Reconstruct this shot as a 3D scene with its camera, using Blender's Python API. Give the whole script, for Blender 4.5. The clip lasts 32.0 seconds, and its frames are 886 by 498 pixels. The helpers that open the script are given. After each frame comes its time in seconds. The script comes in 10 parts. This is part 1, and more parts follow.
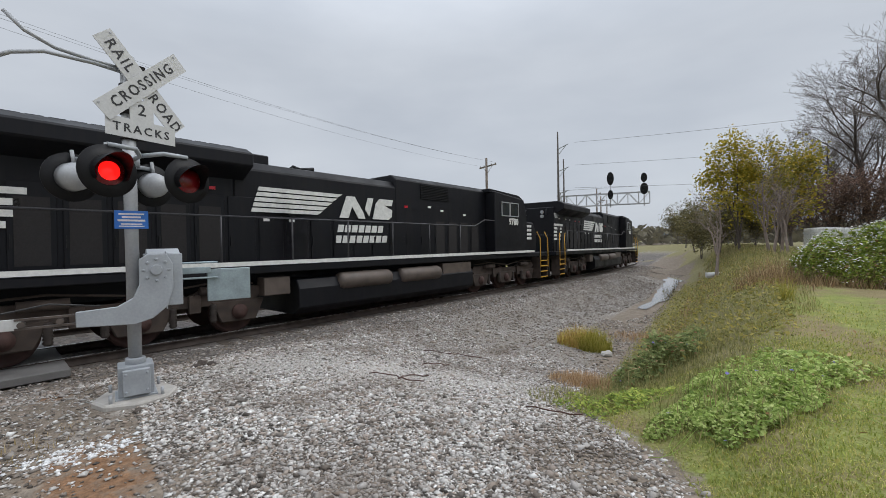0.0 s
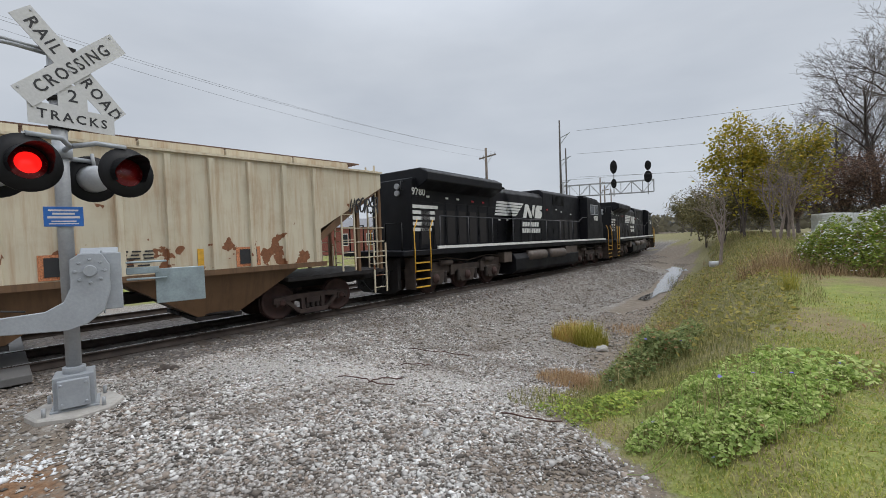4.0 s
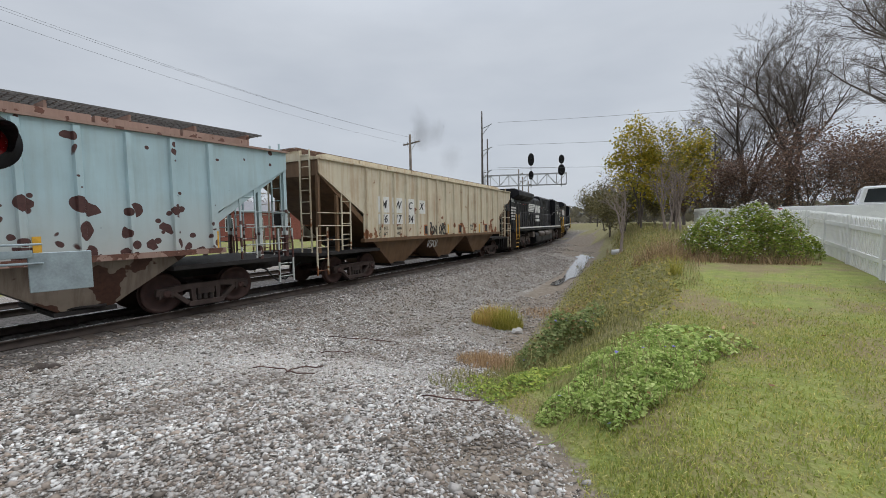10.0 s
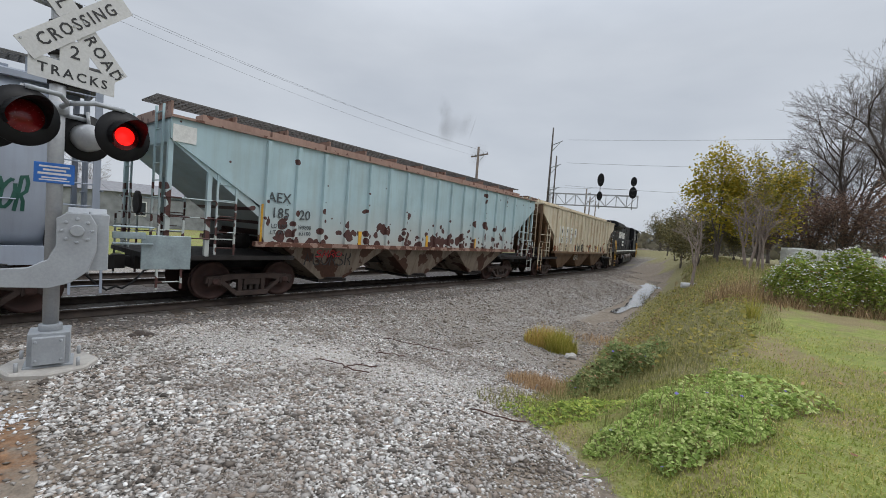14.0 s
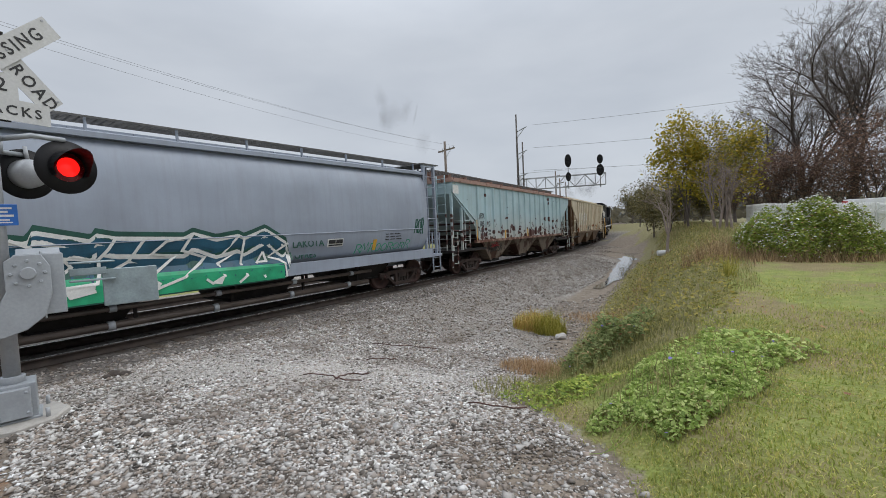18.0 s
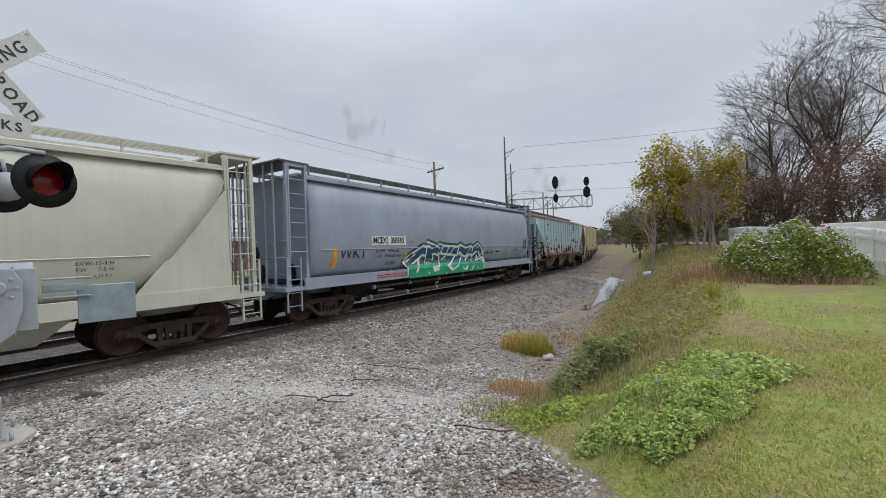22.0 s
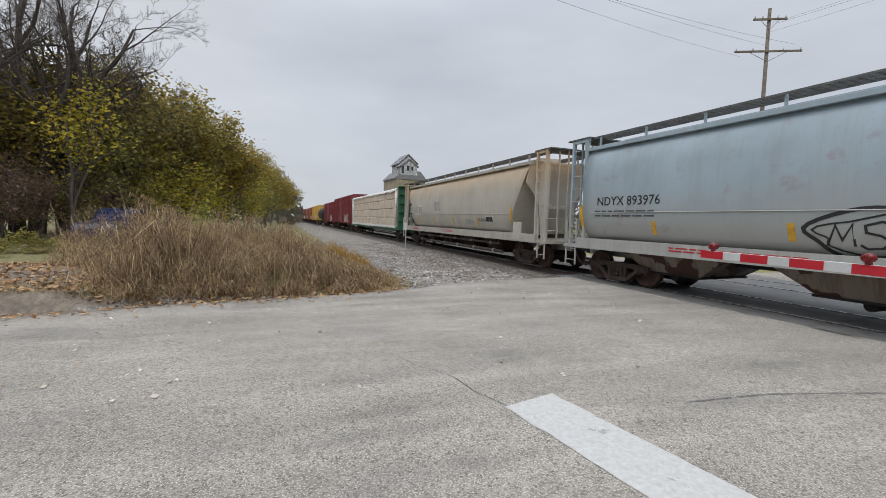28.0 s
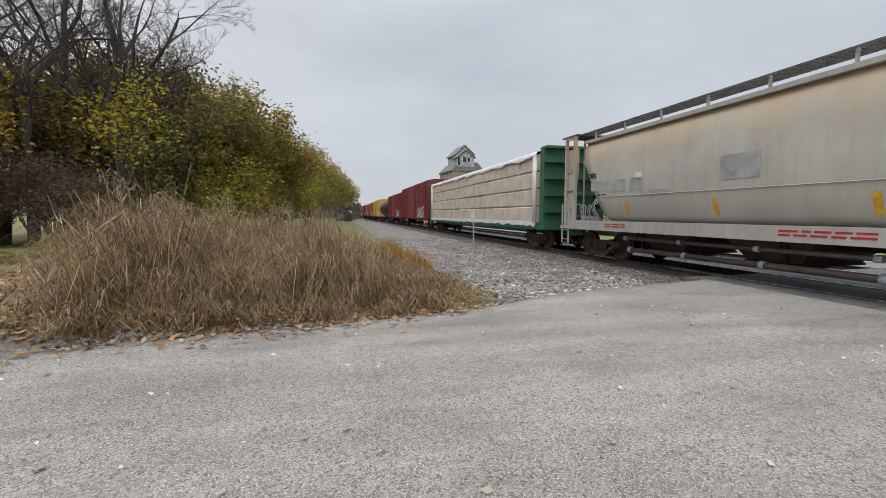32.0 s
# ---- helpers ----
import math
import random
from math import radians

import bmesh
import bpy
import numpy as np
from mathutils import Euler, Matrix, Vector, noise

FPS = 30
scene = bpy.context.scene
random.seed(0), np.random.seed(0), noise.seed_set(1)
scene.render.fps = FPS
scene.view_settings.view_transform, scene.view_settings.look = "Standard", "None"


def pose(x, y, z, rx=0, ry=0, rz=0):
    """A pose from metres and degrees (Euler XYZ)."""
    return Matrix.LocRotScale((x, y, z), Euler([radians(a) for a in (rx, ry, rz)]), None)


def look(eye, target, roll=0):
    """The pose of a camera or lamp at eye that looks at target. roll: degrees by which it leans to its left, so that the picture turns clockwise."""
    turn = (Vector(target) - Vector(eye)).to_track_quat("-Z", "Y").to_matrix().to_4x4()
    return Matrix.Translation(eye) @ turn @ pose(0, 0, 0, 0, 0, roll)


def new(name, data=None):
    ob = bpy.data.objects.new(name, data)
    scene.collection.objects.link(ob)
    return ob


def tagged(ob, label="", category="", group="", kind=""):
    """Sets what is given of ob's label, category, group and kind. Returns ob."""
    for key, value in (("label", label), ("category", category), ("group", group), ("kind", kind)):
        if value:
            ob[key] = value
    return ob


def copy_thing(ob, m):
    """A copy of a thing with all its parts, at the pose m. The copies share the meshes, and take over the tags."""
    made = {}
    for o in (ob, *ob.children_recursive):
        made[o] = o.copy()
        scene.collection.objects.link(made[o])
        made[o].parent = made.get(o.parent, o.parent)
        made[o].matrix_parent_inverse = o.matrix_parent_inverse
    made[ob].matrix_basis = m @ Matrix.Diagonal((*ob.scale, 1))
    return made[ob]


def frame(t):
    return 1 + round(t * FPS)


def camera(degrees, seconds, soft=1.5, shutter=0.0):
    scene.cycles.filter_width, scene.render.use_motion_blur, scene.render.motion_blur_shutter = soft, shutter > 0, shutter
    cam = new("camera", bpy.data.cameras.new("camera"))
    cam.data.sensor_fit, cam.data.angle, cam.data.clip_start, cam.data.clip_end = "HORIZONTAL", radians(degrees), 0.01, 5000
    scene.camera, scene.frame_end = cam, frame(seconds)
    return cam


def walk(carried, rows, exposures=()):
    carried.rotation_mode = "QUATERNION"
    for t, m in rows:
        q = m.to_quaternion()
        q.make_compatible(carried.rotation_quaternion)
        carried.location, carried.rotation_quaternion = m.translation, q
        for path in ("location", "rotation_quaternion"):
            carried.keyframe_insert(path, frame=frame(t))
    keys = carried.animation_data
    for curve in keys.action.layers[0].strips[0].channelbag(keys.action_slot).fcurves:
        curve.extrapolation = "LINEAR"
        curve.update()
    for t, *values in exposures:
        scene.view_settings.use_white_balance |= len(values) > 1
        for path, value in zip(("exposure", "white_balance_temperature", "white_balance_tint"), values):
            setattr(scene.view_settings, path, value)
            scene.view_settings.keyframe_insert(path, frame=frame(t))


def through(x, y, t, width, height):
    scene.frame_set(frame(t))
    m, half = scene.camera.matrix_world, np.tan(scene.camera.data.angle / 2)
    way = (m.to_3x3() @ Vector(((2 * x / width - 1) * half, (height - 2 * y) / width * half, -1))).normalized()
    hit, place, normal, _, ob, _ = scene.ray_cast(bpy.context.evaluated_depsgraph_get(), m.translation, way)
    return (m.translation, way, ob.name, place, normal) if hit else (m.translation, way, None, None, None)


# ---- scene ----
cam = camera(92.9, 32.0, 0.6)
PATH = [
    (0, (0.259, 0.417, 1.917), (-1.242, 1.739, 1.89), -1.1),
    (0.5, (0.237, 0.711, 1.924), (-1.247, 2.051, 1.94), -2.0),
    (1, (0.283, 0.907, 1.929), (-1.191, 2.258, 1.979), -3.1),
    (1.5, (0.289, 1.018, 1.924), (-1.179, 2.374, 2.001), -4.1),
    (2, (0.241, 1.046, 1.915), (-1.228, 2.399, 2.005), -4.5),
    (2.5, (0.211, 1.069, 1.92), (-1.27, 2.412, 1.99), -4.2),
    (3, (0.215, 1.076, 1.911), (-1.28, 2.404, 1.939), -3.5),
    (3.5, (0.228, 1.063, 1.912), (-1.287, 2.368, 1.882), -2.5),
    (5.5, (0.162, 1.089, 1.91), (-1.328, 2.418, 1.795), -0.9),
    (6, (0.186, 1.076, 1.921), (-1.266, 2.448, 1.814), -0.7),
    (6.5, (0.214, 1.062, 1.932), (-1.2, 2.473, 1.83), -0.4),
    (7, (0.228, 1.046, 1.928), (-1.157, 2.485, 1.829), -0.1),
    (7.5, (0.232, 1.051, 1.922), (-1.126, 2.516, 1.824), -0.1),
    (8, (0.237, 1.061, 1.917), (-1.087, 2.556, 1.805), -0.3),
    (8.5, (0.26, 1.055, 1.911), (-1.029, 2.579, 1.785), -0.5),
    (9, (0.255, 1.045, 1.904), (-1.008, 2.59, 1.764), -0.7),
    (9.5, (0.246, 1.046, 1.898), (-1.006, 2.598, 1.756), -0.8),
    (10, (0.239, 1.051, 1.904), (-1.016, 2.603, 1.77), -1.0),
    (10.5, (0.238, 1.046, 1.908), (-1.018, 2.597, 1.787), -1.2),
    (11, (0.237, 1.038, 1.915), (-1.019, 2.591, 1.809), -1.2),
    (11.5, (0.242, 1.044, 1.919), (-1.012, 2.599, 1.827), -1.2),
    (12, (0.25, 1.052, 1.918), (-1.007, 2.605, 1.836), -0.9),
    (12.5, (0.257, 1.049, 1.922), (-1.02, 2.587, 1.848), 0.2),
    (13, (0.275, 1.034, 1.929), (-1.049, 2.531, 1.856), 1.8),
    (13.5, (0.278, 0.947, 1.959), (-1.113, 2.381, 1.88), 3.4),
    (14, (0.279, 0.916, 1.968), (-1.178, 2.283, 1.876), 4.2),
    (14.5, (0.251, 0.902, 1.96), (-1.24, 2.23, 1.852), 4.2),
    (16.5, (0.161, 0.92, 1.907), (-1.231, 2.351, 1.788), 0.2),
    (17, (0.168, 0.93, 1.918), (-1.214, 2.372, 1.803), -0.6),
    (17.5, (0.191, 0.962, 1.923), (-1.192, 2.402, 1.813), -1.7),
    (18, (0.205, 0.991, 1.925), (-1.181, 2.429, 1.823), -2.8),
    (18.5, (0.207, 1.015, 1.914), (-1.176, 2.457, 1.824), -3.8),
    (19, (0.199, 0.995, 1.911), (-1.176, 2.445, 1.834), -4.0),
    (19.5, (0.184, 0.953, 1.91), (-1.181, 2.414, 1.85), -3.6),
    (20, (0.166, 0.922, 1.899), (-1.19, 2.392, 1.854), -2.7),
    (20.5, (0.185, 0.957, 1.912), (-1.162, 2.435, 1.878), -2.0),
    (21, (0.207, 0.988, 1.925), (-1.138, 2.467, 1.897), -1.8),
    (21.5, (0.207, 1.0, 1.925), (-1.14, 2.478, 1.902), -1.9),
    (22, (0.199, 1.022, 1.917), (-1.146, 2.502, 1.905), -2.2),
    (22.5, (0.186, 1.036, 1.92), (-1.145, 2.528, 1.913), -2.3),
    (23, (0.204, 1.039, 1.931), (-1.113, 2.544, 1.927), -2.3),
    (23.5, (0.232, 1.02, 1.918), (-1.075, 2.533, 1.899), -2.1),
    (24, (0.281, 0.985, 1.917), (-1.085, 2.444, 1.867), -1.7),
    (24.5, (0.302, 1.009, 1.935), (-1.207, 2.321, 1.896), -1.2),
    (25, (0.353, 0.969, 1.955), (-1.322, 2.061, 1.935), -0.8),
    (25.5, (0.291, 0.405, 1.953), (-1.629, 0.965, 1.907), -1.8),
    (26, (0.341, -0.046, 1.925), (-1.572, -0.621, 1.829), -2.3),
    (26.5, (0.322, -0.367, 1.903), (-1.113, -1.753, 1.758), -1.9),
    (28.5, (-0.563, -2.197, 1.462), (-1.085, -4.123, 1.329), 2.6),
    (28.8, (-0.615, -2.445, 1.404), (-1.077, -4.387, 1.271), 2.7),
    (29, (-0.627, -2.639, 1.391), (-1.072, -4.584, 1.264), 2.4),
    (29.1, (-0.634, -2.74, 1.397), (-1.075, -4.687, 1.274), 2.9),
    (29.5, (-0.713, -3.075, 1.409), (-1.135, -5.027, 1.303), 2.3),
    (30, (-0.78, -3.462, 1.413), (-1.179, -5.42, 1.326), 2.5),
    (30.5, (-0.692, -3.837, 1.394), (-1.06, -5.801, 1.291), 2.2),
    (31, (-0.645, -4.23, 1.402), (-0.988, -6.196, 1.272), 1.4),
    (31.5, (-0.687, -4.646, 1.434), (-1.022, -6.612, 1.28), 0.5),
    (32, (-0.684, -5.005, 1.411), (-1.042, -6.966, 1.245), -0.1),
]
walk(cam, [(t, look(eye, target, roll)) for t, eye, target, roll in PATH])

# ---- world, sun and exposure ----
world = bpy.data.worlds.new("overcast_sky")
scene.world = world
world.use_nodes = True
wn, wl = world.node_tree.nodes, world.node_tree.links
wn.clear()
w_out = wn.new("ShaderNodeOutputWorld")
w_bg = wn.new("ShaderNodeBackground")
w_sky = wn.new("ShaderNodeTexSky")
w_sky.sky_type, w_sky.sun_disc = "NISHITA", False
w_sky.sun_elevation, w_sky.sun_rotation = radians(38), radians(150)
w_sky.air_density, w_sky.dust_density, w_sky.ozone_density = 1.0, 3.0, 1.0
w_mix = wn.new("ShaderNodeMix")
w_mix.data_type = "RGBA"
w_cloud = wn.new("ShaderNodeTexNoise")
w_cloud.inputs["Scale"].default_value, w_cloud.inputs["Detail"].default_value = 2.2, 5
w_map = wn.new("ShaderNodeMapping")
w_map.inputs["Scale"].default_value = (1.0, 1.0, 3.2)
w_co = wn.new("ShaderNodeTexCoord")
w_ramp = wn.new("ShaderNodeValToRGB")
w_ramp.color_ramp.elements[0].position, w_ramp.color_ramp.elements[0].color = 0.32, (5.15, 5.58, 6.25, 1)
w_ramp.color_ramp.elements[1].position, w_ramp.color_ramp.elements[1].color = 0.68, (6.2, 6.62, 7.25, 1)
wl.new(w_co.outputs["Generated"], w_map.inputs["Vector"])
wl.new(w_map.outputs["Vector"], w_cloud.inputs["Vector"])
wl.new(w_cloud.outputs["Fac"], w_ramp.inputs["Fac"])
w_mix.inputs["Factor"].default_value = 0.93
wl.new(w_sky.outputs["Color"], w_mix.inputs["A"])
wl.new(w_ramp.outputs["Color"], w_mix.inputs["B"])
# an overcast sky is brighter overhead than at the horizon
w_sep = wn.new("ShaderNodeSeparateXYZ")
wl.new(w_co.outputs["Generated"], w_sep.inputs[0])
w_up = wn.new("ShaderNodeMapRange")
w_up.interpolation_type = "SMOOTHSTEP"
for k_in, v_in in (("From Min", 0.36), ("From Max", 0.95), ("To Min", 1.0), ("To Max", 3.05)):
    w_up.inputs[k_in].default_value = v_in
wl.new(w_sep.outputs["Z"], w_up.inputs["Value"])
w_scale = wn.new("ShaderNodeVectorMath")
w_scale.operation = "SCALE"
wl.new(w_mix.outputs["Result"], w_scale.inputs[0])
wl.new(w_up.outputs["Result"], w_scale.inputs["Scale"])
wl.new(w_scale.outputs[0], w_bg.inputs["Color"])
w_bg.inputs["Strength"].default_value = 0.1
wl.new(w_bg.outputs["Background"], w_out.inputs["Surface"])
sun = new("sun", bpy.data.lights.new("sun", "SUN"))
sun.data.energy, sun.data.angle, sun.data.color = 1.2, radians(50), (1.0, 0.965, 0.92)
sun.rotation_euler = Euler((radians(40), 0, radians(150)))
scene.view_settings.exposure = 0.0

# ---- mesh and material helpers ----
TX0, TK, TS0, TR = -11.03, -0.06, -13.5, 249.0
RAILZ = -0.13
rng = np.random.default_rng(7)


def track_at(s, side=0.0):
    """Point and heading on the track's centre line, s metres along it; side: metres to its left."""
    h = math.atan2(1, TK)
    d, n = Vector((math.cos(h), math.sin(h))), Vector((-math.sin(h), math.cos(h)))
    p = Vector((TX0, 1.4))
    if s <= TS0:
        p, a = p + d * s, h
    else:
        b = (s - TS0) / TR
        p, a = p + d * TS0 + d * TR * math.sin(b) + n * TR * (1 - math.cos(b)), h + b
    return p + Vector((-math.sin(a), math.cos(a))) * side, a


def grade(s):
    """How far the line has fallen, s metres along it, below its height at the crossing; for arrays too."""
    return -0.42 * smooth(2.0, 48.0, s) - 0.3 * smooth(48.0, 130.0, s)


def track_x(y):
    """x of the centre line at y, for arrays too."""
    y = np.asarray(y, float)
    s = y - 1.4
    bend = np.where(s > TS0, TR - np.sqrt(np.maximum(TR**2 - np.clip(s - TS0, 0, 200) ** 2, 1.0)), 0.0)
    return TX0 + TK * s - bend


def smooth(a, b, x):
    t = np.clip((np.asarray(x, float) - a) / (b - a), 0, 1)
    return t * t * (3 - 2 * t)


def box(bm, x0, y0, z0, x1, y1, z1):
    v = [bm.verts.new((x, y, z)) for x in (x0, x1) for y in (y0, y1) for z in (z0, z1)]
    for q in ((0, 1, 3, 2), (4, 6, 7, 5), (0, 4, 5, 1), (2, 3, 7, 6), (0, 2, 6, 4), (1, 5, 7, 3)):
        bm.faces.new([v[i] for i in q])
    return v


def rod(bm, p, q, r, seg=8, r2=None, caps=True):
    """A round bar from p to q."""
    p, q = Vector(p), Vector(q)
    d = (q - p).normalized()
    a = d.orthogonal().normalized()
    b = d.cross(a)
    r2 = r if r2 is None else r2
    rings = []
    for c, rr in ((p, r), (q, r2)):
        rings.append([bm.verts.new(c + (a * math.cos(2 * math.pi * i / seg) + b * math.sin(2 * math.pi * i / seg)) * rr) for i in range(seg)])
    for i in range(seg):
        f = bm.faces.new((rings[0][i], rings[0][(i + 1) % seg], rings[1][(i + 1) % seg], rings[1][i]))
        f.smooth = seg > 6
    if caps:
        bm.faces.new(rings[0][::-1])
        bm.faces.new(rings[1])


def pipe(bm, pts, r, seg=6):
    """One round tube bent through the points."""
    pts = [Vector(p) for p in pts]
    rings, a = [], None
    for i, p in enumerate(pts):
        d = (pts[min(i + 1, len(pts) - 1)] - pts[max(i - 1, 0)]).normalized()
        a = d.orthogonal().normalized() if a is None else (a - d * a.dot(d)).normalized()
        b = d.cross(a)
        rings.append([bm.verts.new(p + (a * math.cos(2 * math.pi * k / seg) + b * math.sin(2 * math.pi * k / seg)) * r) for k in range(seg)])
    for u, v in zip(rings, rings[1:]):
        for k in range(seg):
            bm.faces.new((u[k], u[(k + 1) % seg], v[(k + 1) % seg], v[k])).smooth = True
    bm.faces.new(rings[0][::-1])
    bm.faces.new(rings[-1])


def prism(bm, pts, axis, a, b):
    """The outline pts, two numbers each, drawn out along an axis from a to b."""
    def place(u, v, w):
        return {"x": (w, u, v), "y": (u, w, v), "z": (u, v, w)}[axis]
    lo = [bm.verts.new(place(u, v, a)) for u, v in pts]
    hi = [bm.verts.new(place(u, v, b)) for u, v in pts]
    n = len(pts)
    for i in range(n):
        bm.faces.new((lo[i], lo[(i + 1) % n], hi[(i + 1) % n], hi[i]))
    bm.faces.new(lo[::-1])
    bm.faces.new(hi)


def lathe(bm, profile, axis, centre, seg=24):
    """Rings of (radius, along) turned round an axis through centre."""
    c = Vector(centre)
    rings = []
    for r, w in profile:
        ring = []
        for i in range(seg):
            u, v = r * math.cos(2 * math.pi * i / seg), r * math.sin(2 * math.pi * i / seg)
            ring.append(bm.verts.new(c + Vector({"x": (w, u, v), "y": (u, w, v), "z": (u, v, w)}[axis])))
        rings.append(ring)
    for a, b in zip(rings, rings[1:]):
        for i in range(seg):
            f = bm.faces.new((a[i], a[(i + 1) % seg], b[(i + 1) % seg], b[i]))
            f.smooth = True
    bm.faces.new(rings[0][::-1])
    bm.faces.new(rings[-1])


def mesh_of(name, bm, material, bevel=0.0):
    bmesh.ops.recalc_face_normals(bm, faces=bm.faces)
    if bevel:
        bmesh.ops.bevel(bm, geom=[e for e in bm.edges if e.calc_face_angle(0) > 0.6], offset=bevel, segments=1, affect="EDGES", clamp_overlap=True)
    me = bpy.data.meshes.new(name)
    bm.to_mesh(me)
    bm.free()
    for m in material if isinstance(material, (list, tuple)) else [material]:
        me.materials.append(m)
    return me


def part(name, bm, material, parent, label="", bevel=0.0, at=None):
    """Links a bmesh or a mesh as one object under a thing or a part."""
    me = bm if isinstance(bm, bpy.types.Mesh) else mesh_of(name, bm, material, bevel)
    ob = new(name, me)
    ob.parent = parent
    if at is not None:
        ob.matrix_basis = at
    if label:
        ob["label"] = label
    return ob


def thing(name, label, category, group="", kind="", at=None):
    ob = tagged(new(name), label, category, group, kind)
    ob.empty_display_size = 0.2
    if at is not None:
        ob.matrix_basis = at
    return ob


def solid(name, bm, material, label, category, group="", kind="", bevel=0.0, at=None):
    ob = tagged(new(name, mesh_of(name, bm, material, bevel)), label, category, group, kind)
    if at is not None:
        ob.matrix_basis = at
    return ob


def arrays(name, verts, faces, material, smooth_faces=False):
    """A mesh from number arrays that the code has worked out."""
    me = bpy.data.meshes.new(name)
    verts, faces = np.asarray(verts, np.float32), np.asarray(faces, np.int32)
    k = faces.shape[1]
    me.vertices.add(len(verts))
    me.vertices.foreach_set("co", verts.ravel())
    me.loops.add(faces.size)
    me.loops.foreach_set("vertex_index", faces.ravel())
    me.polygons.add(len(faces))
    me.polygons.foreach_set("loop_start", np.arange(0, faces.size, k, dtype=np.int32))
    if smooth_faces:
        me.polygons.foreach_set("use_smooth", np.ones(len(faces), bool))
    me.update(calc_edges=True)
    me.materials.append(material)
    return me


def words(text, size, material, bold=0.0, shear=0.0, depth=0.003, align="CENTER", apart=1.0):
    """Raised lettering as a mesh, in the plane of its x and y."""
    cu = bpy.data.curves.new("lettering", "FONT")
    cu.body, cu.size, cu.align_x, cu.align_y = text, size, align, "CENTER"
    cu.space_character = apart
    cu.offset, cu.shear, cu.extrude, cu.resolution_u = bold, shear, depth, 2
    tmp = new("lettering", cu)
    me = bpy.data.meshes.new_from_object(tmp.evaluated_get(bpy.context.evaluated_depsgraph_get()))
    bpy.data.objects.remove(tmp)
    bpy.data.curves.remove(cu)
    me.materials.clear()
    me.materials.append(material)
    return me


def lettering(parent, text, x, y, z, size, material, bold=0.0, shear=0.0, rx=90, rz=0, name="lettering", label="", align="CENTER", wide=1.0):
    me = words(text, size, material, bold, shear, align=align)
    return part(name, me, None, parent, label, at=pose(x, y, z, rx, 0, rz) @ Matrix.Diagonal((wide, 1, 1, 1)))


class Nodes:
    """A short hand for node materials."""

    def __init__(self, name):
        self.m = bpy.data.materials.new(name)
        self.m.use_nodes = True
        self.t = self.m.node_tree
        self.b = self.t.nodes["Principled BSDF"]
        self.co = self.t.nodes.new("ShaderNodeTexCoord").outputs["Object"]

    def node(self, kind, **values):
        n = self.t.nodes.new(kind)
        for k, v in values.items():
            n.inputs[k].default_value = v
        return n

    def link(self, a, b):
        self.t.links.new(a, b)

    def scaled(self, x, y, z):
        n = self.node("ShaderNodeMapping", Scale=(x, y, z))
        self.link(self.co, n.inputs["Vector"])
        return n.outputs["Vector"]

    def noise(self, scale, detail=4.0, rough=0.55, vec=None, distort=0.0):
        n = self.node("ShaderNodeTexNoise", Scale=scale, Detail=detail, Roughness=rough, Distortion=distort)
        self.link(vec or self.co, n.inputs["Vector"])
        return n.outputs["Fac"]

    def cells(self, scale, out="Color", feature="F1", vec=None):
        n = self.node("ShaderNodeTexVoronoi", Scale=scale)
        n.feature = feature
        self.link(vec or self.co, n.inputs["Vector"])
        return n.outputs[out]

    def ramp(self, fac, *stops):
        n = self.t.nodes.new("ShaderNodeValToRGB")
        e = n.color_ramp.elements
        while len(e) < len(stops):
            e.new(0.5)
        for el, (p, c) in zip(e, stops):
            el.position = p
            el.color = (*c, 1) if isinstance(c, (tuple, list)) else (c, c, c, 1)
        self.link(fac, n.inputs["Fac"])
        return n.outputs["Color"]

    def mix(self, fac, a, b, how="MIX"):
        n = self.t.nodes.new("ShaderNodeMix")
        n.data_type, n.blend_type = "RGBA", how
        for v, sock in ((fac, n.inputs["Factor"]), (a, n.inputs["A"]), (b, n.inputs["B"])):
            if isinstance(v, (int, float)):
                sock.default_value = v
            elif isinstance(v, (tuple, list)):
                sock.default_value = (*v, 1)
            else:
                self.link(v, sock)
        return n.outputs["Result"]

    def fit(self, value, lo, hi):
        k = self.node("ShaderNodeMapRange", **{"From Min": lo, "From Max": hi})
        self.link(value, k.inputs["Value"])
        return k.outputs["Result"]

    def attr(self, name):
        n = self.t.nodes.new("ShaderNodeAttribute")
        n.attribute_name = name
        return n.outputs["Fac"]

    def done(self, colour, rough=0.6, metal=0.0, bump=None, depth=0.01, strength=0.5, spec=0.5):
        for v, s in ((colour, "Base Color"), (rough, "Roughness"), (metal, "Metallic"), (spec, "Specular IOR Level")):
            sock = self.b.inputs[s]
            if isinstance(v, (tuple, list)):
                sock.default_value = (*v, 1)
            elif isinstance(v, (int, float)):
                sock.default_value = v
            else:
                self.link(v, sock)
        if bump is not None:
            n = self.node("ShaderNodeBump", Strength=strength, Distance=depth)
            self.link(bump, n.inputs["Height"])
            self.link(n.outputs["Normal"], self.b.inputs["Normal"])
        return self.m


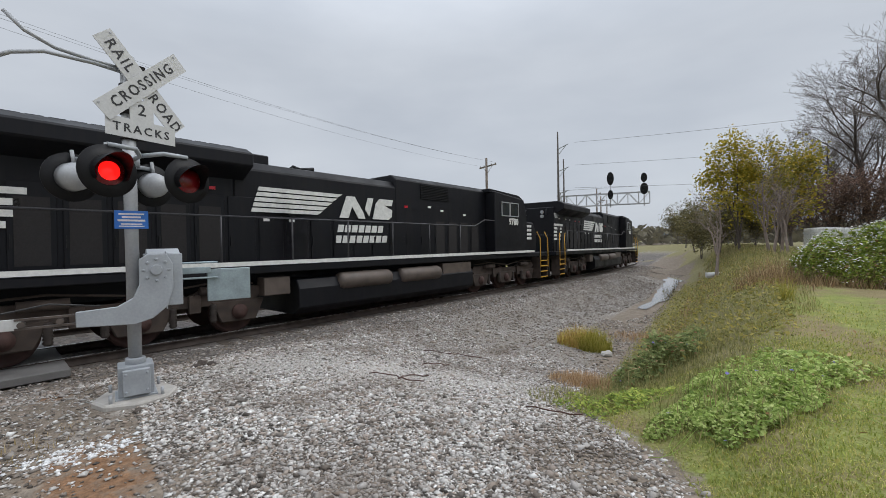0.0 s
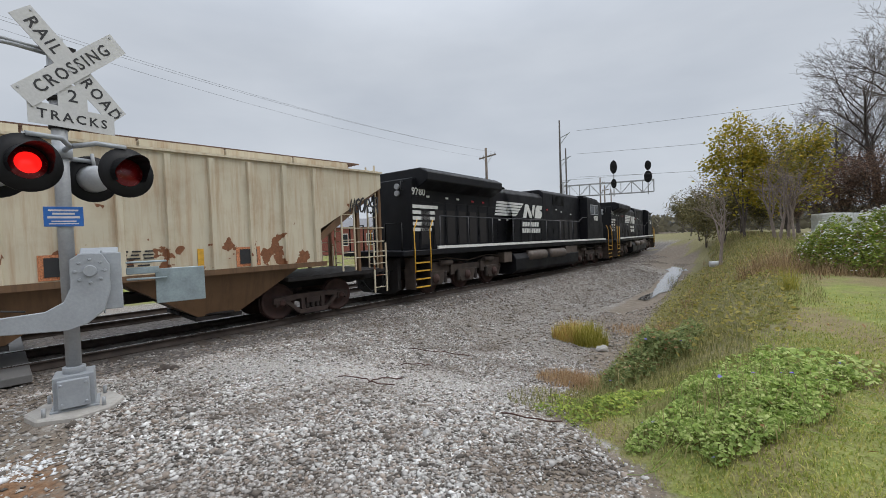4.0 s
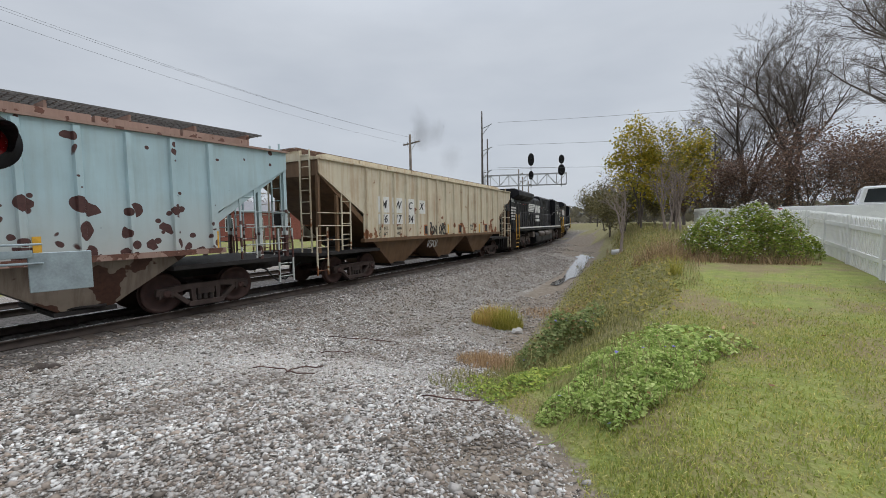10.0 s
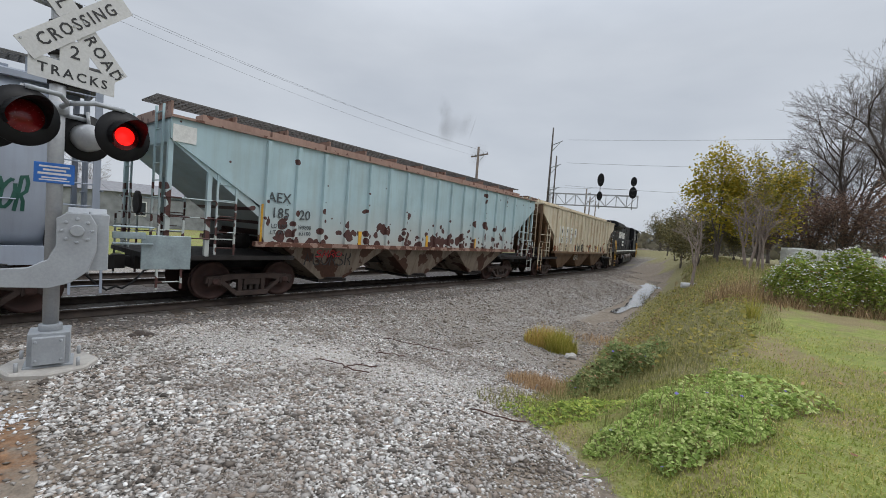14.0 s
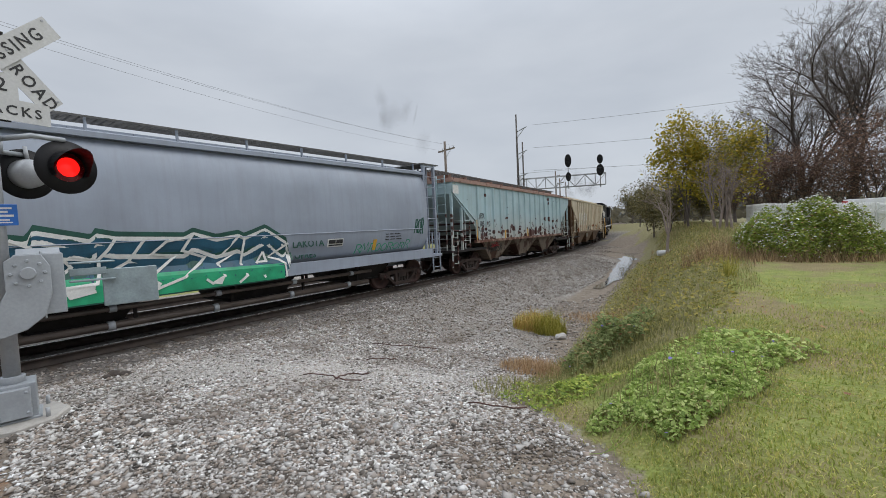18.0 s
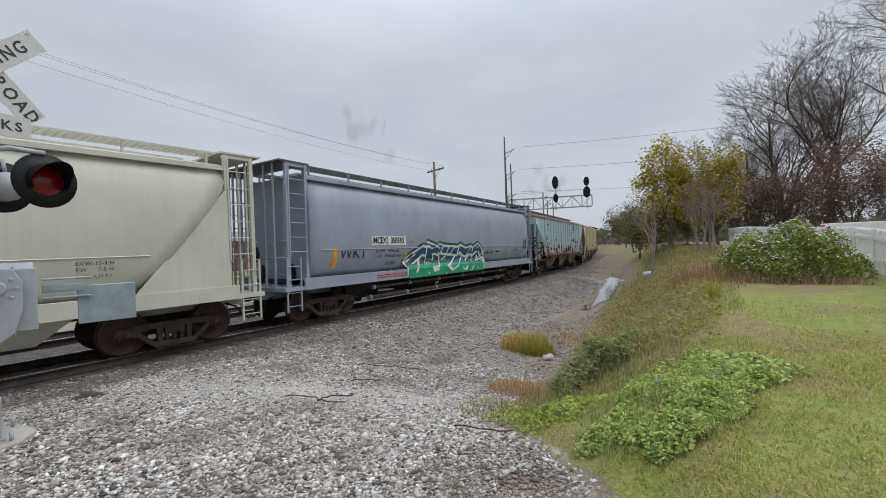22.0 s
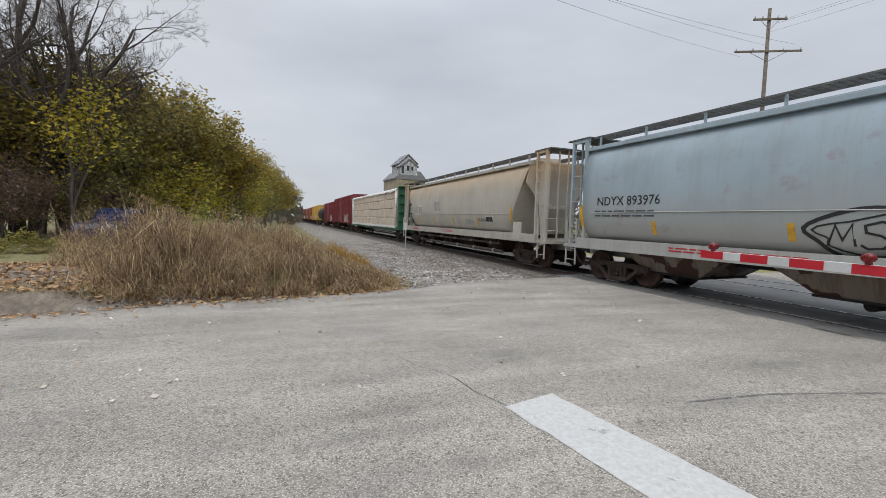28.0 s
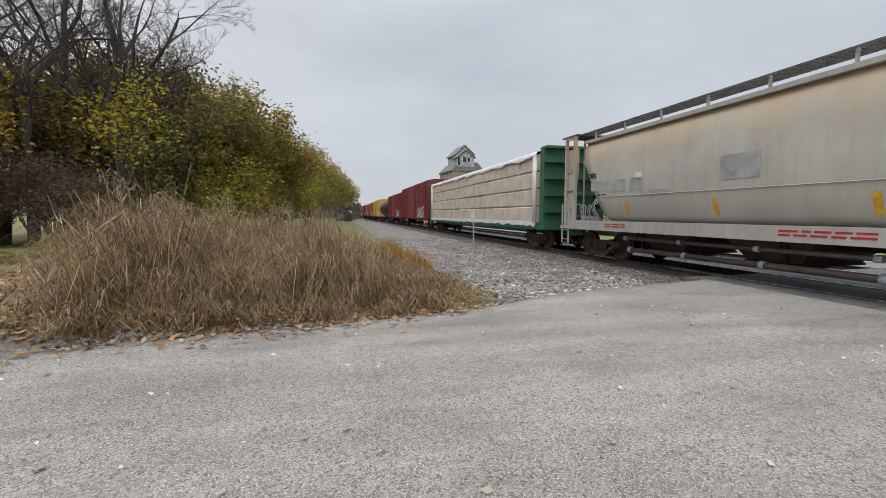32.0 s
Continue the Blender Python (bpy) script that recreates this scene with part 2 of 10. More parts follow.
def plain(name, c, rough=0.6, metal=0.0, var=0.25, scale=3.0, spec=0.5, grain=40.0):
    """A paint or metal with soft blotches and a fine grain."""
    n = Nodes(name)
    low, high = tuple(v * (1 - var) for v in c), tuple(min(1, v * (1 + var)) for v in c)
    col = n.ramp(n.noise(scale, 5), (0.3, low), (0.7, high))
    g = n.noise(grain, 3)
    col = n.mix(0.25, col, n.ramp(g, (0.3, 0.55), (0.7, 1.0)), "MULTIPLY")
    return n.done(col, n.ramp(n.noise(scale * 2), (0.3, max(0, rough - 0.12)), (0.7, min(1, rough + 0.12))), metal, g, 0.004, 0.3, spec)


def car_paint(name, c, dirt=(0.2, 0.17, 0.13), dirty=0.5, rust=None, rust_from=0.66, rust_scale=2.2, rust_low=0.0, rough=0.5, red=None, faded=None, top_rust=None, spec=0.4, ribs=None):
    """Weathered railcar paint: vertical grime runs, blotches, and chips where the paint has gone."""
    n = Nodes(name)
    col = n.ramp(n.noise(0.8, 4), (0.3, tuple(v * 0.88 for v in c)), (0.7, tuple(min(1, v * 1.06) for v in c)))
    runs = n.noise(2.5, 5, 0.65, n.scaled(3.0, 1.0, 0.22))
    col = n.mix(n.ramp(runs, (0.45, 0.0), (0.8, dirty)), col, dirt)
    if faded:
        sep_f = n.node("ShaderNodeSeparateXYZ")
        n.link(n.co, sep_f.inputs[0])
        wav = n.node("ShaderNodeMath")
        wav.operation = "MULTIPLY_ADD"
        wav.inputs[1].default_value = 0.9
        n.link(n.noise(0.5, 3), wav.inputs[0])
        n.link(sep_f.outputs["Z"], wav.inputs[2])
        col = n.mix(n.ramp(n.fit(wav.outputs[0], 2.0, 3.2), (0.0, 1.0), (1.0, 0.0)), col, faded)
    if top_rust:
        sep_t = n.node("ShaderNodeSeparateXYZ")
        n.link(n.co, sep_t.inputs[0])
        ragged = n.node("ShaderNodeMath")
        ragged.operation = "MULTIPLY_ADD"
        ragged.inputs[1].default_value = 1.6
        n.link(n.noise(1.3, 6, 0.7, n.scaled(0.9, 0.9, 0.13)), ragged.inputs[0])
        n.link(sep_t.outputs["Z"], ragged.inputs[2])
        col = n.mix(n.ramp(n.fit(ragged.outputs[0], 3.75, 4.9), (0.0, 0.0), (0.45, 0.45), (1.0, 0.95)), col, top_rust)
    grime = n.noise(1.2, 6, 0.6)
    col = n.mix(n.ramp(grime, (0.5, 0.0), (0.85, dirty * 0.7)), col, tuple(v * 0.8 for v in dirt))
    if rust:
        sep = n.node("ShaderNodeSeparateXYZ")
        n.link(n.co, sep.inputs[0])
        low = n.node("ShaderNodeMapRange", **{"From Min": 1.4, "From Max": 3.4, "To Min": 0.06 + rust_low, "To Max": -0.06})
        n.link(sep.outputs["Z"], low.inputs["Value"])
        flat = n.scaled(1.0, 0.0, 1.0)
        spots = n.node("ShaderNodeMath")
        spots.operation = "ADD"
        n.link(n.noise(rust_scale, 3, 0.5), spots.inputs[0])
        n.link(low.outputs["Result"], spots.inputs[1])
        total = spots.outputs[0]
        if ribs:
            # the paint flakes off in round blisters that run together, first low down and along the ribs
            first, apart = ribs
            wrap, move = n.node("ShaderNodeMath"), n.node("ShaderNodeMath")
            wrap.operation, move.operation = "PINGPONG", "SUBTRACT"
            move.inputs[1].default_value, wrap.inputs[1].default_value = first, apart / 2
            n.link(sep.outputs["X"], move.inputs[0])
            n.link(move.outputs[0], wrap.inputs[0])
            seam = n.node("ShaderNodeMapRange", **{"From Min": 0.05, "From Max": 0.2, "To Min": 0.08, "To Max": -0.03})
            n.link(wrap.outputs[0], seam.inputs["Value"])
            foot = n.node("ShaderNodeMapRange", **{"From Min": 1.45, "From Max": 2.9, "To Min": 0.30, "To Max": -0.04})
            n.link(sep.outputs["Z"], foot.inputs["Value"])
            amount = n.node("ShaderNodeMapRange", **{"From Min": 0.50, "From Max": 0.80, "To Min": 0.0, "To Max": 0.80})
            sums = [n.noise(1.5, 2, 0.5, flat), seam.outputs["Result"], foot.outputs["Result"]]
            for k in (1, 2):
                plus = n.node("ShaderNodeMath")
                n.link(sums[0], plus.inputs[0])
                n.link(sums[k], plus.inputs[1])
                sums[0] = plus.outputs[0]
            n.link(sums[0], amount.inputs["Value"])
            size = n.node("ShaderNodeMath")
            size.operation = "MULTIPLY"
            n.link(n.fit(n.cells(3.8, vec=flat), -0.35, 0.75), size.inputs[0])
            n.link(amount.outputs["Result"], size.inputs[1])
            inside = n.node("ShaderNodeMath")
            inside.operation = "SUBTRACT"
            n.link(size.outputs[0], inside.inputs[0])
            n.link(n.cells(3.8, "Distance", vec=flat), inside.inputs[1])
            total, rust_from = n.fit(inside.outputs[0], -1.0, 1.0), 0.5
        edge = n.ramp(total, (rust_from, 0.0), (rust_from + 0.012, 1.0))
        rcol = n.ramp(n.noise(14, 4), (0.3, tuple(v * 0.6 for v in rust)), (0.7, rust))
        col = n.mix(edge, col, rcol)
    if red:
        col = n.mix(n.ramp(n.noise(1.7, 6, 0.7), (0.58, 0.0), (0.78, 0.75)), col, red)
    return n.done(col, n.ramp(grime, (0.3, rough - 0.1), (0.8, rough + 0.25)), 0.0, n.noise(30, 3), 0.004, 0.25, spec)

# ---- materials ----
def ground_material():
    n = Nodes("ground_cover")
    stones = n.cells(46.0)
    grey = n.ramp(stones, (0.0, (0.09, 0.08, 0.07)), (0.35, (0.20, 0.18, 0.16)), (0.7, (0.35, 0.33, 0.30)), (1.0, (0.56, 0.54, 0.51)))
    grey = n.mix(n.ramp(n.noise(1.3, 5), (0.35, 0.0), (0.7, 0.6)), grey, (0.19, 0.155, 0.12))
    grey = n.mix(0.4, grey, n.ramp(n.noise(7, 5, 0.7), (0.3, 0.45), (0.7, 1.0)), "MULTIPLY")
    pale = n.ramp(n.noise(38, 4, 0.7), (0.3, (0.26, 0.245, 0.225)), (0.7, (0.50, 0.48, 0.45)))
    dark = n.ramp(n.cells(16.0), (0.0, (0.05, 0.044, 0.04)), (1.0, (0.20, 0.18, 0.165)))
    earth = n.ramp(n.noise(7, 6, 0.7), (0.3, (0.105, 0.085, 0.066)), (0.7, (0.26, 0.215, 0.17)))
    lawn = n.ramp(n.noise(5, 6, 0.7), (0.25, (0.122, 0.150, 0.040)), (0.5, (0.205, 0.235, 0.060)), (0.75, (0.300, 0.290, 0.102)))
    lawn = n.mix(n.ramp(n.noise(0.75, 6, 0.7), (0.44, 0.0), (0.60, 0.85)), lawn, (0.22, 0.165, 0.095))
    lawn = n.mix(0.45, lawn, n.ramp(n.noise(2.6, 5, 0.7), (0.3, 0.55), (0.7, 1.1)), "MULTIPLY")
    dry = n.ramp(n.noise(11, 6, 0.75), (0.3, (0.115, 0.108, 0.052)), (0.55, (0.195, 0.175, 0.085)), (0.75, (0.30, 0.25, 0.135)))
    rust = n.ramp(n.noise(16, 5, 0.75), (0.3, (0.10, 0.055, 0.03)), (0.7, (0.28, 0.16, 0.09)))
    ragged = n.noise(6.0, 5, 0.7)

    def mask(name):
        m = n.node("ShaderNodeMath")
        m.operation = "ADD"
        n.link(n.attr(name), m.inputs[0])
        k = n.node("ShaderNodeMath")
        k.operation = "MULTIPLY_ADD"
        k.inputs[1].default_value, k.inputs[2].default_value = 0.7, -0.35
        n.link(ragged, k.inputs[0])
        n.link(k.outputs[0], m.inputs[1])
        return n.ramp(m.outputs[0], (0.42, 0.0), (0.58, 1.0))

    col = n.mix(mask("pale"), grey, pale)
    col = n.mix(mask("ballast"), col, dark)
    col = n.mix(mask("earth"), col, earth)
    col = n.mix(mask("rust"), col, rust)
    col = n.mix(mask("dry"), col, dry)
    col = n.mix(mask("lawn"), col, lawn)
    return n.done(col, 0.9, 0.0, n.cells(26.0, "Distance"), 0.03, 0.6, 0.2)


def asphalt_material():
    n = Nodes("worn_asphalt")
    base = n.ramp(n.noise(0.6, 5), (0.3, (0.292, 0.264, 0.227)), (0.7, (0.372, 0.338, 0.292)))
    chips = n.cells(70.0)
    base = n.mix(0.9, base, n.ramp(chips, (0.0, 0.22), (0.45, 0.8), (1.0, 1.05)), "MULTIPLY")
    base = n.mix(0.6, base, n.ramp(n.cells(36.0), (0.0, 0.5), (0.4, 0.95), (1.0, 1.25)), "MULTIPLY")
    light = n.noise(75, 3)
    base = n.mix(n.ramp(light, (0.55, 0.0), (0.63, 0.85)), base, (0.60, 0.55, 0.485))
    stain = n.noise(1.4, 5, 0.65, n.scaled(0.35, 1.0, 1.0))
    base = n.mix(n.ramp(stain, (0.5, 0.0), (0.75, 0.55)), base, (0.12, 0.115, 0.11))
    wide = n.noise(0.9, 4, 0.6, n.scaled(0.25, 1.6, 1.0))
    base = n.mix(0.8, base, n.ramp(wide, (0.3, 0.72), (0.7, 1.12)), "MULTIPLY")
    grime = n.noise(9.0, 5, 0.7)
    base = n.mix(n.ramp(grime, (0.6, 0.0), (0.72, 0.35)), base, (0.13, 0.115, 0.10))
    return n.done(base, 0.88, 0.0, chips, 0.006, 0.6, 0.3)


def worn_white():
    n = Nodes("road_marking_white")
    a = n.ramp(n.noise(22, 5, 0.7), (0.3, (0.38, 0.37, 0.35)), (0.7, (0.52, 0.51, 0.49)))
    worn = n.ramp(n.noise(2.6, 6, 0.75), (0.63, 0.0), (0.66, 1.0))
    return n.done(n.mix(worn, a, (0.3, 0.29, 0.28)), 0.75, 0.0, n.cells(95), 0.003, 0.4)


def sprayed(name, c):
    """Thin sprayed paint that breaks up over the grain of the asphalt."""
    n = Nodes(name)
    n.done(c, 0.75)
    mx = n.node("ShaderNodeMixShader")
    n.link(n.ramp(n.noise(55, 4, 0.75), (0.33, 0.0), (0.56, 0.92)), mx.inputs[0])
    n.link(n.node("ShaderNodeBsdfTransparent").outputs[0], mx.inputs[1])
    n.link(n.b.outputs[0], mx.inputs[2])
    n.link(mx.outputs[0], n.t.nodes["Material Output"].inputs["Surface"])
    return n.m


def leaf_material(name, a, b, c, through=0.4):
    n = Nodes(name)
    info = n.t.nodes.new("ShaderNodeNewGeometry")
    col = n.ramp(info.outputs["Random Per Island"], (0.0, a), (0.5, b), (1.0, c))
    col = n.mix(0.3, col, n.ramp(n.noise(1.1, 3), (0.3, 0.5), (0.7, 1.0)), "MULTIPLY")
    n.b.inputs["Subsurface Weight"].default_value = 0.0
    n.done(col, 0.75, 0.0, None, spec=0.25)
    tr = n.node("ShaderNodeBsdfTranslucent")
    n.link(col, tr.inputs["Color"])
    mx = n.node("ShaderNodeMixShader", Fac=through)
    n.link(n.b.outputs[0], mx.inputs[1])
    n.link(tr.outputs[0], mx.inputs[2])
    n.link(mx.outputs[0], n.t.nodes["Material Output"].inputs["Surface"])
    return n.m


def stone_material(name="crushed_stone", lift=1.0, brown=0.0):
    n = Nodes(name)
    info = n.t.nodes.new("ShaderNodeNewGeometry")
    col = n.ramp(info.outputs["Random Per Island"], (0.0, (0.05, 0.044, 0.038)), (0.20, (0.19, 0.17, 0.15)), (0.38, (0.375, 0.305, 0.248)), (0.55, (0.40, 0.38, 0.355)), (0.78, (0.545, 0.525, 0.495)), (0.94, (0.71, 0.69, 0.66)), (1.0, (0.88, 0.87, 0.85)))
    col = n.mix(0.4, col, n.ramp(n.noise(60, 3), (0.3, 0.6), (0.7, 1.0)), "MULTIPLY")
    col = n.mix(n.ramp(n.noise(0.9, 5, 0.65), (0.42, 0.0), (0.66, 0.7)), col, (0.13 * lift, 0.102 * lift, 0.08 * lift))
    if lift > 1:
        col = n.mix(0.55, col, (0.54, 0.515, 0.48))
    if brown:
        col = n.mix(brown, col, (0.19, 0.155, 0.125))
    return n.done(col, 0.85, 0.0, n.noise(120, 3), 0.003, 0.5, 0.3)


def glow(name, c, strength):
    n = Nodes(name)
    n.b.inputs["Emission Color"].default_value = (*c, 1)
    n.b.inputs["Emission Strength"].default_value = strength
    return n.done(c, 0.3)


M = {}
M["ground"] = ground_material()
M["asphalt"] = asphalt_material()
M["marking"] = worn_white()
M["stone"] = stone_material()
M["stone_pale"] = stone_material("fine_pale_stone", 2.2)
M["ballast_stone"] = stone_material("grimy_ballast_stone", 1.0, 0.42)
M["rail_side"] = plain("rusted_rail_side", (0.06, 0.045, 0.037), 0.8, 0.2, 0.4, 6)
M["rail_top"] = plain("worn_rail_head", (0.35, 0.34, 0.33), 0.28, 0.9, 0.15, 3)
M["tie"] = plain("creosoted_wood", (0.075, 0.058, 0.045), 0.9, 0, 0.4, 5)
M["panel"] = plain("crossing_rubber", (0.13, 0.125, 0.12), 0.85, 0, 0.25, 2)
M["concrete"] = plain("weathered_concrete", (0.36, 0.34, 0.31), 0.9, 0, 0.2, 3)
M["galv"] = plain("galvanised_steel", (0.37, 0.38, 0.39), 0.5, 0.35, 0.12, 4)
M["galv_grey"] = plain("grey_painted_steel", (0.33, 0.35, 0.37), 0.5, 0.1, 0.1, 4)
M["sheet"] = plain("zinc_sheet", (0.30, 0.36, 0.38), 0.45, 0.4, 0.2, 5)
M["white"] = plain("white_sheeting", (0.53, 0.53, 0.52), 0.5, 0, 0.06, 3)
M["black"] = plain("black_paint", (0.007, 0.007, 0.008), 0.5, 0, 0.3, 4, 0.25)
M["loco"] = car_paint("black_locomotive_paint", (0.0055, 0.006, 0.0085), (0.022, 0.018, 0.016), 0.3, rough=0.5, spec=0.22)
M["screen"] = plain("dusty_mesh_screen", (0.012, 0.010, 0.010), 0.8, 0, 0.4, 60)
M["rail_grey"] = plain("worn_dark_handrail_paint", (0.055, 0.055, 0.06), 0.5, 0.2, 0.3, 8)
M["letter_black"] = plain("black_lettering", (0.02, 0.02, 0.022), 0.6, 0, 0.2, 8)
M["letter_faded"] = plain("faded_black_lettering", (0.06, 0.07, 0.075), 0.7, 0, 0.5, 5)
M["sill_pale"] = car_paint("pale_grey_sill_paint", (0.37, 0.37, 0.35), (0.2, 0.17, 0.13), 0.5)
M["sapling"] = plain("pale_sapling_bark", (0.25, 0.20, 0.17), 0.9, 0, 0.2, 6)
M["letter_white"] = plain("white_lettering", (0.66, 0.66, 0.63), 0.6, 0, 0.12, 8)
M["red"] = plain("red_reflective_sheeting", (0.46, 0.012, 0.025), 0.4, 0, 0.1, 6)
M["blue"] = plain("blue_sign_sheeting", (0.02, 0.14, 0.5), 0.4, 0, 0.08, 6)
M["yellow"] = plain("yellow_reflective_strip", (0.62, 0.34, 0.03), 0.5, 0, 0.2, 8)
M["truckframe"] = plain("brown_grimy_castings", (0.055, 0.037, 0.031), 0.85, 0.1, 0.45, 5)
M["wheel"] = plain("rusty_wheel_steel", (0.068, 0.036, 0.030), 0.75, 0.2, 0.4, 5)
M["spring"] = plain("dark_spring_steel", (0.05, 0.04, 0.035), 0.7, 0.3, 0.3, 8)
M["locotruck"] = plain("brown_dusty_truck_castings", (0.056, 0.041, 0.033), 0.85, 0.1, 0.4, 5)
M["clod"] = plain("dark_damp_clod", (0.055, 0.042, 0.034), 0.9, 0, 0.4, 9)
# near-black brown for underframes, end platforms and the silver hopper's pockets
M["under"] = plain("near_black_brown", (0.016, 0.013, 0.012), 0.85, 0.1, 0.4, 4)
M["tank"] = plain("brown_dusty_tank", (0.09, 0.07, 0.058), 0.6, 0.1, 0.3, 4)
M["hose"] = plain("black_rubber_hose", (0.02, 0.02, 0.02), 0.6)
M["glass"] = plain("dark_glass", (0.03, 0.035, 0.04), 0.08, 0, 0.1, 3)
M["tan"] = car_paint("tan_hopper_paint", (0.56, 0.505, 0.38), (0.33, 0.17, 0.07), 0.75, (0.24, 0.095, 0.04), 0.69, 2.4, 0.07)
# dark brown: grime on pockets and posts, painted shade on the slope sheets
M["tan_low"] = car_paint("brown_grimed_and_shaded_hopper", (0.15, 0.085, 0.043), (0.05, 0.03, 0.02), 0.7)
M["bluegreen"] = car_paint("pale_blue_peeling_paint", (0.37, 0.50, 0.53), (0.26, 0.27, 0.24), 0.4, (0.085, 0.035, 0.03), 0.655, 2.6, 0.10, faded=(0.40, 0.42, 0.40), ribs=(-6.2, 0.8267))
M["rustroof"] = car_paint("rusted_roof_edge", (0.30, 0.20, 0.16), (0.16, 0.09, 0.06), 0.6, (0.14, 0.06, 0.04), 0.55, 4.0)
M["bg_low"] = car_paint("grimy_hopper_bottom_grey", (0.22, 0.18, 0.14), (0.07, 0.04, 0.028), 0.95, (0.075, 0.032, 0.02), 0.6, 1.6)
M["silver"] = car_paint("silver_grey_hopper_paint", (0.285, 0.32, 0.38), (0.18, 0.18, 0.19), 0.3, rough=0.45)
M["cream"] = car_paint("cream_hopper_paint", (0.53, 0.525, 0.45), (0.36, 0.34, 0.28), 0.3, rough=0.45)
M["paleblue"] = car_paint("faded_blue_grey_hopper_paint", (0.315, 0.385, 0.43), (0.24, 0.24, 0.22), 0.35, rough=0.5, red=(0.27, 0.19, 0.20), faded=(0.36, 0.36, 0.335))
M["beige"] = car_paint("faded_beige_grey_hopper_paint", (0.455, 0.43, 0.375), (0.33, 0.27, 0.20), 0.42, rough=0.55, top_rust=(0.47, 0.34, 0.215))
M["beige_edge"] = car_paint("dusty_beige_roof_paint", (0.40, 0.375, 0.33), (0.24, 0.20, 0.15), 0.5, rough=0.6)
M["faded_patch"] = plain("overpainted_grey_patch", (0.345, 0.34, 0.315), 0.6, 0, 0.25, 3)
M["bin_tan"] = plain("stained_tan_bin_cladding", (0.30, 0.255, 0.18), 0.8, 0, 0.35, 0.8)
M["tin_pale"] = plain("peeling_whitewashed_tin", (0.40, 0.40, 0.41), 0.7, 0, 0.7, 1.6)
M["tag_wash"] = plain("washed_white_spray_paint", (0.50, 0.49, 0.50), 0.6, 0, 0.3, 4)
M["bark_dark"] = plain("dark_wet_bark", (0.062, 0.050, 0.043), 0.9, 0, 0.35, 6)
M["ash"] = plain("pale_ash_crumbs", (0.66, 0.66, 0.66), 0.9, 0, 0.2, 20)
M["grating"] = plain("walkway_grating", (0.12, 0.118, 0.115), 0.7, 0.3, 0.3, 5)
M["grating_rust"] = plain("rusty_walkway_grating", (0.15, 0.09, 0.065), 0.85, 0.2, 0.35, 5)
M["green"] = car_paint("green_flatcar_paint", (0.03, 0.12, 0.065), (0.06, 0.06, 0.045), 0.4)
M["boxred"] = car_paint("dark_red_boxcar_paint", (0.20, 0.035, 0.04), (0.10, 0.05, 0.04), 0.45)
M["boxbrown"] = car_paint("brown_boxcar_paint", (0.30, 0.11, 0.055), (0.12, 0.07, 0.05), 0.5)
M["boxyellow"] = car_paint("yellow_boxcar_paint", (0.58, 0.36, 0.08), (0.2, 0.14, 0.08), 0.5)
M["graf_blue"] = plain("graffiti_blue", (0.012, 0.075, 0.125), 0.5, 0, 0.3, 3)
M["graf_green"] = plain("graffiti_green", (0.015, 0.30, 0.14), 0.5, 0, 0.3, 3)
M["graf_dark"] = plain("graffiti_dark_green", (0.01, 0.07, 0.05), 0.5)
M["orange"] = sprayed("orange_marking_paint", (0.60, 0.24, 0.11))
M["lime"] = sprayed("green_marking_paint", (0.13, 0.55, 0.26))
M["tyre"] = sprayed("faint_tyre_rubber", (0.12, 0.115, 0.11))
M["wood"] = plain("weathered_pole_wood", (0.16, 0.13, 0.105), 0.9, 0, 0.3, 4)
M["wood_dark"] = plain("dark_weathered_pole_wood", (0.085, 0.075, 0.068), 0.9, 0, 0.3, 4)
M["wire"] = plain("dark_cable", (0.13, 0.135, 0.145), 0.6)
M["bark"] = plain("grey_brown_bark", (0.105, 0.086, 0.075), 0.9, 0, 0.3, 6)
M["twig"] = plain("bare_twigs", (0.15, 0.125, 0.11), 0.9, 0, 0.3, 6)
M["fence"] = plain("white_vinyl", (0.72, 0.72, 0.70), 0.5, 0, 0.06, 3)
M["truck_white"] = plain("white_car_paint", (0.72, 0.73, 0.74), 0.25, 0, 0.04, 2)
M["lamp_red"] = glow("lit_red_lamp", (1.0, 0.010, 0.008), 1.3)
M["lens"] = plain("dark_red_lens", (0.16, 0.006, 0.008), 0.2, 0, 0.2, 20)
M["brick"] = plain("red_brick_far", (0.24, 0.08, 0.06), 0.9, 0, 0.3, 6)
M["roof"] = plain("grey_roof_shingle", (0.20, 0.2, 0.21), 0.9, 0, 0.2, 4)
M["siding_blue"] = plain("blue_siding", (0.12, 0.30, 0.50), 0.7, 0, 0.15, 3)
M["tin"] = plain("weathered_tin_cladding", (0.24, 0.25, 0.26), 0.6, 0.2, 0.3, 1.5)

# ---- the ground: one sheet to the horizon ----
FOOT = ((-1.0, 6.0), (0.6, 2.0), (2.2, 0.5), (3.2, -0.45), (4.3, -1.2), (5.4, -2.9), (7.2, -3.5), (9.3, -4.1), (13.0, -5.2), (25.0, -8.5), (32.0, -10.3), (40.0, -12.9), (70.0, -31.0), (110, -62.0))
CREST = ((-1.0, 7.0), (0.6, 3.0), (2.2, 1.2), (3.2, 0.1), (4.7, 0.0), (5.5, -0.2), (7.4, -0.9), (13.0, -2.0), (25.0, -4.6), (40.0, -10.0), (70.0, -25.0), (110, -54.0))
ROAD_R = ((-30, -3.4), (-8.7, -1.22), (-6.8, -1.0), (-4.6, -0.45), (-2.74, 0.0), (0.0, 0.65), (6.0, 2.1), (40.0, 9.0))
